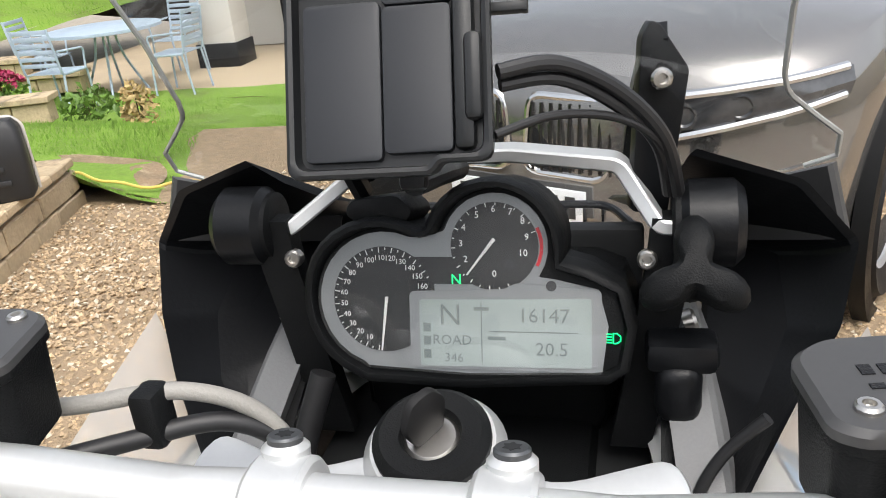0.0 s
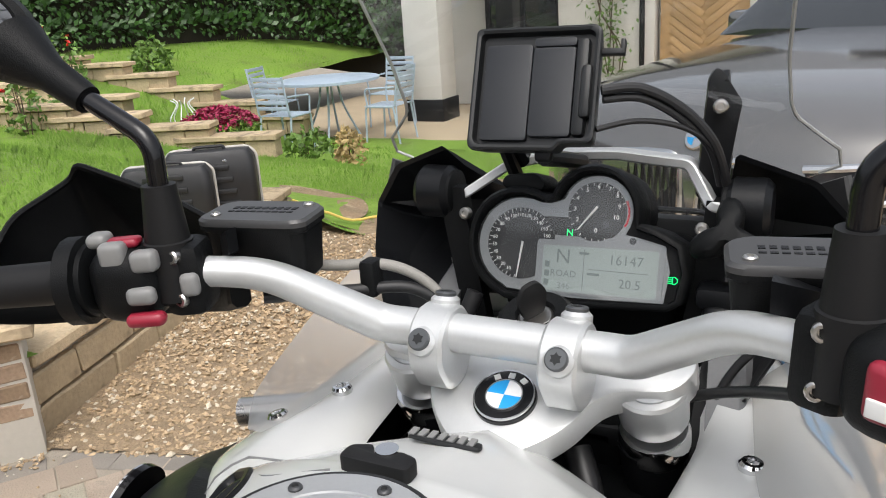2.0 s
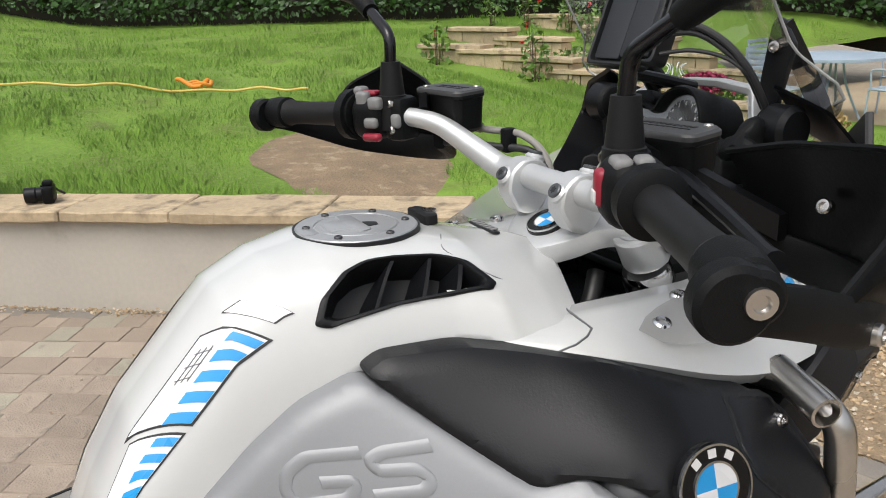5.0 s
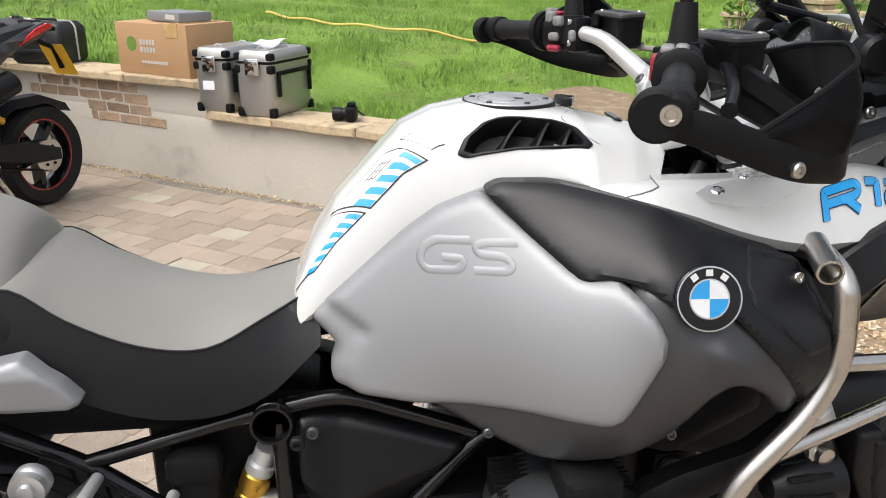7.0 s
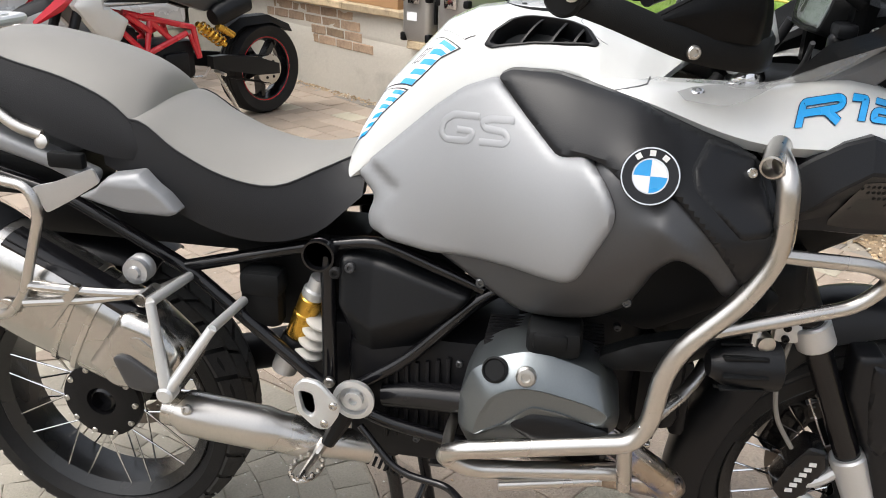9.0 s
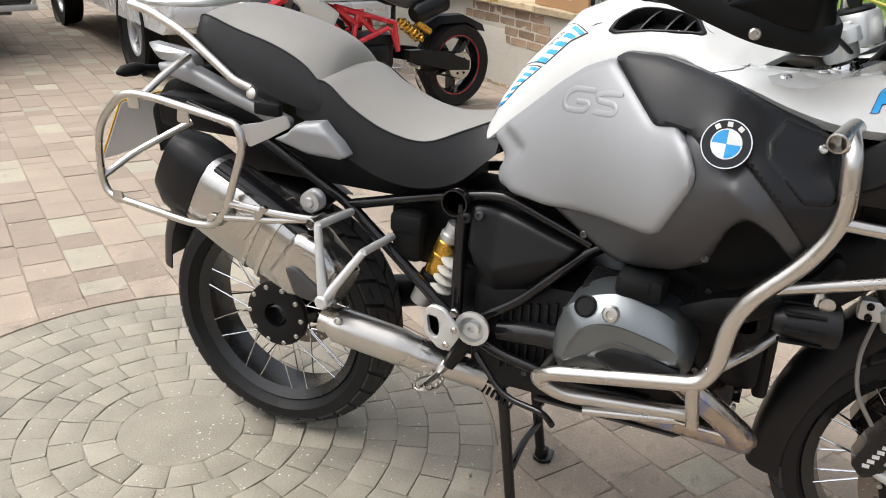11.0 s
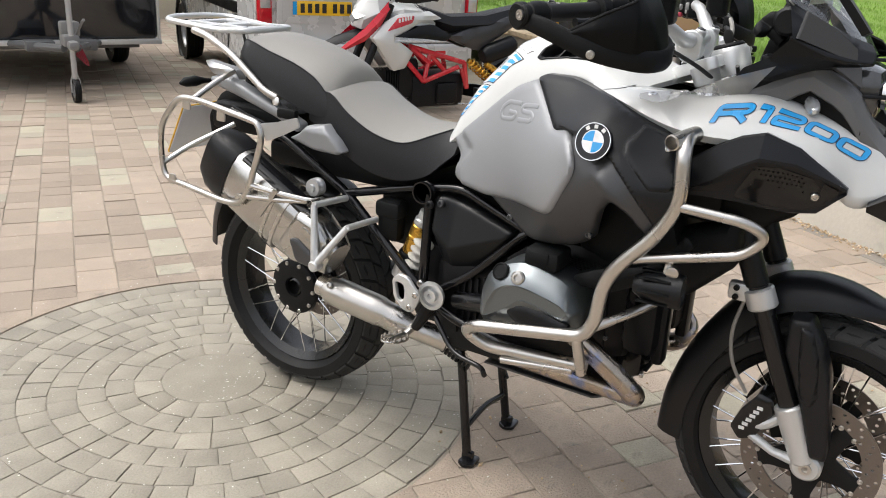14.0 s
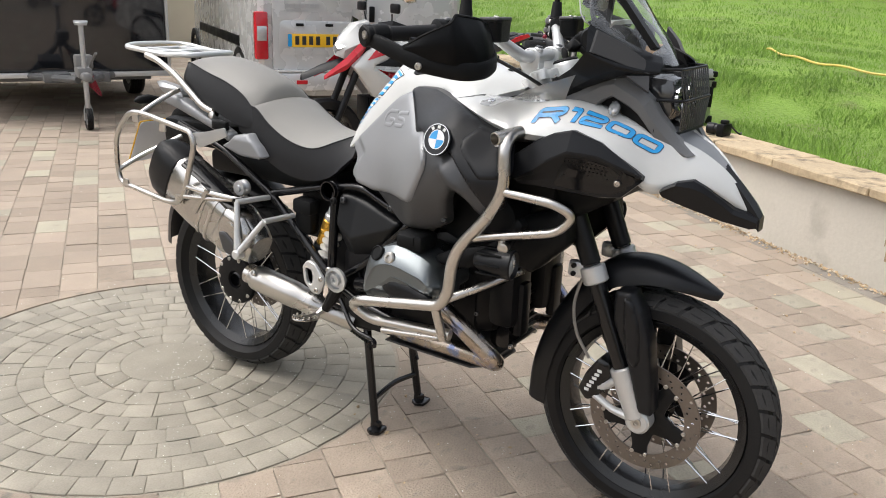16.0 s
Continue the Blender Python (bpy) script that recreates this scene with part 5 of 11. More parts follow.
part("end_cap", bm, M_BLACK_SATIN, can, "black silencer end cap")
part("heat_shield", panel_mesh([(0.134, 0.604), (0.215, 0.712), (0.280, 0.690), (0.318, 0.640), (0.312, 0.600), (0.268, 0.560), (0.180, 0.556)], flat(0.308), lip=0.014, roll=0.022, thick=0.02, cell=0.006), M_CAN, can, "bright heat shield", 75)
part("heat_shield_plate", panel_mesh([(0.195, 0.632), (0.222, 0.636), (0.292, 0.588), (0.266, 0.562), (0.218, 0.569)], flat(0.3160), lip=0.003, roll=0.006, thick=0.014, cell=0.006), M_DARK_GREY, can, "dark badge plate on the heat shield")
part("heat_shield_loop", panel_mesh([(0.226, 0.668), (0.250, 0.675), (0.288, 0.642), (0.275, 0.632), (0.246, 0.643)], flat(0.313), lip=0.003, roll=0.008, thick=0.02), M_CAN, can)
part("heat_shield_strap", panel_mesh([(0.060, 0.672), (0.135, 0.765), (0.150, 0.758), (0.075, 0.664)], flat(0.3075), lip=0.002, roll=0.004, thick=0.01, cell=0.01), M_CAN, can)
# gloss black strip along the top and two clamp bands
bm = bmesh.new()
skin(bm, [[can_ring(t, 0.0665, 0.0885)[k] + cup * d for k, d in ((4, 0.0005), (5, 0.002), (6, 0.002), (7, 0.001), (7, -0.012), (4, -0.010))] for t in (0.24, 0.45, 0.62, 0.80)])
part("top_strip", bm, M_BLACK_GLOSS, can, "gloss black strip along the silencer", 40)
for t in (0.56, 0.64):
    bm = bmesh.new()
    skin(bm, [can_ring(t - 0.012, 0.0655, 0.086), can_ring(t - 0.010, 0.0675, 0.088), can_ring(t + 0.010, 0.0672, 0.0875), can_ring(t + 0.012, 0.065, 0.0855)])
    part("clamp_band", bm, M_STEEL, can)
bm = bmesh.new()
tube(bm, spline([(0.225, 0.24, 0.475), (0.222, 0.32, 0.462), (0.20, 0.43, 0.435), (0.175, 0.52, 0.405), (0.13, 0.62, 0.37)], 5), [0.034] * 3 + [0.044] * 8 + [0.040] * 4 + [0.032] * 6, 20)
part("link_pipe", bm, M_STEEL, can, "brushed steel link pipe and shield")
bolt((0.262, 0.30, 0.50), (1, 0, 0.4), 0.010, M_STEEL, can)

# ---------------------------------------------------------------- seats
def seat_section(y, z_top, w_top, z_seam, w_seam, z_low, w_low, crown=0.02):
    """Half outline from the middle of the top to the lower edge."""
    p = []
    for k in range(7):
        u = k / 6
        p.append(Vector((w_seam * u if k < 6 else w_seam, y, z_top + (z_seam - z_top) * u ** 2.2)))
    for k in range(1, 5):
        u = k / 4
        p.append(Vector((w_seam + (w_low - w_seam) * u + 0.006 * math.sin(math.pi * u), y, z_seam + (z_low - z_seam) * u)))
    return p


def seat(name, stations, label, split=6):
    """Stations: y, top z, seam z, seam half-width, low z, low half-width. Top and sides are parts of their own."""
    ys = spline([(s[0], s[1], s[2]) for s in stations], 4)
    ys2 = spline([(s[3], s[4], s[5]) for s in stations], 4)
    secs = [seat_section(a.x, a.y, 0, a.z, b.x, b.y, b.z) for a, b in zip(ys, ys2)]
    bm = bmesh.new()
    rings = []
    for sc in secs:
        h = sc[:split + 1]
        rings.append([Vector((-v.x, v.y, v.z)) for v in h[:0:-1]] + h + [Vector((h[-1].x * 0.8, h[-1].y, h[-1].z - 0.03)), Vector((-h[-1].x * 0.8, h[-1].y, h[-1].z - 0.03))])
    skin(bm, rings)
    top = part(name, bm, M_SEAT_GREY, BIKE, label, 60)
    for s in (1, -1):
        bm = bmesh.new()
        rings = []
        for sc in secs:
            h = [Vector((v.x * s, v.y, v.z)) for v in sc[split:]]
            h[0] = h[0] + Vector((0.0015 * s, 0, 0.0))
            rings.append(h + [v - Vector((0.025 * s, 0, 0)) for v in h[::-1]])
        skin(bm, rings)
        part("seat_side", bm, M_SEAT_BLACK, top, "black vinyl seat side", 60)
        bm = bmesh.new()
        tube(bm, [Vector(((sc[split].x + 0.001) * s, sc[split].y, sc[split].z)) for sc in secs], 0.0022, 6)
        part("piping", bm, M_SEAT_BLACK, top)
    return top


seat("rider_seat", [(0.130, 1.020, 1.010, 0.135, 0.935, 0.150), (0.20, 1.040, 1.018, 0.140, 0.905, 0.158), (0.27, 1.012, 0.972, 0.148, 0.860, 0.165), (0.36, 0.975, 0.930, 0.150, 0.825, 0.166), (0.45, 0.958, 0.915, 0.138, 0.815, 0.158), (0.53, 0.962, 0.945, 0.110, 0.838, 0.148), (0.585, 0.975, 0.968, 0.085, 0.885, 0.142), (0.612, 0.978, 0.974, 0.070, 0.910, 0.135)], "grey and black vinyl rider seat")
seat("pillion_seat", [(-0.165, 1.128, 1.110, 0.100, 1.085, 0.120), (-0.13, 1.150, 1.135, 0.125, 1.062, 0.152), (-0.04, 1.150, 1.110, 0.130, 1.018, 0.160), (0.06, 1.132, 1.085, 0.132, 0.978, 0.162), (0.14, 1.108, 1.052, 0.136, 0.955, 0.160), (0.19, 1.080, 1.010, 0.140, 0.950, 0.156), (0.208, 1.040, 0.985, 0.138, 0.955, 0.150)], "grey and black vinyl pillion seat")

# silver tail panels and rear carrier
panel("tail_panel", [(0.098, 0.885), (0.136, 0.905), (0.160, 0.928), (0.218, 0.938), (0.265, 0.900), (0.289, 0.870), (0.271, 0.862), (0.184, 0.865)], M_SILVER_SATIN, "silver faceted tail side panel", xf=lambda y, z: 0.206 - 0.45 * max(0, z - 0.915) - 0.06 * abs(y - 0.20), lip=0.006, roll=0.006, thick=0.03, cell=0.005, smooth=70, round_by=0.005)
panel("tail_rail", [(-0.26, 1.015), (-0.18, 1.022), (-0.02, 0.968), (0.125, 0.925), (0.112, 0.896), (-0.15, 0.970), (-0.25, 0.992)], M_SILVER_SATIN, "silver tail rail", xf=lambda y, z: 0.166 + 0.02 * smoothstep(0.0, 0.12, y), lip=0.010, roll=0.010, thick=0.03, cell=0.006, smooth=75)
panel("tail_step", [(-0.30, 1.06), (-0.18, 1.045), (-0.15, 1.01), (-0.27, 1.02)], M_ALU_DULL, "", xf=flat(0.15), lip=0.01, thick=0.03)
for s in (1, -1):
    bike_tube("grab_rail", [(0.165 * s, 0.02, 0.985), (0.172 * s, -0.02, 1.00), (0.168 * s, -0.16, 1.095), (0.155 * s, -0.27, 1.135), (0.15 * s, -0.33, 1.145)], 0.011, M_STEEL, "steel grab rail")
    bm = bmesh.new()
    lathe(bm, [(0.006, 0), (0.013, 0.002), (0.013, 0.008), (0.007, 0.010)], 16, axis((0.168 * s, 0.025, 0.975), (s, 0, 0.3)))
    part("rail_mount", bm, M_STEEL, BIKE)
    bm = bmesh.new()
    box(bm, 0.18 * s, 0.075, 0.948, 0.02, 0.07, 0.03, 0.006)
    part("rail_bracket", bm, M_BLACK_GRAIN, BIKE)
# luggage carrier plate with openings
bm = bmesh.new()
tube(bm, bend([(0.12, -0.28, 1.15), (0.135, -0.47, 1.165), (0.07, -0.515, 1.168), (-0.07, -0.515, 1.168), (-0.135, -0.47, 1.165), (-0.12, -0.28, 1.15), (-0.10, -0.16, 1.155), (0.10, -0.16, 1.155)], 0.03, 4, True), 0.0095, 10, closed=True)
carrier = part("luggage_carrier", bm, M_ALU, BIKE, "silver luggage carrier over the tail")
for y, w in ((-0.42, 0.03), (-0.32, 0.05), (-0.22, 0.04)):
    bm = bmesh.new()
    slab(bm, [(-0.115, y - w / 2), (0.115, y - w / 2), (0.115, y + w / 2), (-0.115, y + w / 2)], 0.008, Matrix.Translation((0, 0, 1.152 - 0.03 * (y + 0.3))), 0.003)
    part("cross_plate", bm, M_ALU, carrier)
for s in (1, -1):
    bm = bmesh.new()
    slab(bm, [(0.05 * s, -0.44), (0.075 * s, -0.44), (0.085 * s, -0.19), (0.06 * s, -0.19)], 0.008, Matrix.Translation((0, 0, 1.156)), 0.003)
    part("side_plate", bm, M_ALU, carrier)
    # pannier racks
    rk = bend([(0.30 * s, -0.335, 0.79), (0.305 * s, -0.318, 0.885), (0.305 * s, -0.235, 0.972), (0.305 * s, -0.15, 0.972), (0.315 * s, 0.09, 0.942), (0.318 * s, 0.105, 0.90), (0.318 * s, 0.05, 0.745), (0.315 * s, 0.01, 0.695), (0.31 * s, -0.06, 0.688), (0.30 * s, -0.325, 0.712)], 0.05, 5, True)
    bm = bmesh.new()
    tube(bm, rk, 0.0092, 12, closed=True)
    rack = part("pannier_rack", bm, M_STEEL, BIKE, "bent stainless pannier rack")
    for pts in ([(0.305 * s, -0.17, 0.975), (0.23 * s, -0.17, 1.01), (0.15 * s, -0.165, 1.04)], [(0.30 * s, -0.33, 0.755), (0.22 * s, -0.30, 0.80), (0.12 * s, -0.20, 0.87)], [(0.318 * s, 0.06, 0.76), (0.29 * s, 0.16, 0.745), (0.26 * s, 0.25, 0.735), (0.17 * s, 0.285, 0.735)], [(0.318 * s, 0.045, 0.725), (0.29 * s, 0.15, 0.728), (0.262 * s, 0.24, 0.735)]):
        bm = bmesh.new()
        tube(bm, bend(pts, 0.03), 0.0085, 10)
        part("rack_stay", bm, M_STEEL, rack)
    part("rack_bracket", panel_mesh([(0.096, 0.942), (0.108, 0.892), (0.136, 0.907), (0.170, 0.930), (0.164, 0.958), (0.142, 0.950), (0.122, 0.944)], lambda y, z: 0.312 - 1.05 * (y - 0.1), lip=0.001, roll=0.004, thick=0.006, cell=0.01, sign=s, round_by=0.006), M_ALU, rack, "folded silver bracket", 40)
    for yy, zz in ((-0.20, 0.955), (-0.06, 0.94), (-0.28, 0.715), (0.0, 0.705)):
        bm = bmesh.new()
        slab(bm, bend([(yy - 0.018, zz - 0.016, 0), (yy + 0.018, zz - 0.016, 0), (yy + 0.014, zz + 0.016, 0), (yy - 0.014, zz + 0.016, 0)], 0.008, 3, True), 0.004, Matrix(((0, 0, s, 0.306 * s), (1, 0, 0, 0), (0, 1, 0, 0), (0, 0, 0, 1))), 0.001)
        part("rack_tab", bm, M_STEEL, rack)
# rack knob, hollow tube end and cast hanger by the silencer
bm = bmesh.new()
lathe(bm, [(0.0, 0.028), (0.010, 0.028), (0.012, 0.022), (0.024, 0.022), (0.026, 0.012), (0.022, 0.008), (0.026, 0.002), (0.026, -0.008), (0.02, -0.014)], 24, axis((0.215, 0.215, 0.765), (1, 0, 0)))
part("locking_knob", bm, M_ALU_DULL, BIKE, "ribbed alloy knob")
bm = bmesh.new()
lathe(bm, [(0.0125, -0.05), (0.0135, 0.0), (0.011, 0.001), (0.009, -0.02), (0, -0.02)], 20, axis((0.285, 0.248, 0.735), (1, -0.1, 0)))
part("rack_tube_end", bm, M_STEEL, BIKE)
bm = bmesh.new()
for a, b in (((0.300, 0.276, 0.742), (0.334, 0.306, 0.588)), ((0.285, 0.378, 0.694), (0.334, 0.308, 0.586))):
    tube(bm, [a, b], [0.009, 0.011], 16)
cyl(bm, (0.312, 0.306, 0.582), (0.346, 0.306, 0.582), 0.016, 20, 0.004)
tube(bm, [(0.17, 0.285, 0.735), (0.300, 0.276, 0.742)], 0.009, 14)
tube(bm, [(0.16, 0.385, 0.69), (0.285, 0.378, 0.694)], 0.009, 14)
part("footrest_hanger", bm, M_ALU, BIKE, "silver cast hanger")
# tail lamp, plate and rear indicators
bm = bmesh.new()
PLATE = Matrix.Translation((0, -0.455, 0.815)) @ pose(0, 0, 0, 62, 0, 0)
slab(bm, bend([(-0.14, -0.095, 0), (0.14, -0.095, 0), (0.14, 0.095, 0), (-0.14, 0.095, 0)], 0.01, 3, True), 0.002, PLATE, 0)
nplate = part("number_plate", bm, M_YELLOW_PLATE, BIKE, "yellow rear number plate with a white back")
bm = bmesh.new()
slab(bm, bend([(-0.137, -0.092, 0), (0.137, -0.092, 0), (0.137, 0.092, 0), (-0.137, 0.092, 0)], 0.01, 3, True), 0.002, PLATE, 0, -0.0045)
part("plate_back", bm, M_PAPER, nplate)
panel("plate_holder", [(-0.40, 0.86), (-0.34, 0.94), (-0.20, 1.0), (-0.18, 0.93), (-0.30, 0.86), (-0.385, 0.74)], M_BLACK_GRAIN, "black plate holder", xf=flat(0.05), lip=0.01, thick=0.05)
for s in (1, -1):
    bm = bmesh.new()
    tube(bm, [(0.07 * s, -0.30, 0.985), (0.12 * s, -0.325, 0.99), (0.15 * s, -0.335, 0.99), (0.185 * s, -0.345, 0.988), (0.20 * s, -0.35, 0.985)], [0.006, 0.008, 0.017, 0.014, 0.004], 12)
    part("indicator", bm, M_BLACK_GRAIN, BIKE, "slim black rear indicator")

# ---------------------------------------------------------------- tank, covers and fairings
COVER = [(0.595, 0.950), (0.640, 0.990), (0.690, 1.035), (0.735, 1.075), (0.785, 1.113), (0.843, 1.137), (0.900, 1.094), (0.953, 1.052), (0.994, 1.059), (1.024, 1.034), (1.041, 1.001), (1.040, 0.975), (0.997, 0.884), (0.978, 0.873), (0.902, 0.868), (0.746, 0.843), (0.668, 0.848), (0.630, 0.858), (0.624, 0.880), (0.637, 0.914)]


def cover_x(y, z):
    """The cover's face, stepped in behind the rider's knee."""
    knee = float(np.interp(z, [0.850, 0.885, 0.920, 0.940, 0.956, 0.978], [0.668, 0.656, 0.674, 0.692, 0.668, 0.632]))
    dent = smoothstep(0.0, 0.022, knee - y) * smoothstep(0.995, 0.965, z)
    return side_x(y, z) + 0.012 - 0.011 * dent


def badge_dip(y, z):
    """A shallow seat for the badge, deepest below its middle."""
    return 0.020 * math.exp(-((y - 1.082) ** 2 + (z - 1.030) ** 2) / 0.045 ** 2)


def upper_x(y, z):
    """The black fairing: a long facet under its ridge leans in."""
    ridge = float(np.interp(y, [0.84, 0.88, 1.00, 1.035, 1.065, 1.30], [1.150, 1.136, 1.098, 1.074, 1.045, 0.98]))
    d = ridge - z
    return side_x(y, z) + 0.018 - 0.10 * max(0, d) - 0.05 * max(0, -d - 0.03) - badge_dip(y, z)


def lower_x(y, z):
    """The grey fairing with a spear-shaped fold below the badge."""
    a, b, q = Vector((1.105, 0.985)), Vector((1.195, 0.895)), Vector((y, z))
    t = min(max((q - a).dot(b - a) / (b - a).length_squared, 0), 1)
    return side_x(y, z) + 0.003 + 0.011 * math.exp(-((q - a.lerp(b, t)).length / 0.017) ** 2) - badge_dip(y, z)


panel("tank_side_cover", COVER, M_SILVER_SATIN, "satin silver tank side cover with pressed letters", lip=0.010, roll=0.011, thick=0.03, round_by=0.014, smooth=50, cell=0.008, xf=cover_x)
# two hooked shapes pressed into the cover
HOOKS = ([(0.822, 1.079), (0.777, 1.075), (0.759, 1.062), (0.755, 1.045), (0.764, 1.035), (0.806, 1.041), (0.814, 1.056), (0.785, 1.054)], [(0.880, 1.084), (0.839, 1.079), (0.827, 1.072), (0.833, 1.064), (0.865, 1.066), (0.873, 1.058), (0.866, 1.049), (0.825, 1.044)])
for s in (1, -1):
    for hook in HOOKS:
        bm = bmesh.new()
        line = bend([(0, a, b) for a, b in hook], 0.007, 4)
        rings = []
        for i, p in enumerate(line):
            d = (line[min(i + 1, len(line) - 1)] - line[max(i - 1, 0)]).normalized()
            n = Vector((0, -d.z, d.y))
            row = [(p + n * w, h) for w, h in ((-0.0065, -0.003), (-0.0048, 0.0010), (-0.002, 0.0018), (0.002, 0.0018), (0.0048, 0.0010), (0.0065, -0.003))]
            rings.append([Vector((s * (cover_x(q.y, q.z) + h), q.y, q.z)) for q, h in row])
        skin(bm, rings)
        part("pressed_letter", bm, M_SILVER_SATIN, BIKE, "", 50)
panel("upper_fairing", [(0.844, 1.140), (0.866, 1.152), (0.938, 1.154), (1.061, 1.134), (1.156, 1.100), (1.203, 1.086), (1.246, 1.058), (1.266, 1.005), (1.264, 0.940), (1.252, 0.900), (1.226, 0.894), (1.208, 0.926), (1.180, 0.964), (1.150, 0.998), (1.118, 1.030), (1.050, 1.036), (1.022, 1.056), (0.990, 1.060), (0.952, 1.049), (0.895, 1.094)], M_FAIRING, "satin black upper side fairing", xf=upper_x, lip=0.007, roll=0.009, thick=0.03, smooth=24, cell=0.008, round_by=0.010)
panel("lower_fairing", [(0.752, 0.850), (0.90, 0.885), (0.970, 0.892), (1.022, 0.975), (1.024, 1.000), (1.005, 1.040), (1.020, 1.066), (1.060, 1.052), (1.118, 1.040), (1.178, 0.996), (1.215, 0.980), (1.240, 0.975), (1.232, 0.897), (1.214, 0.867), (1.175, 0.920), (1.135, 0.943), (1.107, 0.914), (1.077, 0.825), (1.030, 0.800), (0.942, 0.785), (0.907, 0.783), (0.841, 0.806)], M_DARK_GREY, "dark grey lower side fairing", xf=lower_x, lip=0.010, roll=0.014, thick=0.03, smooth=60, cell=0.008)
HATCH = [(1.162, 1.093), (1.140, 1.063), (1.145, 1.041), (1.211, 0.979), (1.248, 0.980), (1.258, 0.993), (1.229, 1.072)]
panel("hatch_gap", [(1.196 + (a - 1.196) * 1.055, 1.034 + (b - 1.034) * 1.055) for a, b in HATCH], M_DIAL, "dark gap round the hatch", xf=upper_x, off=0.0016, lip=0.001, roll=0.003, thick=0.01, smooth=60, cell=0.008, round_by=0.006)
panel("radiator_cover", HATCH, M_FAIRING, "black hatch in the fairing", xf=upper_x, off=0.0050, lip=0.004, roll=0.004, thick=0.008, smooth=60, cell=0.008, round_by=0.006)
bolt((upper_x(1.222, 1.056) + 0.006, 1.222, 1.057), (1, 0.1, 0.2), 0.008)
bolt((side_x(0.842, 0.812) + 0.003, 0.842, 0.813), (1, 0, 0.1), 0.008, M_BOLT)
bolt((side_x(1.077, 0.838) + 0.002, 1.075, 0.840), (1, 0, 0.1), 0.008, M_BOLT)
panel("air_duct", [(1.08, 0.93), (1.16, 0.93), (1.23, 0.88), (1.25, 0.82), (1.12, 0.75), (1.02, 0.78)], M_BLACK_GRAIN, "", xf=flat(0.24), lip=0.01, thick=0.08)
panel("belly_fairing", [(1.04, 0.73), (1.10, 0.76), (1.20, 0.79), (1.25, 0.83), (1.28, 0.88), (1.30, 0.86), (1.24, 0.77), (1.14, 0.715), (1.06, 0.71)], M_BLACK_GRAIN, "black lower duct edge", xf=flat(0.31), lip=0.01, thick=0.03)


def roundel(p, nrm, r, parent, tilt=0.0):
    """A plain quartered disc badge, black rim with a bright ring."""
    m = axis(p, nrm) @ pose(0, 0, 0, 0, 0, tilt)
    bm = bmesh.new()
    lathe(bm, [(r, -0.006), (r, 0.0015), (r * 0.95, 0.003), (r * 0.62, 0.003), (0, 0.003)], 48, m)
    b = part("badge", bm, M_BLACK_GLOSS, parent, "round black badge with blue and white quarters")
    for rr in (0.97, 0.60):
        bm = bmesh.new()
        lathe(bm, [(r * rr, 0.002), (r * rr, 0.0045), (r * (rr - 0.045), 0.0045), (r * (rr - 0.045), 0.002)], 48, m, closed=True)
        part("badge_ring", bm, M_CHROME, b)
    for q in range(4):
        bm = bmesh.new()
        pts = [(0, 0)] + [(r * 0.56 * math.cos(math.pi / 2 * (q + k / 8)), r * 0.56 * math.sin(math.pi / 2 * (q + k / 8))) for k in range(9)]
        slab(bm, pts, 0.0012, m @ Matrix.Translation((0, 0, 0.003)), 0)
        part("badge_quarter", bm, M_BLUE if q % 2 else M_BADGE_WHITE, b)
    for a in (125, 90, 55):
        bm = bmesh.new()
        box(bm, 0, r * 0.77, 0.0034, r * 0.20, r * 0.19, 0.0016, 0, m @ pose(0, 0, 0, 0, 0, a - 90))
        part("badge_bar", bm, M_INK_WHITE, b)


for s in (1, -1):
    roundel((s * 0.3690, 1.081, 1.057), (s, -0.08, 0.30), 0.0405, BIKE, 0)

# white tank cover, lofted across the bike
TANK = [(0.572, 0.967, 0.11, 0.925), (0.6, 1.032, 0.116, 0.95), (0.64, 1.098, 0.115, 0.985), (0.69, 1.152, 0.115, 1.027), (0.74, 1.206, 0.116, 1.076), (0.79, 1.229, 0.123, 1.11), (0.845, 1.238, 0.134, 1.134), (0.9, 1.238, 0.142, 1.15), (0.95, 1.233, 0.155, 1.152), (1.0, 1.224, 0.182, 1.145), (1.05, 1.207, 0.188, 1.14), (1.085, 1.181, 0.18, 1.138)]


def tank_point(y, u):
    """A point of the cover: u runs from the middle (0) to the lower edge (1)."""
    ys = [t[0] for t in TANK]
    zc, xe, ze = (float(np.interp(y, ys, [t[k] for t in TANK])) for k in (1, 2, 3))
    k = smoothstep(0.97, 1.08, y)
    x = 2 * u * (1 - u) * xe * (0.76 - 0.16 * k) + u * u * xe
    return Vector((x, y, zc + 2 * u * (1 - u) * (0.004 - 0.022 * k) - (zc - ze) * u ** (2.5 - 0.5 * k)))


def tank_normal(y, u):
    a = tank_point(y + 0.004, u) - tank_point(y - 0.004, u)
    b = tank_point(y, min(u + 0.02, 1)) - tank_point(y, u - 0.02)
    n = a.cross(b)
    return (n if n.x > 0 else -n).normalized()


GRILLE = [(0.822, 0.745), (0.832, 0.650), (0.859, 0.535), (0.880, 0.490), (0.921, 0.492), (0.958, 0.500), (0.977, 0.535), (0.992, 0.665), (0.985, 0.715), (0.911, 0.790), (0.835, 0.785)]
hole = [v.to_2d() for v in bend([(a, b, 0) for a, b in GRILLE], 0.012, 3, True)]
wider = [Vector((0.905 + (v.x - 0.905) * 1.045, 0.645 + (v.y - 0.645) * 1.045)) for v in hole]


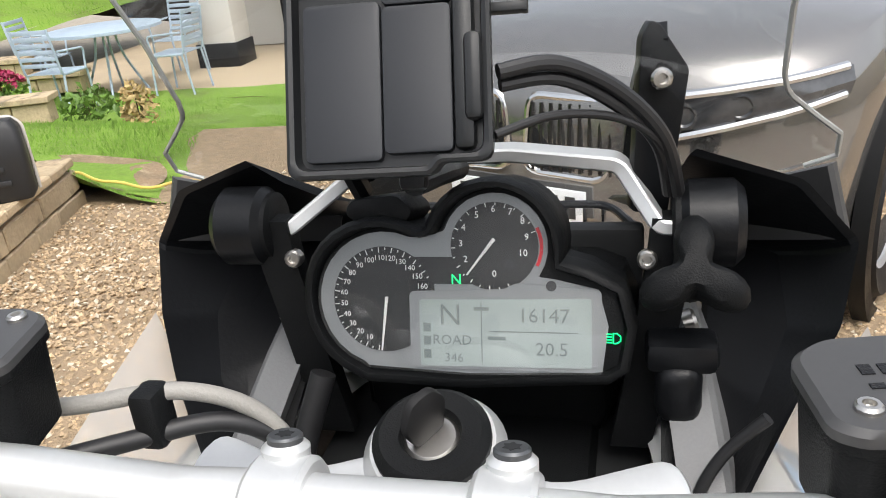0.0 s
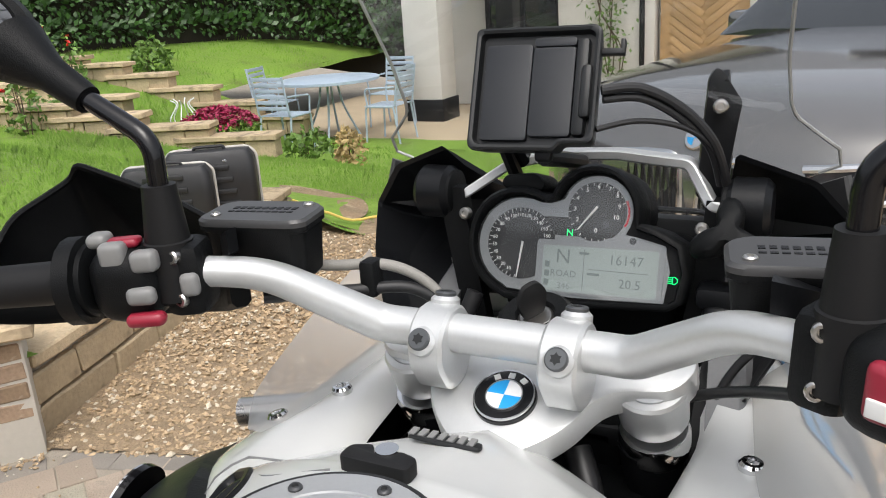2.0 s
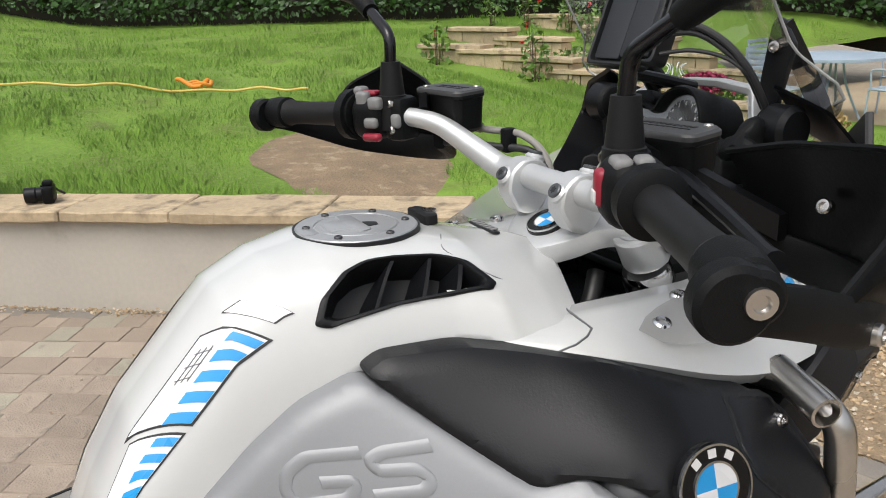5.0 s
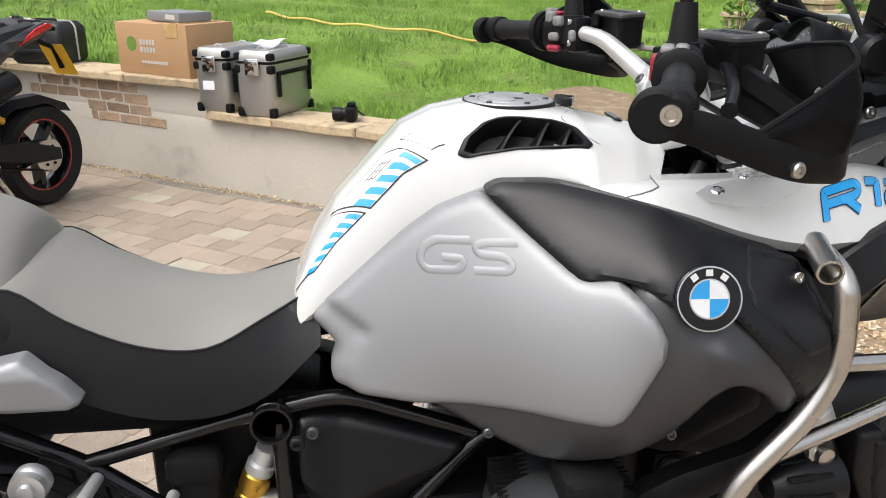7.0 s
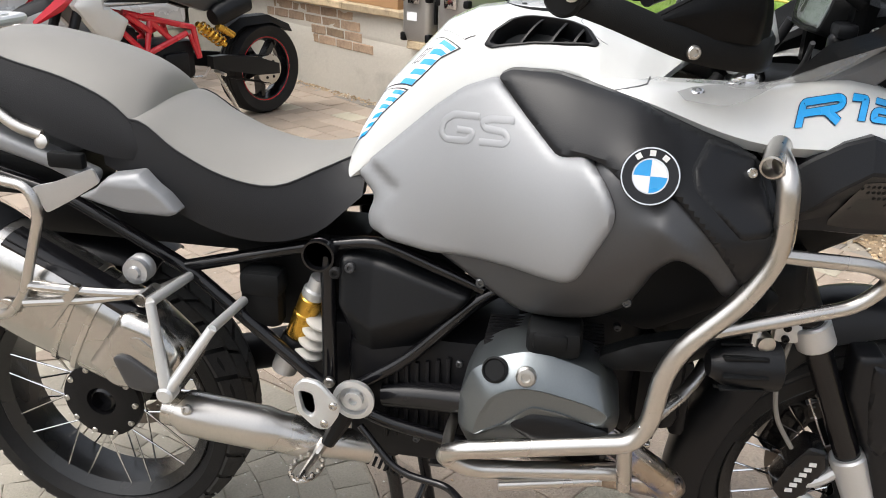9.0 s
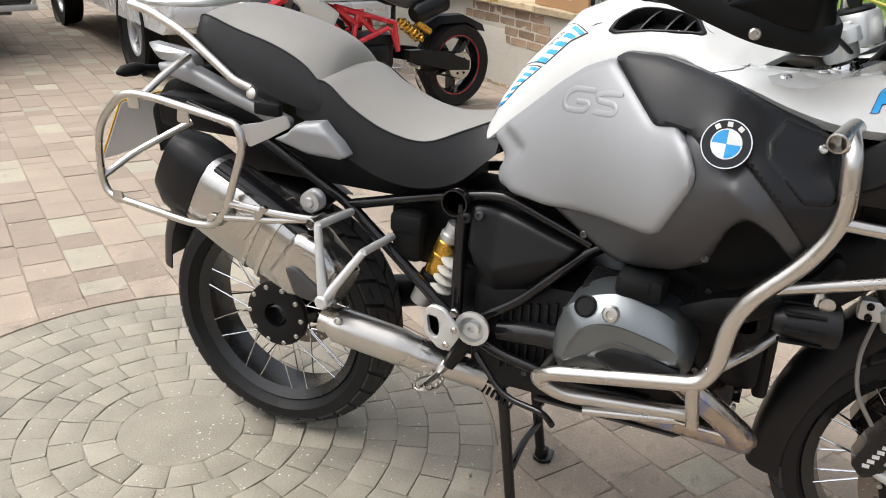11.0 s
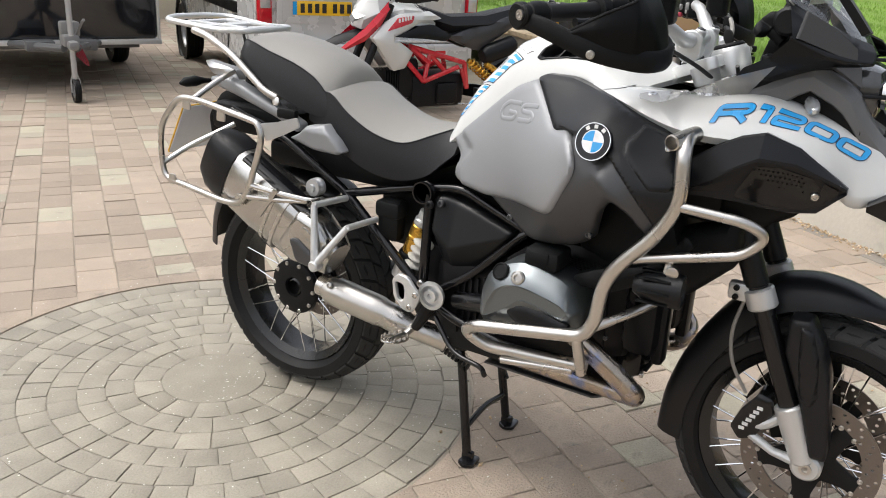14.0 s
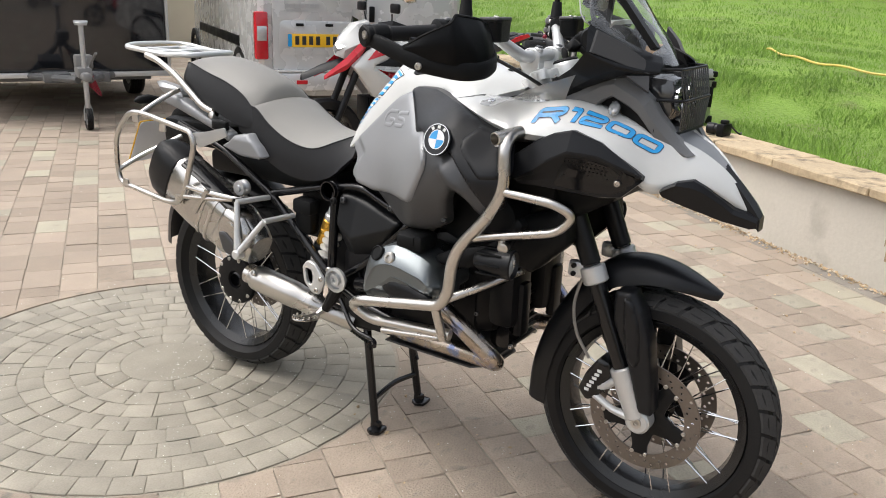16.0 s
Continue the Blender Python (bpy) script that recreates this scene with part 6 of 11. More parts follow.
def in_loop(y, u, loop):
    """Whether (y, u) lies within the closed loop."""
    odd = False
    for a, b in zip(loop, loop[1:] + loop[:1]):
        if (a.y > u) != (b.y > u) and y < a.x + (b.x - a.x) * (u - a.y) / (b.y - a.y):
            odd = not odd
    return odd


def cover_pt(y, u):
    """The cover with its front pulled forward along the middle."""
    k = smoothstep(1.0, 1.085, y)
    return tank_point(y, u) + Vector((0, 0.078 * k * (1 - u) ** 1.2, -0.012 * k * (1 - u)))


bm = bmesh.new()
NU, NY = 44, 108
rows = []
for j in range(NY + 1):
    y = TANK[0][0] + (TANK[-1][0] - TANK[0][0]) * j / NY
    half = [cover_pt(y, k / NU) for k in range(NU + 1)]
    rows.append([bm.verts.new((-v.x, v.y, v.z)) for v in half[:0:-1]] + [bm.verts.new(v) for v in half])
for j in range(NY):
    y = TANK[0][0] + (TANK[-1][0] - TANK[0][0]) * (j + 0.5) / NY
    for k in range(2 * NU):
        if not in_loop(y, abs(k + 0.5 - NU) / NU, wider):
            bm.faces.new((rows[j][k], rows[j][k + 1], rows[j + 1][k + 1], rows[j + 1][k]))
for edge in (rows[0], rows[-1], [r[0] for r in rows], [r[-1] for r in rows]):
    low = [bm.verts.new((v.co.x * 0.93, v.co.y, v.co.z - 0.012)) for v in edge]
    for k in range(len(edge) - 1):
        bm.faces.new((edge[k], edge[k + 1], low[k + 1], low[k]))
tank = part("tank_cover", bm, M_WHITE, BIKE, "glossy white tank cover", 60)
# filler cap: flush ring in a dark groove, flap, screws
CAP = Vector((-0.004, 0.908, 1.2365))
capm = Matrix.Translation(CAP) @ pose(0, 0, 0, -1.0, 0, 0)
bm = bmesh.new()
lathe(bm, [(0.0705, -0.012), (0.0705, 0.0012), (0.068, 0.0012), (0.068, -0.012)], 56, capm, closed=True)
part("cap_groove", bm, M_DIAL, tank)
bm = bmesh.new()
lathe(bm, [(0.068, -0.012), (0.068, 0.0006), (0.0665, 0.0022), (0.0475, 0.0026), (0.0465, 0.0010), (0.0455, 0.0010), (0.0445, 0.0028), (0.0, 0.0032)], 56, capm)
cap = part("filler_cap", bm, M_CAP, tank, "silver fuel filler cap")
bm = bmesh.new()
slab(bm, bend([(-0.040, -0.010, 0), (-0.020, -0.012, 0), (-0.016, -0.036, 0), (0.016, -0.036, 0), (0.020, -0.012, 0), (0.036, -0.008, 0), (0.030, 0.006, 0), (-0.034, 0.006, 0)], 0.004, 3, True), 0.0022, capm @ Matrix.Translation((0, 0, 0.0024)), 0.0010)
slab(bm, bend([(-0.016, -0.066, 0), (0.016, -0.066, 0), (0.016, -0.048, 0), (-0.016, -0.048, 0)], 0.003, 3, True), 0.0016, capm @ Matrix.Translation((0, 0, 0.0016)), 0.0006)
part("cap_flap", bm, M_CAP, cap)
bm = bmesh.new()
slab(bm, bend([(-0.004, 0.008, 0), (0.018, 0.004, 0), (0.016, 0.020, 0), (0.004, 0.022, 0)], 0.003, 3, True), 0.0006, capm @ Matrix.Translation((0, 0, 0.0028)), 0)
part("key_slot", bm, M_DIAL, cap)
for k in range(6):
    a = math.pi / 3 * k + 0.32
    bolt(capm @ Vector((0.0555 * math.cos(a), 0.0555 * math.sin(a), 0.0022)), (0, 0, 1), 0.0046, M_DARK_GREY, cap)
# lock cover in front of the cap
bm = bmesh.new()
slab(bm, bend([(-0.026, -0.010, 0), (0.026, -0.010, 0), (0.026, 0.006, 0), (0.010, 0.010, 0), (0.006, 0.002, 0), (-0.006, 0.002, 0), (-0.010, 0.012, 0), (-0.026, 0.006, 0)], 0.005, 3, True), 0.011, Matrix.Translation((-0.018, 0.998, 1.226)), 0.002)
kc = part("ignition_key_fob", bm, M_RUBBER_SOFT, tank, "small black key head in the tank lock")
bm = bmesh.new()
lathe(bm, [(0.008, 0), (0.008, 0.012), (0, 0.012)], 16, Matrix.Translation((-0.016, 1.005, 1.226)))
part("lock_barrel", bm, M_CHROME, kc)
bm = bmesh.new()
slab(bm, bend([(-0.03, -0.006, 0), (0.0, -0.010, 0), (0.03, -0.006, 0), (0.028, 0.006, 0), (0, 0.010, 0), (-0.028, 0.006, 0)], 0.004, 3, True), 0.003, Matrix.Translation((-0.010, 1.075, 1.204)) @ pose(0, 0, 0, -16, 0, 0), 0.001)
tag = part("security_tag", bm, M_DIAL, tank, "small silver and black security tag")
bm = bmesh.new()
for k in range(7):
    box(bm, -0.036 + 0.008 * k, 1.075, 1.2085, 0.005, 0.010, 0.0015, 0, None)
part("tag_marking", bm, M_GREY_SWITCH, tag)
# seams across the cover's front
for s in (1, -1):
    bm = bmesh.new()
    tube(bm, bend([Vector((s * v.x, v.y, v.z + 0.0006)) for v in (tank_point(0.985, 0.20), tank_point(0.965, 0.42), tank_point(1.00, 0.62), tank_point(1.075, 0.62))], 0.012, 4), 0.0009, 6)
    part("seam", bm, M_GREY_PLASTIC, tank)

# grille louvres in the cover's flanks
def on_tank(y, u, lift, s=1):
    p = tank_point(y, u) + tank_normal(y, u) * lift
    return Vector((p.x * s, p.y, p.z))


for s in (1, -1):
    def band(lo, hi):
        return [on_tank(0.905 + (e.x - 0.905) * lo, 0.645 + (e.y - 0.645) * lo, hi, s) for e in hole]
    bm = bmesh.new()
    skin(bm, list(zip(*[band(q, h) for q, h in ((1.10, -0.004), (1.09, 0.0022), (1.06, 0.0034), (0.98, 0.0030), (0.95, 0.0004), (0.90, -0.022), (0.88, -0.030))])) + [[b[0] for b in [band(q, h) for q, h in ((1.10, -0.004), (1.09, 0.0022), (1.06, 0.0034), (0.98, 0.0030), (0.95, 0.0004), (0.90, -0.022), (0.88, -0.030))]]], closed=False)
    gr = part("tank_grille", bm, M_BLACK_SATIN, tank, "black louvred grille", 40)
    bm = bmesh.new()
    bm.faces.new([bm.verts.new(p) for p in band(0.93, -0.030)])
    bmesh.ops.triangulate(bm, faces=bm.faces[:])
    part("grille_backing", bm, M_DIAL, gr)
    for (ya, ua), (yb, ub) in (((0.905, 0.51), (0.872, 0.79)), ((0.944, 0.51), (0.921, 0.78)), ((0.973, 0.53), (0.956, 0.76))):
        bm = bmesh.new()
        rings = []
        for k in range(6):
            y, u = ya + (yb - ya) * k / 5, ua + (ub - ua) * k / 5
            rings.append([on_tank(y, u, 0.0, s), on_tank(y + 0.004, u, 0.0, s), on_tank(y - 0.010, u, -0.030, s), on_tank(y - 0.014, u, -0.030, s)])
        skin(bm, rings)
        part("louvre", bm, M_BLACK_SATIN, gr)

# blue striped decals down the tank's shoulders; bars run level round the shoulder
def decal(w0, w1, ua, ub, s, bars, taper=0.0):
    def q(t, v, lift=0.0008):
        lo = ua + taper * (1 - t) * (ub - ua)
        u = ub + (lo - ub) * v
        return on_tank(w0 + (w1 - w0) * t - 0.165 * (ub - u), u, lift, s)
    n, m = 14, 6
    d = None
    for lift, inset, mt in ((0.0006, 0.0, M_INK_BLACK), (0.0011, 0.03, M_BADGE_WHITE)):
        bm = bmesh.new()
        g = [[bm.verts.new(q(inset + (1 - 2 * inset) * i / n, inset * 1.4 + (1 - 2.8 * inset) * j / m, lift)) for j in range(m + 1)] for i in range(n + 1)]
        for i in range(n):
            for j in range(m):
                bm.faces.new((g[i][j], g[i + 1][j], g[i + 1][j + 1], g[i][j + 1]))
        if d is None:
            d = part("decal", bm, mt, tank, "decal panel with a black edge and blue bars")
        else:
            part("decal_field", bm, mt, d)
    for k in range(bars):
        a, b = (k + 0.12) / bars, (k + 0.68) / bars
        bm = bmesh.new()
        g = [[bm.verts.new(q(a + (b - a) * i / 3, 0.05 + 0.40 * j / 4, 0.0016)) for j in range(5)] for i in range(4)]
        for i in range(3):
            for j in range(4):
                bm.faces.new((g[i][j], g[i + 1][j], g[i + 1][j + 1], g[i][j + 1]))
        part("blue_bar", bm, M_BLUE, d)
    if bars == 5:
        bm = bmesh.new()
        for k in range(3):
            tube(bm, [q(0.50 + 0.13 * k, 0.56, 0.0012), q(0.50 + 0.13 * k, 0.80, 0.0012)], 0.0007, 5)
            tube(bm, [q(0.46, 0.58 + 0.09 * k, 0.001), q(0.80, 0.58 + 0.09 * k, 0.001)], 0.0007, 5)
        part("decal_lines", bm, M_GREY_PLASTIC, d, "thin grey printed lines")


for s in (1, -1):
    decal(0.607, 0.686, 0.42, 0.715, s, 6, 0.35)
    decal(0.692, 0.776, 0.36, 0.72, s, 5)
    decal(0.781, 0.800, 0.40, 0.66, s, 0, 0.0)

# white side fins running forward into the beak
FIN = [(0.955, 0.130, 1.145, 0.142, 1.146, 0.150, 1.142), (1.02, 0.150, 1.150, 0.180, 1.149, 0.205, 1.140), (1.09, 0.140, 1.150, 0.206, 1.149, 0.254, 1.128), (1.18, 0.150, 1.152, 0.216, 1.150, 0.280, 1.102), (1.26, 0.155, 1.155, 0.214, 1.152, 0.284, 1.088), (1.365, 0.135, 1.170, 0.188, 1.166, 0.262, 1.082), (1.476, 0.130, 1.140, 0.172, 1.133, 0.228, 1.058), (1.55, 0.095, 1.108, 0.136, 1.098, 0.182, 0.985), (1.60, 0.070, 1.084, 0.110, 1.072, 0.150, 0.988), (1.65, 0.050, 1.058, 0.080, 1.042, 0.116, 1.003), (1.70, 0.026, 1.018, 0.048, 1.006, 0.076, 0.972), (1.74, 0.012, 0.972, 0.026, 0.962, 0.040, 0.942), (1.768, 0.005, 0.930, 0.012, 0.926, 0.018, 0.918)]
STS = [spline([(f[0], f[k], f[k + 1]) for f in FIN], 4) for k in (1, 3, 5)]
FIN_Y = [v.x for v in STS[0]]


def fin_pt(y, u, s=1, lift=0.0):
    """A point of the fin's outer face: u runs from its shoulder (0) to its lower edge (1)."""
    (bx, bz), (cx, cz) = ([float(np.interp(y, FIN_Y, [v[k] for v in q])) for k in (1, 2)] for q in STS[1:])
    return Vector((s * (bx + (cx - bx) * u + 0.016 * u * (1 - u) + 0.75 * lift), y, bz + (cz - bz) * u + 0.008 * u * (1 - u) + 0.66 * lift))


ROUND = [(0.07, 0.22), (0.07, 0.78), (0.17, 0.90), (0.83, 0.90), (0.93, 0.78), (0.93, 0.22), (0.83, 0.10), (0.17, 0.10)]
STROKES = ((0.00, 0.235, (([(0.07, 0.0), (0.07, 0.90), (0.84, 0.90), (0.93, 0.80), (0.93, 0.62), (0.84, 0.50), (0.07, 0.50)], False), ([(0.45, 0.50), (0.62, 0.46), (0.93, 0.0)], False))), (0.262, 0.10, (([(0.05, 0.90), (0.75, 0.90), (0.75, 0.0)], False),)), (0.385, 0.190, (([(0.02, 0.90), (0.84, 0.90), (0.93, 0.80), (0.93, 0.62), (0.84, 0.50), (0.16, 0.50), (0.07, 0.40), (0.07, 0.10), (0.98, 0.10)], False),)), (0.600, 0.190, ((ROUND, True),)), (0.810, 0.190, ((ROUND, True),)))


def fin_print(half, lift, material, parent, s, name, label=""):
    """The model marking R1200: slanted broad strokes laid on the fin, the figures at their widths."""
    bm = bmesh.new()
    for x0, wide, strokes in STROKES:
        for path, loop in strokes:
            line = bend([((x0 + a * wide) * 9.6, b, 0) for a, b in path], 0.10, 3, loop)
            n = len(line)
            rows = []
            for i, p in enumerate(line):
                q0, q1 = (line[i - 1], line[(i + 1) % n]) if loop else (line[max(i - 1, 0)], line[min(i + 1, n - 1)])
                d = (q1 - q0).normalized()
                row = []
                for k in (-1, 0, 1):
                    v = p + Vector((-d.y * 1.25, d.x, 0)) * half * k
                    a, b = v.x / 9.6, v.y
                    a = a if s > 0 else 1 - a
                    row.append(bm.verts.new(fin_pt(1.280 + 0.282 * a + 0.010 * b * s, (0.68 - 0.36 * a) * (1 - b) + (0.22 - 0.14 * a) * b, s, lift)))
                rows.append(row)
            for i in range(n if loop else n - 1):
                for k in (0, 1):
                    bm.faces.new((rows[i][k], rows[i][k + 1], rows[(i + 1) % n][k + 1], rows[(i + 1) % n][k]))
    return part(name, bm, material, parent, label)


for s in (1, -1):
    bm = bmesh.new()
    rings = []
    for a in STS[0]:
        pa, pb = Vector((a.y, a.x, a.z)), fin_pt(a.x, 0)
        top = [pa, pa.lerp(pb, 0.5), pa.lerp(pb, 0.85) + Vector((0, 0, 0.001))] + [fin_pt(a.x, u) for u in (0.05, 0.14, 0.28, 0.44, 0.60, 0.76, 0.90, 1.0)]
        ring = top + [v - Vector((0.014, 0, 0.016)) for v in top[::-1]]
        rings.append([Vector((v.x * s, v.y, v.z)) for v in ring])
    skin(bm, rings)
    fin = part("side_fin", bm, M_WHITE, BIKE, "glossy white fairing fin and beak half", 60)
    fin_print(0.175, 0.0012, M_INK_BLUE, fin, s, "lettering_edge")
    fin_print(0.135, 0.0020, M_BLUE, fin, s, "lettering", "blue model lettering with a dark edge")
    # seam where the fin meets the tank cover
    bm = bmesh.new()
    tube(bm, [Vector((s * 0.146, 1.082, 1.151)), fin_pt(1.074, 0.0, s, 0.001), fin_pt(1.062, 0.25, s, 0.0005), fin_pt(1.045, 0.6, s, 0.0003), fin_pt(1.028, 1.0, s, 0.0002)], 0.0013, 6)
    part("seam", bm, M_GREY_PLASTIC, fin)
    bolt((0.226 * s, 1.146, 1.1445), (0.3 * s, 0, 1), 0.0105, M_CHROME, fin)
    bolt((0.190 * s, 1.202, 1.1515), (0.1 * s, 0, 1), 0.0105, M_CHROME, fin)
    # smoked deflector on the fin
    bm = bmesh.new()
    rings = []
    for k in range(9):
        t = k / 8
        base = Vector((0.205 - 0.030 * t, 1.110 + 0.215 * t, 1.1505 + 0.012 * t))
        crest = Vector([float(np.interp(t, (0, 0.3, 0.65, 1), c)) for c in ((0.268, 0.291, 0.272, 0.262), (1.135, 1.190, 1.280, 1.387), (1.133, 1.142, 1.195, 1.235))])
        nip = (0.42, 0.80, 0.95)[k] if k < 3 else 1.0
        row = [base.lerp(crest, 0.5 + (j / 4 - 0.5) * nip) + Vector((0.006 * math.sin(math.pi * j / 4), 0, 0)) for j in range(5)]
        rings.append([Vector((v.x * s, v.y, v.z)) for v in row])
    skin(bm, rings, closed=False)
    defl = part("wind_deflector", bm, M_SMOKED, BIKE, "smoked clear wind deflector")
    defl.visible_shadow = False

# black lower beak, centre plate and wedge, side pods
bm = bmesh.new()
rings = []
for y, w, zt, zm, zb in ((1.587, 0.170, 0.982, 0.975, 0.960), (1.617, 0.152, 1.001, 0.992, 0.946), (1.65, 0.128, 1.007, 0.987, 0.932), (1.67, 0.108, 0.994, 0.976, 0.923), (1.712, 0.070, 0.957, 0.944, 0.903), (1.733, 0.054, 0.938, 0.924, 0.897), (1.770, 0.036, 0.926, 0.912, 0.888), (1.786, 0.026, 0.918, 0.905, 0.891)):
    side = [Vector((w - 0.012, y, zt)), Vector((w, y, zt - 0.003)), Vector((w + 0.006, y, zm)), Vector((w * 0.90, y, zb))]
    rings.append([Vector((-v.x, v.y, v.z)) for v in side] + side[::-1])
skin(bm, rings)
part("lower_beak", bm, M_FAIRING, BIKE, "faceted black lower beak", 18)
bm = bmesh.new()
skin(bm, [[Vector((-w, y, z)), Vector((0, y, z + 0.006)), Vector((w, y, z)), Vector((w, y, z - 0.03)), Vector((-w, y, z - 0.03))] for y, w, z in ((1.50, 0.10, 1.100), (1.56, 0.085, 1.094), (1.637, 0.055, 1.062), (1.692, 0.030, 1.022))])
part("beak_plate", bm, M_SILVER_SATIN, BIKE, "silver plate between the beak halves")
bm = bmesh.new()
skin(bm, [[Vector((-w, y, z)), Vector((0, y, z + 0.010)), Vector((w, y, z)), Vector((w, y, z - 0.03)), Vector((-w, y, z - 0.03))] for y, w, z in ((1.690, 0.022, 1.023), (1.735, 0.026, 0.978), (1.770, 0.027, 0.940), (1.790, 0.022, 0.912))])
part("beak_wedge", bm, M_FAIRING, BIKE, "black wedge at the beak's tip", 20)
POD = [(1.255, 0.285, 1.036, 0.295, 0.976, 0.268, 0.958), (1.31, 0.283, 1.076, 0.300, 1.006, 0.266, 0.960), (1.35, 0.274, 1.097, 0.294, 1.034, 0.255, 0.957), (1.39, 0.262, 1.107, 0.283, 1.056, 0.242, 0.951), (1.455, 0.240, 1.083, 0.256, 1.050, 0.214, 0.944), (1.502, 0.222, 1.048, 0.233, 1.029, 0.200, 0.949), (1.535, 0.206, 1.022, 0.212, 1.013, 0.196, 0.982), (1.549, 0.200, 1.010, 0.203, 1.005, 0.197, 0.996)]


def pod_low(y, k, lift=0.0):
    """A point of the pod's lower face: k from its ridge (0) to its lower edge (1)."""
    ridge, low = (Vector([float(np.interp(y, [q[0] for q in POD], [q[c] for q in POD])) for c in cs]) for cs in ((3, 4), (5, 6)))
    p = ridge.lerp(low, k)
    return Vector((p.x + 0.9 * lift - 0.010 * math.sin(math.pi * min(max(k, 0), 1)), y, p.y - 0.3 * lift))


for s in (1, -1):
    bm = bmesh.new()
    rings = []
    for q in POD:
        y = q[0]
        row = [Vector((q[1] - 0.09, y, q[2] - 0.01)), Vector((q[1] - 0.004, y, q[2])), Vector((q[1] + 0.002, y, q[2] - 0.004)), Vector((q[3], y, q[4] + 0.004)), Vector((q[3], y, q[4] - 0.002)), pod_low(y, 0.3), pod_low(y, 0.65), pod_low(y, 0.97), Vector((q[5] - 0.006, y, q[6])), Vector((q[5] - 0.09, y, q[6] + 0.01))]
        rings.append([Vector((v.x * s, v.y, v.z)) for v in row])
    skin(bm, rings)
    pod = part("intake_pod", bm, M_FAIRING, BIKE, "faceted black air intake pod", 16)
    # raised dark plate stands in for the shade of the recessed intake
    bm = bmesh.new()
    rings = []
    for y, k0, k1 in ((1.352, 0.72, 0.84), (1.385, 0.10, 0.88), (1.43, 0.08, 0.90), (1.48, 0.10, 0.90), (1.515, 0.12, 0.84), (1.532, 0.25, 0.60)):
        row = [pod_low(y, k0 + (k1 - k0) * j / 4, 0.0015) for j in range(5)] + [pod_low(y, k1, -0.004), pod_low(y, k0, -0.004)]
        rings.append([Vector((v.x * s, v.y, v.z)) for v in row])
    skin(bm, rings)
    im = part("intake_shade_plate", bm, M_BLACK_GLOSS, pod, "dark raised plate drawn for the shaded intake recess", 40)
    bm = bmesh.new()
    for i in range(12):
        for j in range(4):
            y, k = 1.375 + 0.0085 * i + 0.004 * (j % 2), 0.18 + 0.10 * j
            if k > 0.10 + 6.0 * (y - 1.362):
                continue
            c = pod_low(y, k, 0.0018)
            lathe(bm, [(0.0032, 0.0), (0.0026, 0.0012), (0.0, 0.0012)], 6, axis((c.x * s, c.y, c.z), (s, 0.3, -0.3)))
    st = part("mesh_stud", bm, M_BLACK_GRAIN, pod)
    st["kind"] = "stuff"
    c = pod_low(1.495, 0.52, 0.004)
    bolt((c.x * s, c.y, c.z), (s, 0.4, -0.2), 0.0085, M_STEEL, pod)
panel("inner_shroud", [(1.28, 1.06), (1.40, 1.08), (1.50, 1.0), (1.46, 0.92), (1.36, 0.86), (1.28, 0.90)], M_BLACK_GRAIN, "black radiator housing", xf=flat(0.15), lip=0.02, thick=0.15)
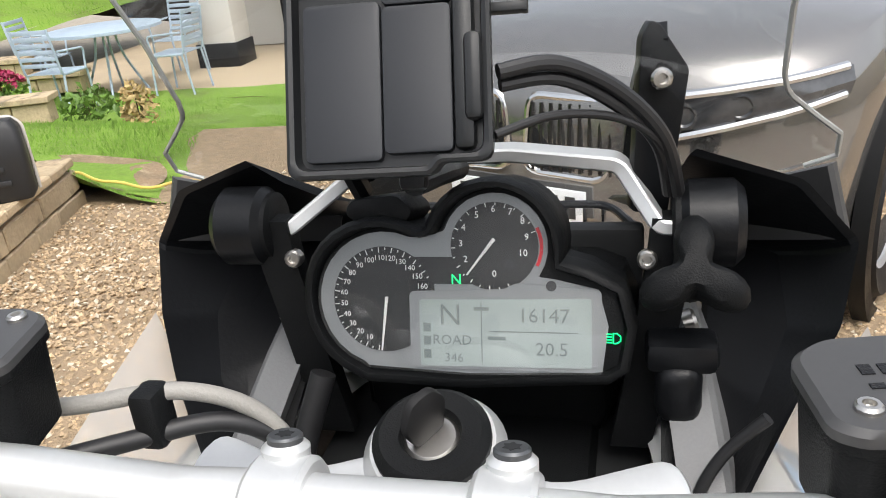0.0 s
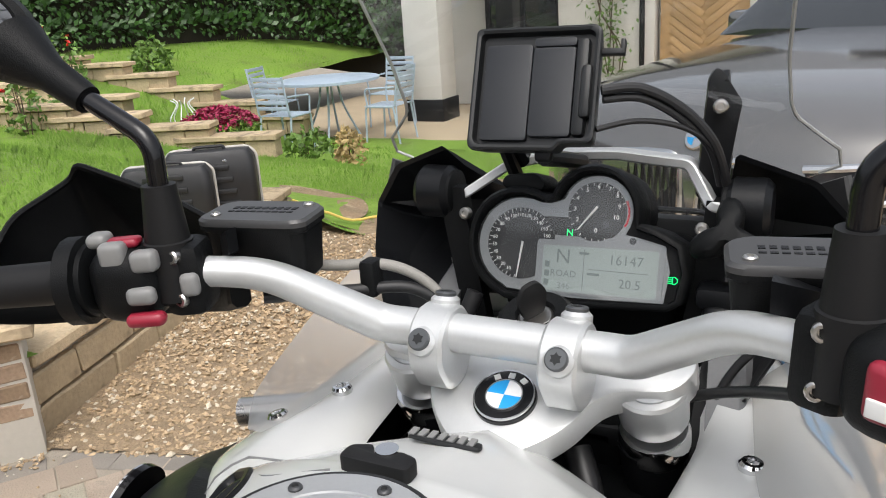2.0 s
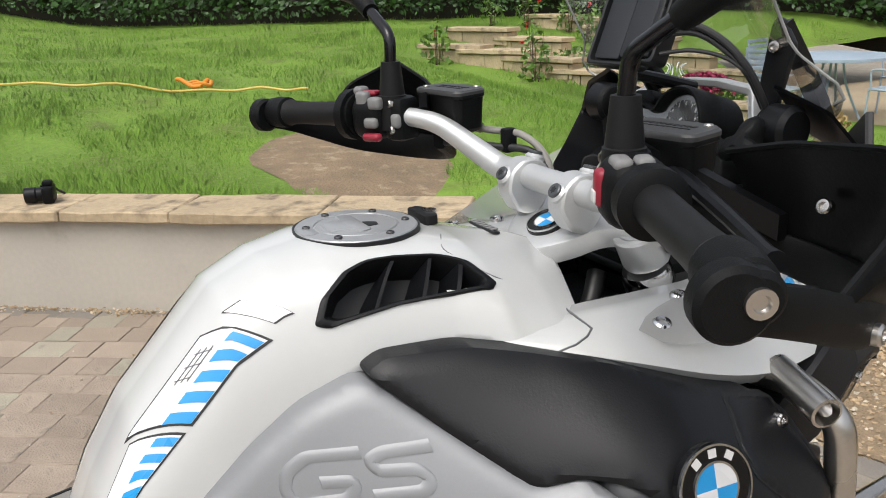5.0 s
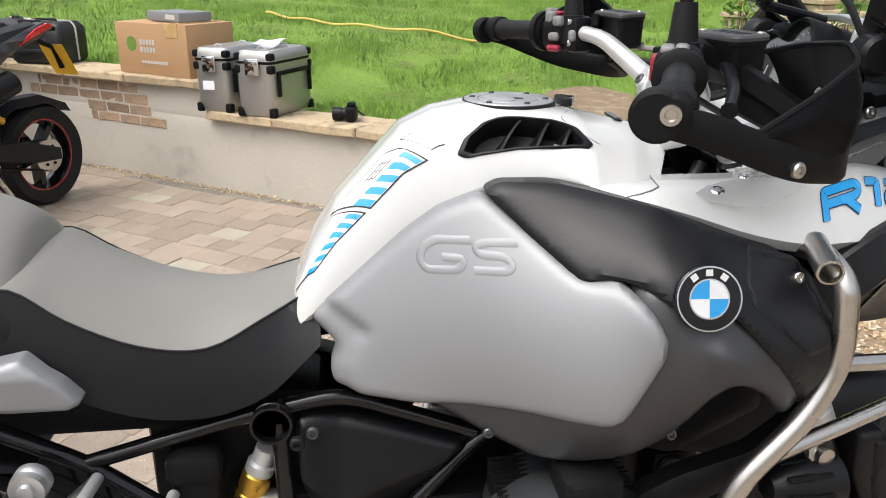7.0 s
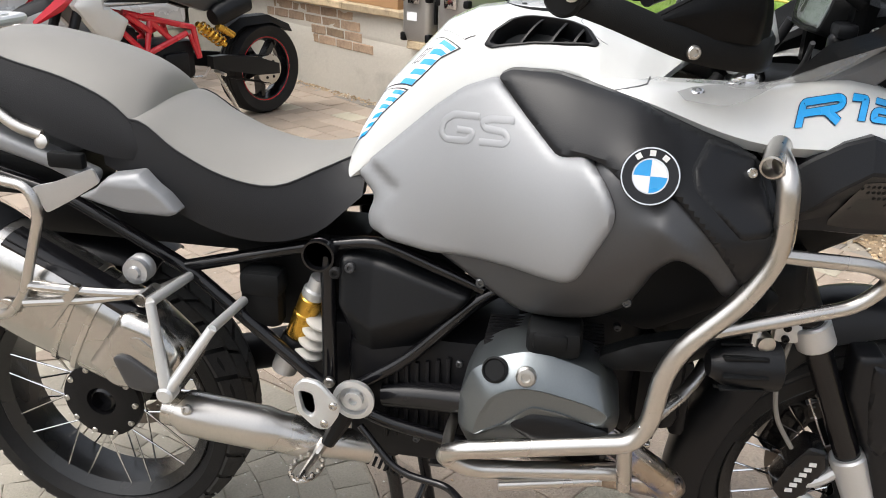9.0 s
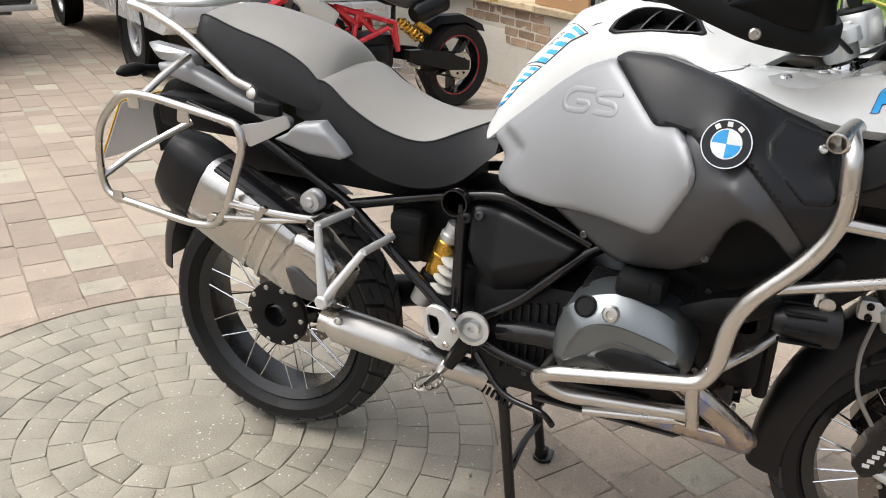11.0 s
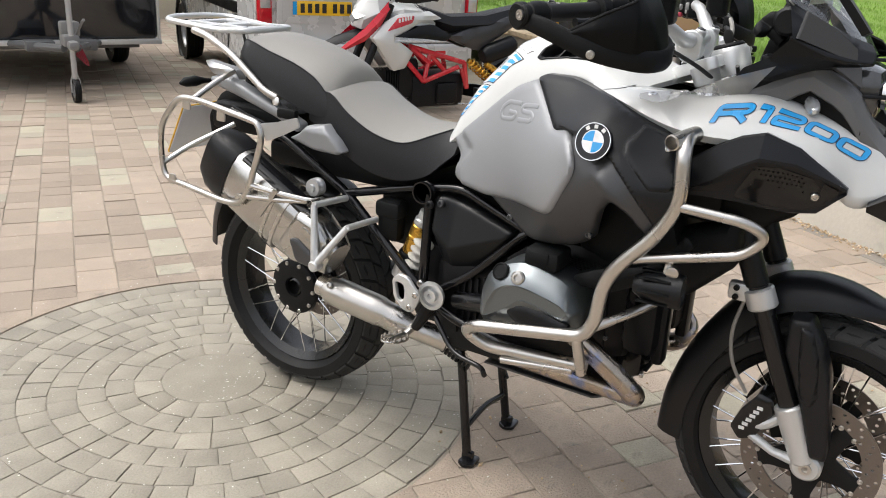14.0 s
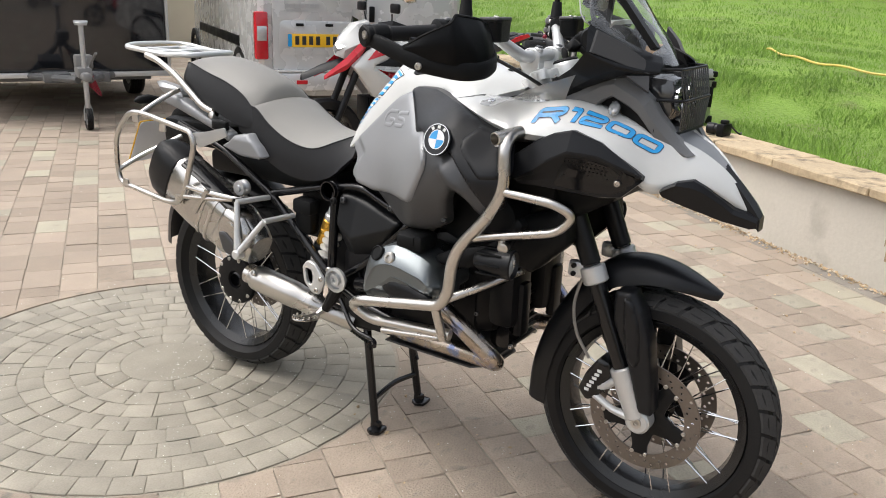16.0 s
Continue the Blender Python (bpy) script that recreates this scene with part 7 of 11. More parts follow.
# grey cowl arms: a bent bar from the fin up over the indicator and down to the beak
ARM_OUT = [(1.255, 1.141), (1.319, 1.182), (1.372, 1.214), (1.410, 1.232), (1.445, 1.236), (1.505, 1.206), (1.530, 1.184), (1.548, 1.150), (1.576, 1.113), (1.602, 1.080), (1.634, 1.056)]
ARM_IN = [(1.290, 1.112), (1.341, 1.132), (1.388, 1.146), (1.420, 1.172), (1.441, 1.183), (1.486, 1.160), (1.504, 1.147), (1.522, 1.127), (1.546, 1.092), (1.566, 1.076), (1.606, 1.052)]
for s in (1, -1):
    bm = bmesh.new()
    rings = []
    for (ya, za), (yb, zb) in zip(ARM_OUT, ARM_IN):
        def at(k, dx):
            y, z = yb + (ya - yb) * k, zb + (za - zb) * k
            return Vector((s * (float(np.interp(y, [1.20, 1.26, 1.42, 1.53, 1.57, 1.60, 1.64], [0.196, 0.190, 0.169, 0.153, 0.122, 0.112, 0.105])) + dx), y, z))
        rings.append([at(0, -0.030), at(0, -0.005), at(0.06, 0.0), at(0.50, 0.002), at(0.56, 0.0015), at(0.94, -0.012), at(1.0, -0.017), at(1.0, -0.045)])
    skin(bm, rings)
    part("cowl_arm", bm, M_GREY_PLASTIC, BIKE, "angular grey plastic cowl arm", 20)
    part("cockpit_liner", panel_mesh([(1.24, 1.112), (1.33, 1.176), (1.42, 1.224), (1.50, 1.190), (1.55, 1.105), (1.40, 1.085)], flat(0.146), lip=0.004, roll=0.01, thick=0.012, sign=s), M_BLACK_GRAIN, BIKE, "black cockpit liner", 40)
    # outer cowl plates under the screen
    for pts in ([(0.252, 1.412, 1.288), (0.240, 1.420, 1.338), (0.190, 1.468, 1.308), (0.140, 1.508, 1.270), (0.152, 1.522, 1.240)], [(0.186, 1.478, 1.236), (0.152, 1.522, 1.238), (0.164, 1.530, 1.200)]):
        bm = bmesh.new()
        cen = sum((Vector(p) for p in pts), Vector()) / len(pts)
        n = (Vector(pts[1]) - Vector(pts[0])).cross(Vector(pts[2]) - Vector(pts[0])).normalized()
        n = n if n.x > 0 else -n
        rings = [[cen + (Vector(p) - cen) * k + n * h for p in pts] for k, h in ((0.97, -0.006), (1.0, -0.003), (1.0, 0.001), (0.965, 0.003))]
        skin(bm, [[Vector((v.x * s, v.y, v.z)) for v in r] for r in rings])
        part("cowl_plate", bm, M_LID, BIKE, "dark grey cowl plate", 20)
# black cowl: one shell on each side, its inner face seen by the rider, its outer face under the screen
for s in (1, -1):
    rear = bend([(0.150, 1.372, 1.364), (0.216, 1.386, 1.338), (0.256, 1.405, 1.289), (0.240, 1.364, 1.246), (0.208, 1.316, 1.220), (0.178, 1.282, 1.172)], 0.005, 2)
    front = bend([(0.095, 1.528, 1.278), (0.118, 1.540, 1.264), (0.138, 1.540, 1.245), (0.166, 1.440, 1.230), (0.160, 1.385, 1.204), (0.152, 1.325, 1.156)], 0.005, 2)
    bm = bmesh.new()
    rings = []
    for a, b in zip(rear, front):
        row = [Vector((a.x + (b.x - a.x) * t ** 1.35, a.y + (b.y - a.y) * t, a.z + (b.z - a.z) * t - 0.012 * math.sin(math.pi * t))) for t in (0, 0.2, 0.45, 0.7, 1.0)]
        rings.append([Vector((v.x * s, v.y, v.z)) for v in row] + [Vector(((v.x - 0.004) * s, v.y + 0.002, v.z - 0.004)) for v in row[::-1]])
    skin(bm, rings)
    part("cockpit_cowl", bm, M_BLACK_SATIN, BIKE, "angular black cockpit cowl", 16)
    bolt((0.150 * s, 1.395, 1.232), (0.9 * s, 0.1, 0.3), 0.0085, M_STEEL)
for s in (1, -1):
    bm = bmesh.new()
    tube(bm, [(0.10 * s, 1.435, 1.166), (0.150 * s, 1.445, 1.160), (0.168 * s, 1.452, 1.156), (0.190 * s, 1.458, 1.152), (0.199 * s, 1.461, 1.150)], [0.009, 0.013, 0.015, 0.012, 0.004], 14)
    part("front_indicator", bm, M_LAMP_GLASS, BIKE, "clear front indicator")
# headlamp and its bar guard
bm = bmesh.new()
box(bm, 0, 1.515, 1.178, 0.165, 0.10, 0.115, 0.03)
hl = part("headlamp", bm, M_LAMP_DARK, BIKE, "asymmetric twin headlamp")
bm = bmesh.new()
box(bm, 0, 1.46, 1.17, 0.23, 0.08, 0.18, 0.03)
box(bm, 0, 1.50, 1.095, 0.18, 0.07, 0.03, 0.01)
part("headlamp_housing", bm, M_BLACK_GRAIN, hl)
for x, r in ((-0.04, 0.036), (0.042, 0.030)):
    bm = bmesh.new()
    lathe(bm, [(r, -0.004), (r, 0.004), (r * 0.85, 0.005), (r * 0.5, -0.002), (0, -0.003)], 24, axis((x, 1.566, 1.180), (0, 1, 0.05)))
    part("reflector", bm, M_CHROME, hl, "bright lamp reflector")
for k in range(13):
    x = -0.115 + 0.2 * k / 12
    bm = bmesh.new()
    tube(bm, [(x, 1.575, 1.250), (x * 0.98, 1.59, 1.18), (x * 0.9, 1.585, 1.105)], 0.0022, 6)
    part("guard_bar", bm, M_BOLT, hl)
for z, y in ((1.252, 1.575), (1.18, 1.592), (1.103, 1.585)):
    bm = bmesh.new()
    tube(bm, bend([(-0.14, y - 0.06, z), (-0.12, y, z), (0.09, y, z), (0.115, y - 0.06, z)], 0.02, 4), 0.0038, 8)
    part("guard_rail", bm, M_BLACK_SATIN, hl, "black headlamp guard rail")
bm = bmesh.new()
box(bm, 0, 1.44, 1.19, 0.20, 0.10, 0.14, 0.03)
box(bm, 0, 1.36, 1.10, 0.18, 0.20, 0.10, 0.03)
part("nose_frame", bm, M_BLACK_GRAIN, BIKE)

# windscreen: a curved clear sheet
def screen_pt(u, v):
    """u from -1 to 1 across, v from 0 to 1 up."""
    w = float(np.interp(v, [0, 0.04, 0.12, 0.25, 0.30, 0.45, 0.60, 0.75, 0.90, 1.0], [0.205, 0.222, 0.220, 0.186, 0.182, 0.180, 0.184, 0.188, 0.172, 0.13]))
    z = 1.254 + 0.385 * v + 0.092 * u * u * (1 - v) ** 2
    return Vector((0.010 + w * u, 1.530 - 0.72 * max(z - 1.262, -0.01) + 0.10 * max(z - 1.42, 0) - 0.080 * u * u, z))


bm = bmesh.new()
g = [[bm.verts.new(screen_pt(-1 + 2 * i / 20, j / 50)) for i in range(21)] for j in range(51)]
for j in range(50):
    for i in range(20):
        bm.faces.new((g[j][i], g[j][i + 1], g[j + 1][i + 1], g[j + 1][i]))
screen = part("windscreen", bm, M_SCREEN, BIKE, "tall clear curved windscreen", 80)
screen.visible_shadow = False
for s in (1, -1):
    bm = bmesh.new()
    tube(bm, [screen_pt(s, j / 50) for j in range(51)], 0.0017, 6)
    part("screen_edge", bm, M_SCREEN_EDGE, screen)
bm = bmesh.new()
tube(bm, [screen_pt(-1 + i / 10, 1.0) for i in range(21)], 0.0014, 6)
part("screen_edge", bm, M_SCREEN_EDGE, screen)
# black winglet on the right of the screen
bm = bmesh.new()
wing = bend([(0.002, 0.0, 0), (0.026, -0.004, 0), (0.042, 0.088, 0), (0.024, 0.117, 0), (0.018, 0.120, 0), (0.012, 0.110, 0)], 0.004, 4, True)
slab(bm, [(v.x, v.y) for v in wing], 0.011, Matrix.Translation((0.106, 1.392, 1.318)) @ pose(0, 0, 0, 84, 0, 16), 0.001)
wg = part("screen_wing", bm, M_BLACK_SATIN, BIKE, "small black winglet")
bolt((0.129, 1.390, 1.404), (0.2, -1, 0.15), 0.007, M_STEEL, wg)
bm = bmesh.new()
skin(bm, [[Vector((x - w, y, z)), Vector((x + w, y - 0.004, z + 0.002)), Vector((x + w, y + 0.010, z + 0.010)), Vector((x - w, y + 0.014, z + 0.008))] for x, y, z, w in ((0.126, 1.402, 1.425, 0.007), (0.121, 1.440, 1.380, 0.011), (0.116, 1.485, 1.326, 0.012), (0.113, 1.512, 1.292, 0.009))])
part("screen_strut", bm, M_BLACK_SATIN, wg, "black strut behind the screen", 30)
bm = bmesh.new()
box(bm, 0, 1.47, 1.21, 0.24, 0.02, 0.13, 0.005)
box(bm, 0, 1.37, 1.12, 0.25, 0.22, 0.02, 0.004)
part("cockpit_floor", bm, M_DIAL, BIKE, "dark cockpit recess")

# ---------------------------------------------------------------- crash bars, stand, lamps
for s in (1, -1):
    cb = bike_tube("crash_bar", [(0.22 * s, 1.258, 1.070), (0.31 * s, 1.255, 1.086), (0.356 * s, 1.264, 1.062), (0.360 * s, 1.272, 0.96), (0.365 * s, 1.235, 0.885), (0.365 * s, 1.140, 0.775), (0.365 * s, 1.128, 0.66), (0.368 * s, 1.105, 0.622), (0.375 * s, 0.84, 0.575), (0.355 * s, 0.80, 0.545), (0.335 * s, 0.85, 0.508), (0.30 * s, 1.10, 0.515)], 0.0155, M_STEEL, "brushed stainless engine crash bar", rad=0.055, seg=18)
    bm = bmesh.new()
    lathe(bm, [(0.0165, -0.085), (0.0165, 0.0), (0.0135, 0.001), (0.0125, -0.03), (0, -0.03)], 24, axis((0.358 * s, 1.238, 1.078), (s * 0.85, -0.25, -0.10)))
    part("open_tube_end", bm, M_STEEL, cb)
    for pts, r in (([(0.362 * s, 1.268, 0.955), (0.345 * s, 1.40, 0.945), (0.315 * s, 1.440, 0.915), (0.315 * s, 1.40, 0.868), (0.362 * s, 1.195, 0.825)], 0.011), ([(0.37 * s, 1.095, 0.615), (0.345 * s, 1.105, 0.52)], 0.0125), ([(0.365 * s, 1.10, 0.63), (0.27 * s, 1.20, 0.68), (0.17 * s, 1.24, 0.70)], 0.011), ([(0.345 * s, 0.90, 0.49), (0.31 * s, 1.07, 0.50)], 0.009), ([(0.352 * s, 0.81, 0.54), (0.25 * s, 0.80, 0.52), (0.15 * s, 0.80, 0.50)], 0.010)):
        bm = bmesh.new()
        tube(bm, bend(pts, 0.05, 6), r, 14)
        part("bar_branch", bm, M_STEEL, cb)
    for p in ((0.372 * s, 1.130, 0.688), (0.370 * s, 1.118, 0.655)):
        bolt(p, (s, 0.3, 0), 0.009, M_CHROME, cb)
    # auxiliary lamp under the bar
    m = Matrix.Translation((0.345 * s, 1.255, 0.770)) @ pose(0, 0, 0, -90, 0, 8 * s)
    bm = bmesh.new()
    lathe(bm, [(0.0, -0.055), (0.018, -0.055), (0.030, -0.035), (0.036, 0.0), (0.038, 0.045), (0.034, 0.048), (0.030, 0.040), (0, 0.040)], 24, m)
    spot = part("auxiliary_lamp", bm, M_BLACK_SATIN, BIKE, "black finned auxiliary lamp")
    for k in range(8):
        a = math.pi / 4 * k
        bm = bmesh.new()
        box(bm, 0.036 * math.cos(a), 0.036 * math.sin(a), -0.010, 0.012, 0.004, 0.065, 0.001, m @ pose(0, 0, 0, 0, 0, 0))
        part("lamp_fin", bm, M_BLACK_GRAIN, spot)
    bm = bmesh.new()
    lathe(bm, [(0.029, 0.0405), (0.020, 0.044), (0, 0.045)], 20, m)
    part("lamp_lens", bm, M_LAMP_GLASS, spot)
    bm = bmesh.new()
    tube(bm, [(0.335 * s, 1.265, 0.842), (0.345 * s, 1.262, 0.80)], 0.008, 8)
    lathe(bm, [(0.013, -0.01), (0.013, 0.012), (0.006, 0.014), (0, 0.014)], 16, axis((0.345 * s, 1.275, 0.812), (s, 0.2, 0)))
    part("lamp_bracket", bm, M_STEEL, spot)
# shiny dark pipes and casing in front of the engine
bm = bmesh.new()
box(bm, 0.095, 1.165, 0.60, 0.12, 0.09, 0.20, 0.03)
box(bm, -0.095, 1.165, 0.60, 0.12, 0.09, 0.20, 0.03)
box(bm, 0.10, 1.21, 0.56, 0.05, 0.03, 0.16, 0.01)
box(bm, -0.10, 1.21, 0.56, 0.05, 0.03, 0.16, 0.01)
cyl(bm, (0.13, 1.16, 0.66), (0.155, 1.16, 0.66), 0.03, 20, 0.004)
cyl(bm, (-0.13, 1.16, 0.66), (-0.155, 1.16, 0.66), 0.03, 20, 0.004)
part("front_engine_cover", bm, M_ENGINE_DARK, BIKE, "black front engine cover")
# centre stand with its feet on the ground
for s in (1, -1):
    st = bike_tube("centre_stand_leg", [(0.09 * s, 0.64, 0.355), (0.112 * s, 0.665, 0.30), (0.122 * s, 0.705, 0.03)], 0.0135, M_BLACK_GLOSS, "black centre stand leg")
    bm = bmesh.new()
    slab(bm, bend([(-0.032, -0.022, 0), (0.02, -0.026, 0), (0.035, 0.0, 0), (0.02, 0.026, 0), (-0.032, 0.022, 0)], 0.008, 3, True), 0.010, Matrix.Translation((0.126 * s, 0.715, 0.002)) @ pose(0, 0, 0, 0, 0, 0), 0.003)
    box(bm, 0.122 * s, 0.71, 0.022, 0.022, 0.036, 0.03, 0.006)
    part("stand_foot", bm, M_BLACK_GLOSS, st, "flat black stand foot")
bike_tube("stand_cross_tube", [(0.12, 0.695, 0.11), (0.0, 0.69, 0.125), (-0.12, 0.695, 0.11)], 0.009, M_BLACK_GLOSS)
bike_tube("stand_tread", [(-0.115, 0.70, 0.17), (-0.15, 0.66, 0.20), (-0.165, 0.60, 0.235), (-0.165, 0.575, 0.255)], 0.008, M_BLACK_GLOSS)
bm = bmesh.new()
box(bm, 0.10, 0.63, 0.37, 0.05, 0.10, 0.05, 0.012)
box(bm, -0.10, 0.63, 0.37, 0.05, 0.10, 0.05, 0.012)
box(bm, 0.0, 0.66, 0.40, 0.20, 0.16, 0.06, 0.02)
for k in range(8):
    cyl(bm, (0.118, 0.60 + 0.012 * k, 0.335 - 0.004 * k), (0.118, 0.606 + 0.012 * k, 0.333 - 0.004 * k), 0.011, 10)
part("stand_mount", bm, M_ENGINE_DARK, BIKE)

# ---------------------------------------------------------------- steering head and handlebar
bm = bmesh.new()
prof = [(-0.135, 1.238), (-0.147, 1.21), (-0.132, 1.180), (-0.080, 1.172), (-0.058, 1.125), (-0.030, 1.098), (0.0, 1.090), (0.030, 1.098), (0.058, 1.125), (0.080, 1.172), (0.132, 1.180), (0.147, 1.21), (0.135, 1.238), (0.07, 1.215), (0.03, 1.230), (-0.03, 1.230), (-0.07, 1.215)]
slab(bm, bend([(a, b, 0) for a, b in prof], 0.02, 4, True), 0.026, Matrix.Translation((0, 1.162, 1.172)) @ pose(0, 0, 0, 22, 0, 0) @ Matrix.Translation((0, -1.138, 0)), 0.006)
yoke = part("top_yoke", bm, M_ALU, BIKE, "silver cast top yoke")
roundel((0.003, 1.158, 1.2015), (0, -0.40, 0.92), 0.0265, yoke, 0)
for s in (1, -1):
    bm = bmesh.new()
    lathe(bm, [(0.027, -0.040), (0.029, -0.036), (0.030, 0.0), (0.028, 0.003), (0.023, 0.004)], 28, axis((0.109 * s, 1.212, 1.204), (0, -0.40, 0.92)))
    part("yoke_clamp", bm, M_ALU, yoke)
    bm = bmesh.new()
    lathe(bm, [(0.023, 0.0), (0.023, 0.004), (0.019, 0.007), (0.012, 0.007), (0.011, 0.004), (0, 0.004)], 24, axis((0.109 * s, 1.212, 1.206), (0, -0.40, 0.92)))
    part("fork_cap", bm, M_ALU_DULL, yoke, "dull alloy fork cap")
    bm = bmesh.new()
    lathe(bm, [(0.0285, 0), (0.0305, 0.005), (0.0305, 0.022), (0.0285, 0.027)], 24, axis((0.109 * s, 1.236, 1.135), (0, -0.40, 0.92)))
    part("fork_collar", bm, M_CHROME, yoke)
BARPTS = [(0.0, 1.163, 1.251), (0.085, 1.163, 1.251), (0.108, 1.160, 1.252), (0.185, 1.108, 1.308), (0.230, 1.080, 1.315), (0.475, 0.972, 1.304)]
bm = bmesh.new()
full = [(-a, b, c) for a, b, c in BARPTS[:0:-1]] + BARPTS
pts = bend(full, 0.07, 8)
rad = [0.0165 if abs(p.x) < 0.16 else (0.0165 if abs(p.x) < 0.21 else 0.0125) for p in pts]
tube(bm, pts, [0.0165 if abs(p.x) < 0.11 else 0.0165 - 0.0035 * smoothstep(0.11, 0.22, abs(p.x)) for p in pts], 20)
bar = part("handlebar", bm, M_ALU, BIKE, "silver tapered handlebar")
for s in (1, -1):
    bm = bmesh.new()
    sec = bend([(0, -0.043, -0.02), (0, -0.036, 0.012), (0, -0.012, 0.028), (0, 0.018, 0.026), (0, 0.036, 0.008), (0, 0.034, -0.035), (0, 0.015, -0.06), (0, -0.02, -0.055)], 0.012, 4, True)
    rings = [[Vector((x, v.y, v.z)) * 1 for v in [q * k for q in sec]] for x, k in ((-0.017, 0.9), (-0.014, 1.0), (0.014, 1.0), (0.017, 0.9))]
    rings = [[Vector((rx[0].x if False else v.x, v.y, v.z)) for v in rx] for rx in rings]
    m = Matrix.Translation((0.0558 * s, 1.164, 1.250)) @ Matrix.Diagonal((0.92, 0.80, 0.84, 1))
    rings = [[m @ Vector((x, q.y * k, q.z * k)) for q in sec] for x, k in ((-0.017, 0.90), (-0.014, 1.0), (0.014, 1.0), (0.017, 0.90))]
    skin(bm, rings)
    cl = part("bar_clamp", bm, M_ALU, bar, "silver handlebar clamp")
    for bp, bd in ((Vector((0.002 * s, -0.0395, 0.006)), Vector((0, -0.80, 0.60))), (Vector((0.002 * s, 0.022, 0.0290)), Vector((0, 0.25, 1)))):
        bd = bd.normalized()
        bm = bmesh.new()
        cyl(bm, m @ bp - bd * 0.022, m @ bp + bd * 0.0010, 0.0125, 24, 0.003)
        boss = part("bolt_boss", bm, M_ALU, cl)
        bm = bmesh.new()
        hx = axis(m @ bp + bd * 0.0006, bd)
        lathe(bm, [(0.0092, -0.002), (0.0092, 0.003), (0.0080, 0.0042), (0.0052, 0.0042)], 20, hx)
        clampbolt = part("clamp_bolt", bm, M_BOLT, cl, "dark star-socket bolt")
        bm = bmesh.new()
        star = [(0.0050 * (1.0 if k % 2 else 0.66) * math.cos(math.pi * k / 6), 0.0050 * (1.0 if k % 2 else 0.66) * math.sin(math.pi * k / 6)) for k in range(12)]
        slab(bm, star, 0.0003, hx @ Matrix.Translation((0, 0, 0.0042)))
        part("bolt_socket", bm, M_DIAL, cl)
    bm = bmesh.new()
    tube(bm, [m @ Vector((-0.0178, math.cos(a) * 0.019, math.sin(a) * 0.019)) for a in [k * 0.3927 for k in range(16)]], 0.001, 5, closed=True)
    part("clamp_gap", bm, M_DIAL, cl)
    # grip, bar end, switch cubes, lever, reservoir
    bdir = (Vector(BARPTS[5]) - Vector(BARPTS[4])).normalized()
    def at(d, dy=0, dz=0):
        p = Vector(BARPTS[4]) + bdir * d + Vector((0, dy, dz))
        return Vector((p.x * s, p.y, p.z))
    bm = bmesh.new()
    ds = [0.10, 0.105, 0.115, 0.20, 0.235, 0.24, 0.245]
    tube(bm, [at(d) for d in ds], [0.016, 0.020, 0.0185, 0.0175, 0.0185, 0.021, 0.018], 22)
    part("grip", bm, M_RUBBER_SOFT, bar, "black rubber grip")
    bm = bmesh.new()
    tube(bm, [at(0.243), at(0.246), at(0.262), at(0.282), at(0.286)], [0.018, 0.0235, 0.0245, 0.022, 0.017], 26)
    tube(bm, [at(0.284), at(0.296), at(0.2995)], [0.019, 0.019, 0.015], 24)
    be = part("bar_end", bm, M_BLACK_GRAIN, bar, "black bar end weight")
    bm = bmesh.new()
    d0 = Vector((bdir.x * s, bdir.y, bdir.z))
    lathe(bm, [(0.010, -0.004), (0.010, 0.003), (0.006, 0.003), (0.005, 0.0), (0, 0.0)], 16, axis(at(0.3005), d0))
    part("bar_end_bolt", bm, M_STEEL, be)
    # switch gear
    mm = Matrix.Translation(at(0.050)) @ Vector((bdir.x * s, bdir.y, bdir.z)).to_track_quat("X" if s > 0 else "-X", "Z").to_matrix().to_4x4()
    bm = bmesh.new()
    box(bm, 0.004 * s, -0.003, -0.002, 0.062, 0.058, 0.064, 0.022, mm, 4)
    box(bm, -0.040 * s, 0.004, -0.004, 0.036, 0.044, 0.062, 0.010, mm)
    sw = part("switch_cube", bm, M_BLACK_GRAIN, bar, "black handlebar switch cube")
    bm = bmesh.new()
    lathe(bm, [(0.024, 0), (0.031, 0.003), (0.031, 0.022), (0.024, 0.026)], 26, axis(at(0.084), d0))
    part("grip_flange", bm, M_BLACK_GRAIN, sw)
    if s < 0:
        keys = [((0.018, -0.030, 0.022), (0.022, 0.016, 0.018), M_GREY_SWITCH, "grey switch button"), ((-0.008, -0.026, 0.028), (0.022, 0.016, 0.022), M_GREY_SWITCH, "grey switch button"), ((0.012, -0.036, -0.008), (0.024, 0.012, 0.015), M_GREY_SWITCH, "grey switch rocker"), ((0.012, -0.036, -0.030), (0.032, 0.014, 0.012), M_RED_SWITCH, "red horn button"), ((-0.004, -0.010, 0.036), (0.030, 0.016, 0.008), M_RED_SWITCH, "red hazard switch"), ((-0.022, -0.010, 0.040), (0.018, 0.020, 0.012), M_GREY_SWITCH, "grey switch lever"), ((0.047, -0.022, -0.006), (0.016, 0.012, 0.020), M_GREY_SWITCH, "small grey button")]
        bm = bmesh.new()
        lathe(bm, [(0.026, 0), (0.037, 0.003), (0.037, 0.017), (0.026, 0.020)], 18, axis(at(0.090), d0))
        part("menu_ring", bm, M_BLACK_GRAIN, sw, "ribbed black menu ring")
    else:
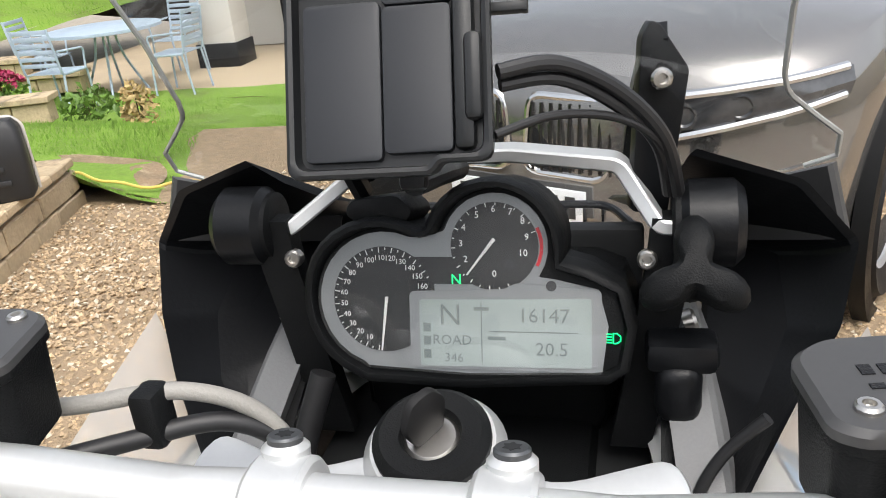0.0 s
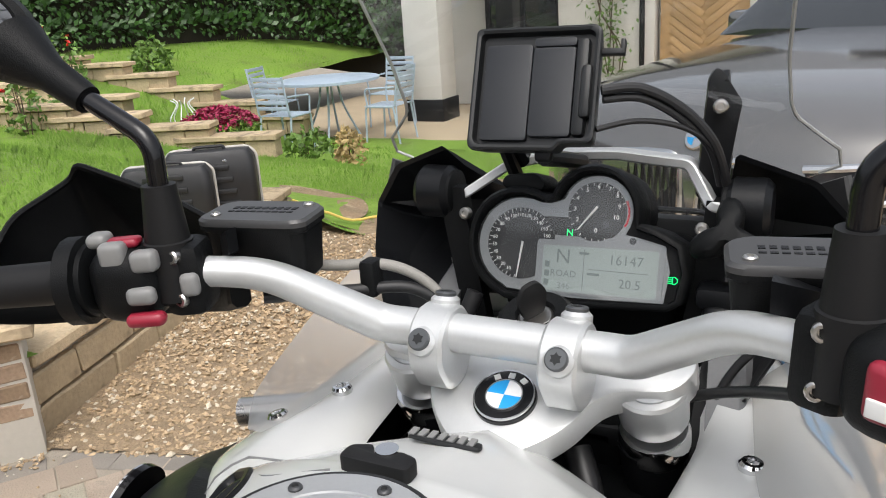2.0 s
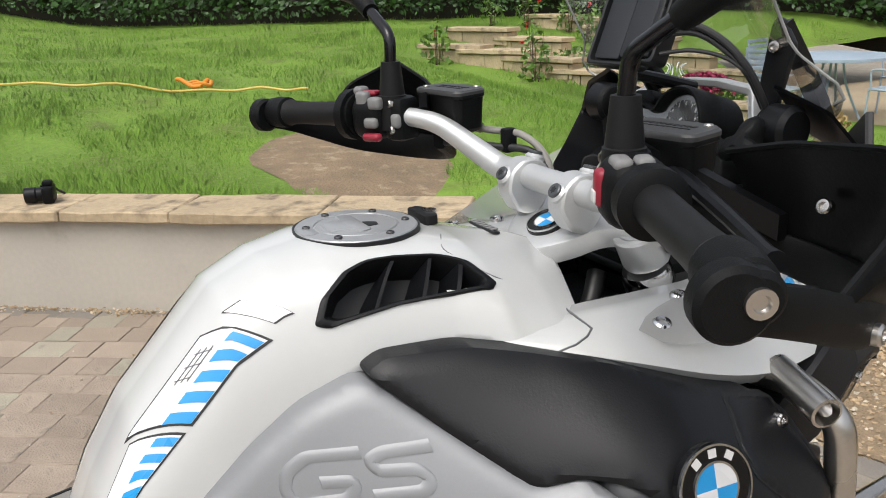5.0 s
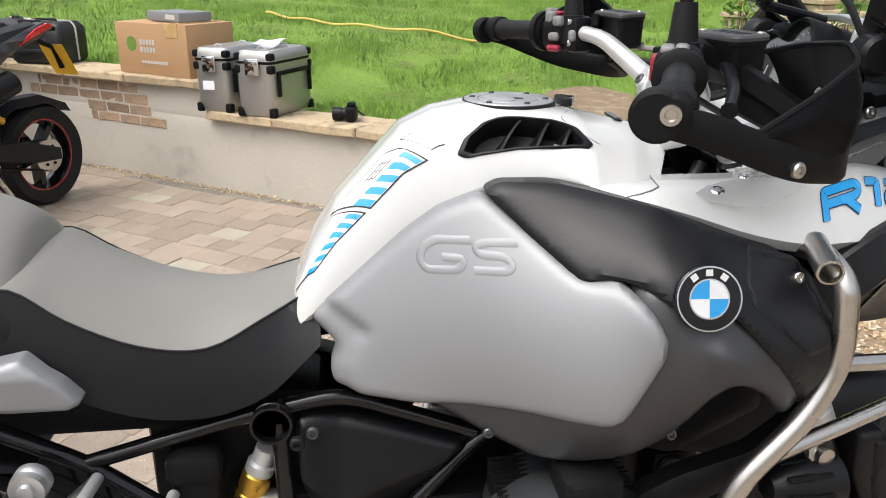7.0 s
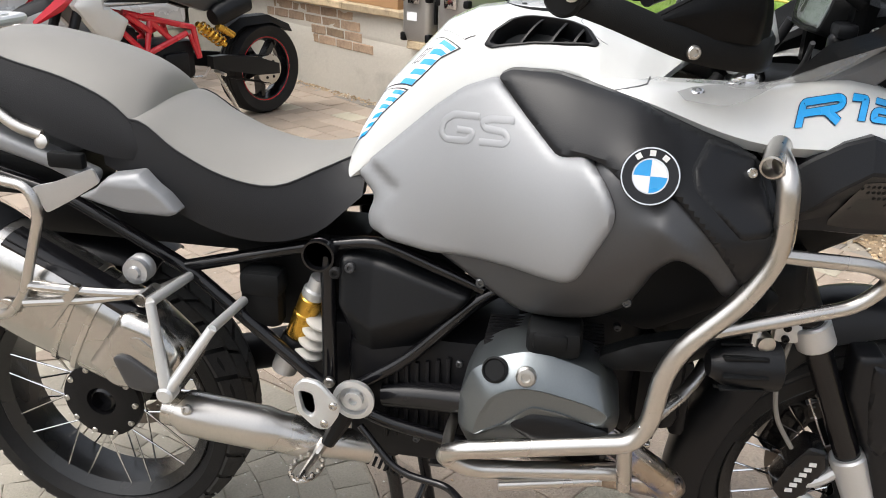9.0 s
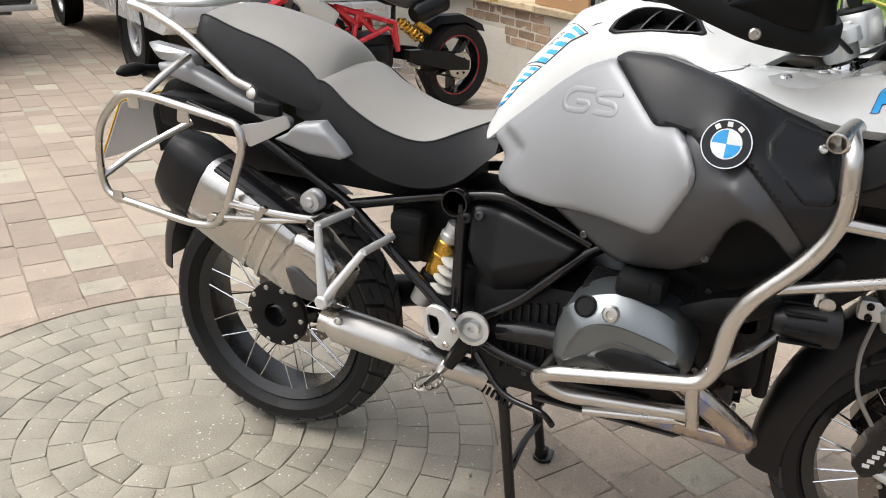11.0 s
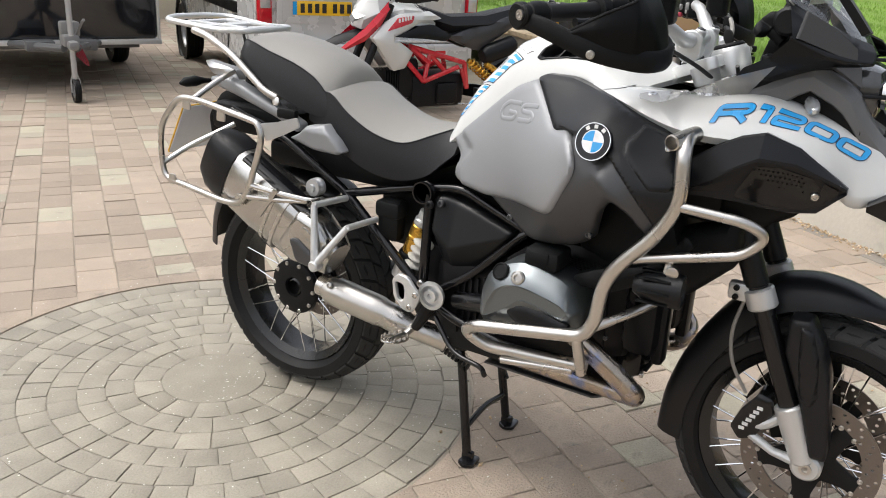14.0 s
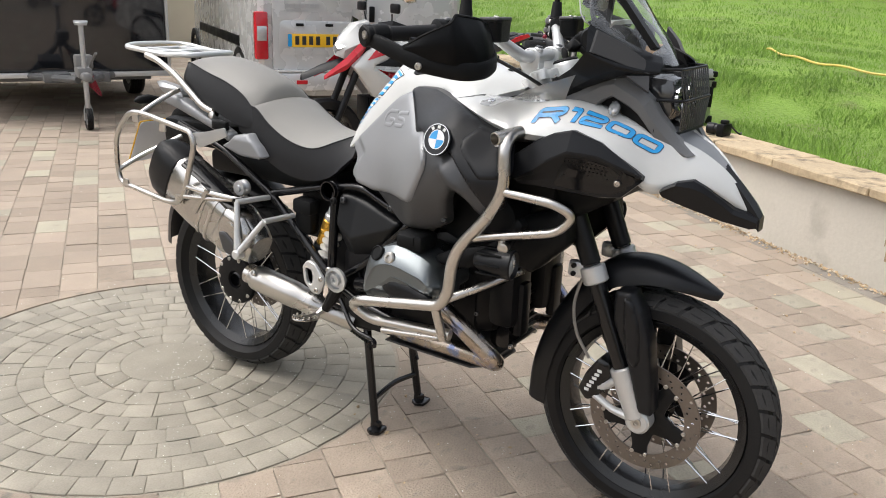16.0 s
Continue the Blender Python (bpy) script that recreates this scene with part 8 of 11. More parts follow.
        keys = [((0.002, -0.033, 0.002), (0.019, 0.016, 0.034), M_RED_SWITCH, "red engine stop switch"), ((0.002, -0.0415, -0.006), (0.012, 0.002, 0.011), M_INK_WHITE, "white starter mark"), ((0.012, -0.016, 0.028), (0.026, 0.018, 0.012), M_GREY_SWITCH, "grey indicator button"), ((0.024, 0.000, 0.032), (0.020, 0.016, 0.010), M_GREY_SWITCH, "grey switch button")]
    for c, z, k, lab in keys:
        bm = bmesh.new()
        box(bm, c[0], c[1] + (0.005 if c[1] < -0.02 else 0.0), c[2] * 0.9, *z, 0.0055, mm, 3)
        part("switch_button", bm, k, sw, lab)
    for dz in (-0.024, 0.024):
        bolt(mm @ Vector((-0.038 * s, -0.017, dz * 0.75)), (0, -1, 0.1), 0.0062, M_STEEL, sw)
    # lever
    bm = bmesh.new()
    tube(bm, [at(0.01, 0.055, 0.0), at(0.06, 0.062, -0.004), at(0.14, 0.065, -0.010), at(0.215, 0.060, -0.012), at(0.232, 0.058, -0.012)], [0.009, 0.008, 0.0075, 0.007, 0.009], 10)
    part("brake_lever" if s > 0 else "clutch_lever", bm, M_BLACK_SATIN, bar, "black hand lever")
    # fluid reservoir
    bm = bmesh.new()
    R = Matrix.Translation((0.222 if s > 0 else -0.209, 1.143, 1.3265)) @ pose(0, 0, 0, 2, 0, 10)
    sec = bend([(-0.049, -0.022, 0), (-0.040, -0.028, 0), (0.040, -0.028, 0), (0.049, -0.022, 0), (0.049, 0.018, 0), (0.036, 0.028, 0), (-0.036, 0.028, 0), (-0.049, 0.018, 0)], 0.010, 4, True)
    skin(bm, [[R @ Vector((v.x * k, v.y * k, z)) for v in sec] for z, k in ((-0.035, 0.80), (-0.030, 0.90), (0.012, 0.98), (0.014, 1.03), (0.020, 1.03), (0.024, 0.97))])
    rs = part("fluid_reservoir", bm, M_BLACK_GRAIN, bar, "black fluid reservoir with a flat lid")
    # lid lighter than its body: the sky's reflection is put into its colour
    bm = bmesh.new()
    skin(bm, [[R @ Vector((v.x * k, v.y * k, z)) for v in sec] for z, k in ((0.018, 1.035), (0.022, 1.035), (0.0245, 0.98))])
    part("reservoir_lid", bm, M_LID, rs, "black reservoir lid with sky sheen painted as grey")
    for a, b in ((-0.036, -0.016), (0.036, 0.017)):
        bolt(R @ Vector((a, b, 0.024)), (0, 0, 1), 0.0048, M_STEEL, rs)
    bm = bmesh.new()
    for k in range(9):
        box(bm, -0.028 + 0.007 * k, 0.006, 0.0245, 0.0045, 0.006, 0.001, 0, R)
        box(bm, -0.028 + 0.007 * k, -0.004, 0.0245, 0.005, 0.003, 0.001, 0, R)
    part("lid_marking", bm, M_SEAT_BLACK, rs)
    # mirror on its stalk
    b0 = Vector((0.249 * s, 1.070, 1.325))
    bm = bmesh.new()
    tube(bm, [b0 - Vector((0, 0, 0.03)), b0 + Vector((0, 0, 0.018)), b0 + Vector((0, 0, 0.019)), b0 + Vector((0, 0, 0.064))], [0.021, 0.020, 0.0180, 0.0135], 18)
    part("mirror_boot", bm, M_RUBBER_SOFT, bar, "black rubber mirror boot")
    top = b0 + Vector((0, 0, 0.062))
    elbow = [top, Vector((0.2505 * s, 1.072, 1.424)), Vector((0.300 * s, 1.071, 1.450)), Vector((0.318 * s, 1.071, 1.459)), Vector((0.385 * s, 1.070, 1.497))]
    bm = bmesh.new()
    tube(bm, bend(elbow[:4], 0.03, 6), 0.0082, 14)
    part("mirror_stalk", bm, M_BLACK_GLOSS, bar, "bent black mirror stalk")
    bm = bmesh.new()
    a, b = elbow[3], elbow[4]
    tube(bm, [a - (b - a) * 0.10, a, a + (b - a) * 0.45, b], [0.012, 0.013, 0.015, 0.030], 16)
    mh = part("mirror_neck", bm, M_BLACK_GRAIN, bar)
    mc = b + Vector((0.098 * s, -0.012, 0.022))
    MM = Matrix.Translation(mc) @ pose(0, 0, 0, MIRROR_TILT, 0, MIRROR_TURN * s)
    out = bend([(-0.095 * s, -0.030, 0), (0.060 * s, -0.050, 0), (0.108 * s, -0.025, 0), (0.100 * s, 0.045, 0), (-0.055 * s, 0.055, 0), (-0.105 * s, 0.0, 0)], 0.03, 5, True)
    bm = bmesh.new()
    Q = MM @ pose(0, 0, 0, 90, 0, 0)
    skin(bm, [[Q @ Vector((v.x * k, v.y * k, z)) for v in out] for z, k in ((0.012, 0.96), (0.006, 1.02), (-0.014, 0.96), (-0.034, 0.62), (-0.040, 0.3))])
    mir = part("mirror", bm, M_BLACK_GRAIN, bar, "black mirror housing")
    bm = bmesh.new()
    vs = [bm.verts.new(Q @ Vector((v.x * 0.93, v.y * 0.93, 0.0125))) for v in out]
    bm.faces.new(vs)
    mg = part("mirror_glass", bm, M_MIRROR, bar, "silvered mirror glass")
    # hand guard: a bar round the front of the grip, with an open black shield on it
    def sx(a, b, c):
        return Vector((a * s, b, c))
    gp = bend([sx(0.488, 0.948, 1.298), sx(0.497, 1.00, 1.285), sx(0.480, 1.095, 1.248), sx(0.432, 1.182, 1.232), sx(0.37, 1.205, 1.234), sx(0.30, 1.192, 1.246), sx(0.245, 1.140, 1.275)], 0.035, 5)
    bm = bmesh.new()
    rings = []
    for i, p in enumerate(gp):
        d = (gp[min(i + 1, len(gp) - 1)] - gp[max(i - 1, 0)]).normalized()
        n = Vector((0, 0, 1)).cross(d).normalized()
        h = 0.0165 + 0.004 * math.sin(math.pi * i / (len(gp) - 1))
        rings.append([p + Vector((0, 0, h)) + n * 0.005, p + Vector((0, 0, h * 0.7)) + n * 0.009, p - Vector((0, 0, h * 0.7)) + n * 0.009, p - Vector((0, 0, h)) + n * 0.005, p - Vector((0, 0, h)) - n * 0.005, p - Vector((0, 0, h * 0.7)) - n * 0.009, p + Vector((0, 0, h * 0.7)) - n * 0.009, p + Vector((0, 0, h)) - n * 0.005])
    skin(bm, rings)
    lathe(bm, [(0.022, -0.010), (0.026, -0.006), (0.026, 0.008), (0.022, 0.012)], 28, axis(sx(0.488, 0.952, 1.300), d0))
    hg = part("hand_guard", bm, M_BLACK_GRAIN, bar, "black wrap-round hand guard", 40)
    lowl = [sx(0.488, 1.050, 1.272), sx(0.480, 1.110, 1.258), sx(0.455, 1.172, 1.248), sx(0.385, 1.202, 1.246), sx(0.33, 1.198, 1.250), sx(0.285, 1.180, 1.258)]
    topl = [sx(0.489, 1.052, 1.279), sx(0.482, 1.112, 1.313), sx(0.455, 1.168, 1.341), sx(0.440, 1.163, 1.358), sx(0.345, 1.170, 1.348), sx(0.285, 1.158, 1.334)]
    if s < 0:
        topl = [p + Vector((0, -0.014, 0.024)) * (1 if 0 < i < 4 else 0) for i, p in enumerate(topl)]
    bm = bmesh.new()
    rings = [[a.lerp(b, j / 5) + Vector((0.006 * s, 0.008, 0)) * math.sin(math.pi * j / 5) for j in range(6)] for a, b in zip(bend(lowl, 0.015, 3), bend(topl, 0.015, 3))]
    skin(bm, rings, closed=False)
    bmesh.ops.solidify(bm, geom=bm.faces[:], thickness=0.0035)
    shd = part("guard_shield", bm, M_BLACK_SATIN, hg, "black plastic wind shield of the hand guard", 30)
    bm = bmesh.new()
    tube(bm, bend(topl, 0.015, 3), 0.0032, 6)
    part("shield_rim", bm, M_BLACK_GRAIN, shd)
    bm = bmesh.new()
    skin(bm, [[p + Vector((0, 0, h)), p + Vector((0, 0.012, h)), p + Vector((0, 0.012, -h)), p + Vector((0, 0, -h))] for p, h in ((sx(0.205, 1.090, 1.338), 0.010), (sx(0.250, 1.125, 1.316), 0.012), (sx(0.330, 1.180, 1.268), 0.012))])
    part("guard_bracket", bm, M_BLACK_SATIN, hg)
    bolt(sx(0.486, 1.100, 1.242), (s, 0.35, 0.05), 0.0085, M_STEEL, hg)
    bolt(sx(0.375, 1.180, 1.298), (s * 0.1, -1, 0.4), 0.007, M_STEEL, hg)
# ignition lock and key
IGN = Vector((0.003, 1.238, 1.230))
bm = bmesh.new()
lathe(bm, [(0.042, -0.05), (0.042, 0.0), (0.036, 0.010), (0.034, 0.010)], 36, axis(IGN, (0, -0.33, 1)))
ign = part("ignition_lock", bm, M_ALU, BIKE, "silver ignition lock housing")
bm = bmesh.new()
lathe(bm, [(0.034, 0.004), (0.034, 0.014), (0.029, 0.019), (0.018, 0.018), (0.016, 0.013), (0, 0.013)], 36, axis(IGN, (0, -0.33, 1)))
part("lock_ring", bm, M_BLACK_GRAIN, ign, "black lock ring")
bm = bmesh.new()
lathe(bm, [(0.016, 0.0132), (0.014, 0.015), (0, 0.015)], 24, axis(IGN, (0, -0.33, 1)))
part("lock_face", bm, M_STEEL, ign)
bm = bmesh.new()
slab(bm, bend([(-0.010, 0.0, 0), (0.010, 0.0, 0), (0.016, 0.022, 0), (0.008, 0.036, 0), (-0.008, 0.036, 0), (-0.016, 0.020, 0)], 0.006, 4, True), 0.005, axis(IGN, (0, -0.33, 1)) @ Matrix.Translation((0, 0, 0.013)) @ pose(0, 0, 0, 90, 0, 55) @ Matrix.Translation((0, 0, -0.004)), 0.002)
part("key", bm, M_RUBBER_SOFT, ign, "black ignition key")

# ---------------------------------------------------------------- instruments
DASH = Matrix.Translation((-0.015, 1.354, 1.284)) @ pose(0, 0, 0, 73, 0, 0)   # x across, y up the face, z to the rider


def dash_plate(pts, h, z0, bev=0.003, r=0.012):
    bm = bmesh.new()
    slab(bm, bend([(a, b, 0) for a, b in pts], r, 5, True), h, DASH, bev, z0)
    return bm


def ring_pts(cx, cy, r, a0, a1, n=14):
    return [(cx + r * math.cos(radians(a0 + (a1 - a0) * k / n)), cy + r * math.sin(radians(a0 + (a1 - a0) * k / n))) for k in range(n + 1)]


SP, RV = (-0.037, -0.014), (0.039, 0.022)
dash_out = ring_pts(SP[0], SP[1], 0.056, 238, 60, 14) + [(-0.004, 0.036)] + ring_pts(*RV, 0.045, 158, -12, 14) + [(0.100, 0.008), (0.122, -0.004), (0.129, -0.030), (0.124, -0.058), (0.112, -0.066), (0.02, -0.072), (-0.05, -0.070)]
glass = ring_pts(SP[0], SP[1], 0.046, 250, 66, 14) + [(-0.008, 0.028), (0.004, 0.032)] + ring_pts(*RV, 0.035, 162, -35, 14) + [(0.080, 0.000), (0.106, -0.006), (0.112, -0.030), (0.108, -0.060), (0.02, -0.0635), (-0.05, -0.060)]
bm = bmesh.new()
slab(bm, dash_out, 0.062, DASH, 0.008, -0.056)
dash = part("instrument_panel", bm, M_BLACK_GRAIN, BIKE, "motorcycle instrument panel with two dials and a screen")
bm = bmesh.new()
slab(bm, glass, 0.0012, DASH, 0, 0.0061)
part("instrument_bed", bm, M_DIAL_GREY, dash, "silver grey instrument bed")
# raised hood round the bezel
bm = bmesh.new()
rim = [Vector((a, b, 0)) for a, b in dash_out]
rings = []
for k, p in enumerate(rim):
    d = (rim[(k + 1) % len(rim)] - rim[k - 1]).normalized()
    n = Vector((d.y, -d.x, 0))
    n = n if n.dot(p - Vector((0.02, -0.02, 0))) > 0 else -n
    hood = 0.012 + 0.012 * smoothstep(-0.02, 0.05, p.y)
    rings.append([DASH @ (p + n * q + Vector((0, 0, z))) for q, z in ((0.001, -0.02), (0.001, hood * 0.8), (-0.002, hood), (-0.005, hood), (-0.007, 0.006))])
skin(bm, rings + [rings[0]], caps=False)
part("bezel_hood", bm, M_BLACK_GRAIN, dash, "thick black bezel with a hood", 50)
# light sensor hump beside the rev counter
bm = bmesh.new()
slab(bm, bend([(-0.062, 0.044, 0), (-0.058, 0.054, 0), (-0.024, 0.058, 0), (-0.012, 0.046, 0), (-0.02, 0.036, 0), (-0.05, 0.036, 0)], 0.006, 3, True), 0.05, DASH, 0.004, -0.035)
part("panel_hump", bm, M_BLACK_GRAIN, dash)
# dial faces
for (cx, cy), r, lab in ((SP, 0.036, "speedometer face"), (RV, 0.029, "rev counter face")):
    bm = bmesh.new()
    slab(bm, ring_pts(cx, cy, r, 0, 351, 39), 0.0008, DASH, 0, 0.0074)
    part("dial", bm, M_DIAL, dash, lab)
for a, n, r0, r1, cx, cy in ((262, 32, 0.0355, 0.032, *SP), (290, 21, 0.0288, 0.026, *RV)):
    bm = bmesh.new()
    for k in range(n):
        t = a - 7.6 * k if n == 32 else a - 13.5 * k
        box(bm, (r0 + r1) / 2 if k % 2 == 0 else r0 - 0.001, 0, 0.0083, (r0 - r1) if k % 2 == 0 else 0.0016, 0.0006, 0.0003, 0, DASH @ pose(cx, cy, 0, 0, 0, t))
    part("dial_ticks", bm, M_INK_WHITE, dash)
bm = bmesh.new()
box(bm, SP[0] + 0.020, SP[1] + 0.006, 0.0080, 0.030, 0.034, 0.0006, 0, DASH)
box(bm, 0.006, 0.006, 0.0080, 0.05, 0.018, 0.0006, 0, DASH)
part("dial_shade", bm, M_DIAL, dash, "dark joined dial face")
bm = dash_plate([(-0.019, -0.060), (0.106, -0.060), (0.108, -0.006), (0.052, -0.002), (0.046, -0.006), (-0.019, -0.008)], 0.0010, 0.0084, 0, 0.004)
part("screen_surround", bm, M_DIAL_GREY, dash, "silver grey display surround")
bm = dash_plate([(-0.012, -0.0585), (0.1015, -0.057), (0.1015, -0.0115), (-0.012, -0.0135)], 0.0006, 0.0096, 0, 0.002)
lcd = part("display", bm, M_LCD, dash, "pale lit display")


def dash_text(txt, x, y, size, material, z=0.0052, parent=None, name="digits", turn=0):
    """Raised print in the built-in font, turned into a mesh."""
    cu = bpy.data.curves.new("print", "FONT")
    cu.body, cu.size, cu.align_x, cu.align_y, cu.extrude = txt, size, "CENTER", "CENTER", 0.0001
    cu.resolution_u = 2
    tmp = bpy.data.objects.new("print", cu)
    me = bpy.data.meshes.new_from_object(tmp)
    bpy.data.objects.remove(tmp)
    me.name = name
    me.materials.clear()
    me.materials.append(material)
    ob = new(name, me)
    ob.matrix_basis = DASH @ pose(x, y, z, 0, 0, turn)
    ob.parent = parent or dash
    return ob


Z1 = 0.0104
dash_text("N", 0.009, -0.024, 0.020, M_LCD_INK, Z1, parent=lcd)
dash_text("16147", 0.071, -0.0235, 0.0135, M_LCD_INK, Z1, parent=lcd)
dash_text("ROAD", 0.010, -0.0405, 0.0095, M_LCD_INK, Z1, parent=lcd)
dash_text("20.5", 0.076, -0.0455, 0.0125, M_LCD_INK, Z1, parent=lcd)
dash_text("346", 0.011, -0.0525, 0.0088, M_LCD_INK, Z1, parent=lcd)
for a, b, c, d in ((0.030, -0.035, 0.0007, 0.040), (0.064, -0.034, 0.058, 0.0007), (0.040, -0.0385, 0.012, 0.0024), (0.030, -0.019, 0.010, 0.0024), (-0.007, -0.032, 0.005, 0.006), (-0.007, -0.041, 0.005, 0.006), (-0.007, -0.050, 0.005, 0.006)):
    bm = bmesh.new()
    box(bm, a, b, 0.0103, c, d, 0.0003, 0, DASH)
    part("display_line", bm, M_LCD_INK, lcd)
for k in range(1, 17):
    a = 262 - 15.2 * k
    x, y = SP[0] + 0.0285 * math.cos(radians(a)), SP[1] + 0.0285 * math.sin(radians(a))
    dash_text(str(10 * k), x, y, 0.0052, M_INK_WHITE, 0.0088, name="dial_figure")
for v, x, y in ((0, 0.039, 0.004), (2, 0.020, 0.0136), (3, 0.017, 0.024), (4, 0.019, 0.0345), (5, 0.028, 0.0427), (6, 0.039, 0.0465), (7, 0.050, 0.0445), (8, 0.058, 0.0386), (9, 0.0605, 0.0281), (10, 0.058, 0.0177)):
    dash_text(str(v), x, y, 0.0062, M_INK_WHITE, 0.0088, name="dial_figure")
bm = bmesh.new()
for k in range(6):
    box(bm, 0.027, 0, 0.0084, 0.0022, 0.0045, 0.0003, 0, DASH @ pose(RV[0] + 0.004, RV[1], 0, 0, 0, 22 - 9 * k))
part("red_band", bm, M_RED_LENS, dash, "red band of the rev counter")
for (cx, cy), ang, ln in (((-0.035, -0.016), 263, 0.033), ((0.037, 0.024), 232, 0.026)):
    bm = bmesh.new()
    d = Vector((math.cos(radians(ang)), math.sin(radians(ang)), 0))
    tube(bm, [DASH @ (Vector((cx, cy, 0.0105)) - d * 0.004), DASH @ (Vector((cx, cy, 0.0105)) + d * ln)], [0.0013, 0.0006], 6)
    part("needle", bm, M_INK_WHITE, dash, "white needle")
dash_text("N", 0.0135, 0.0, 0.0095, M_GREEN_LAMP, 0.0092, name="neutral_lamp")
for a, b in ((0.049, 0.0104), (0.076, -0.0035)):
    bm = bmesh.new()
    lathe(bm, [(0.0034, 0), (0.0034, 0.0006), (0, 0.0006)], 14, DASH @ Matrix.Translation((a, b, 0.0092)))
    part("warning_lamp", bm, M_LAMP_DARK, dash, "unlit warning lamp")
bm = bmesh.new()
for k in range(4):
    box(bm, 0.1125, -0.0400 + 0.0018 * k, 0.0075, 0.0034, 0.0006, 0.001, 0, DASH)
tube(bm, [DASH @ Vector((a, b, 0.0078)) for a, b in ((0.1150, -0.0405), (0.1172, -0.0405), (0.1195, -0.0388), (0.1195, -0.0358), (0.1172, -0.0340), (0.1150, -0.0340))], 0.0005, 6, closed=True)
part("headlamp_telltale", bm, M_GREEN_LAMP, dash, "green headlamp telltale")
bm = bmesh.new()
bm.faces.new([bm.verts.new(DASH @ Vector((a, b, 0.0125))) for a, b in glass])
lens = part("instrument_lens", bm, M_LENS, dash, "clear cover with soft reflections")
lens.visible_shadow = False
# silver cross brace over the panel, its side mounts
bm = bmesh.new()
brace = bend([(-0.160, 1.372, 1.313), (-0.124, 1.372, 1.314), (-0.086, 1.405, 1.340), (-0.035, 1.414, 1.350), (0.030, 1.410, 1.353), (0.103, 1.392, 1.350), (0.128, 1.368, 1.316), (0.160, 1.368, 1.316)], 0.006, 4)
rings = []
for i, p in enumerate(brace):
    d = (brace[min(i + 1, len(brace) - 1)] - brace[max(i - 1, 0)]).normalized()
    n = d.cross(Vector((0, 1, 0))).normalized()
    rings.append([p + n * h + Vector((0, w, 0)) for h, w in ((0.0035, -0.008), (0.0050, -0.0065), (0.0050, 0.010), (-0.0050, 0.010), (-0.0050, -0.0065), (-0.0035, -0.008))])
skin(bm, rings)
part("cross_brace", bm, M_ALU, BIKE, "silver angular brace over the instruments")
for s in (1, -1):
    bm = bmesh.new()
    cyl(bm, (0.140 * s, 1.378, 1.313), (0.180 * s, 1.378, 1.313), 0.0285, 36, 0.006)
    lathe(bm, [(0.0285, 0), (0.0262, 0.002), (0.0285, 0.004)], 36, axis((0.158 * s, 1.378, 1.313), (s, 0, 0)))
    mt = part("screen_adjuster", bm, M_BLACK_SATIN, BIKE, "round black screen mount")
    bm = bmesh.new()
    lathe(bm, [(0.024, 0), (0.024, 0.004), (0.02, 0.006), (0.0, 0.006)], 24, axis((0.142 * s, 1.378, 1.313), (-s, 0, 0)))
    part("mount_face", bm, M_BLACK_GRAIN, mt)
    bm = bmesh.new()
    skin(bm, [[Vector((s * (x + a), y + b, z)) for a, b in ((-0.016, -0.004), (0.012, -0.004), (0.012, 0.012), (-0.016, 0.012))] for x, y, z in ((0.140, 1.366, 1.322), (0.136, 1.366, 1.285), (0.128, 1.366, 1.235), (0.112, 1.362, 1.150))])
    part("mount_arm", bm, M_BLACK_GRAIN, mt)
    bolt((0.121 * s, 1.360, 1.295), (0, -1, 0.2), 0.0065, M_STEEL, mt)
# big knob on the right of the panel
bm = bmesh.new()
m = axis((0.148, 1.345, 1.290), (0.0, -0.8, 0.55))
rings = []
for z, g, lobe in ((0.0, 0.55, 0.2), (0.004, 0.85, 0.6), (0.012, 1.0, 1.0), (0.020, 0.97, 1.0), (0.027, 0.80, 0.9), (0.031, 0.45, 0.5)):
    row = []
    for k in range(42):
        a = 2 * math.pi * k / 42
        r = g * (0.024 + 0.012 * lobe * math.cos(3 * (a - math.pi / 2)))
        row.append(m @ Vector((r * math.cos(a), r * math.sin(a), z)))
    rings.append(row)
skin(bm, rings)
cyl(bm, m @ Vector((0, 0, -0.03)), m @ Vector((0, 0, 0.002)), 0.012, 16)
part("adjuster_knob", bm, M_BLACK_GRAIN, BIKE, "three-lobed black adjuster knob")
bm = bmesh.new()
box(bm, 0.141, 1.345, 1.208, 0.030, 0.026, 0.044, 0.011, None, 3)
box(bm, 0.143, 1.352, 1.234, 0.046, 0.03, 0.022, 0.006)
part("power_socket", bm, M_BLACK_SATIN, BIKE, "black power socket with a flap")
# navigation cradle
NAV = Matrix.Translation((-0.019, 1.307, 1.430)) @ pose(0, 0, 0, 66, 0, 4)


def nav_loop(k, hx, hy, r=0.008):
    cut = [(-hx, -hy, 0), (hx * 0.42, -hy, 0), (hx * 0.50, -hy * 0.88, 0), (hx, -hy * 0.88, 0), (hx, hy * 0.94, 0), (hx * 0.92, hy, 0), (-hx * 0.94, hy, 0), (-hx, hy * 0.95, 0)]
    return [v * k for v in bend(cut, r, 4, True)]


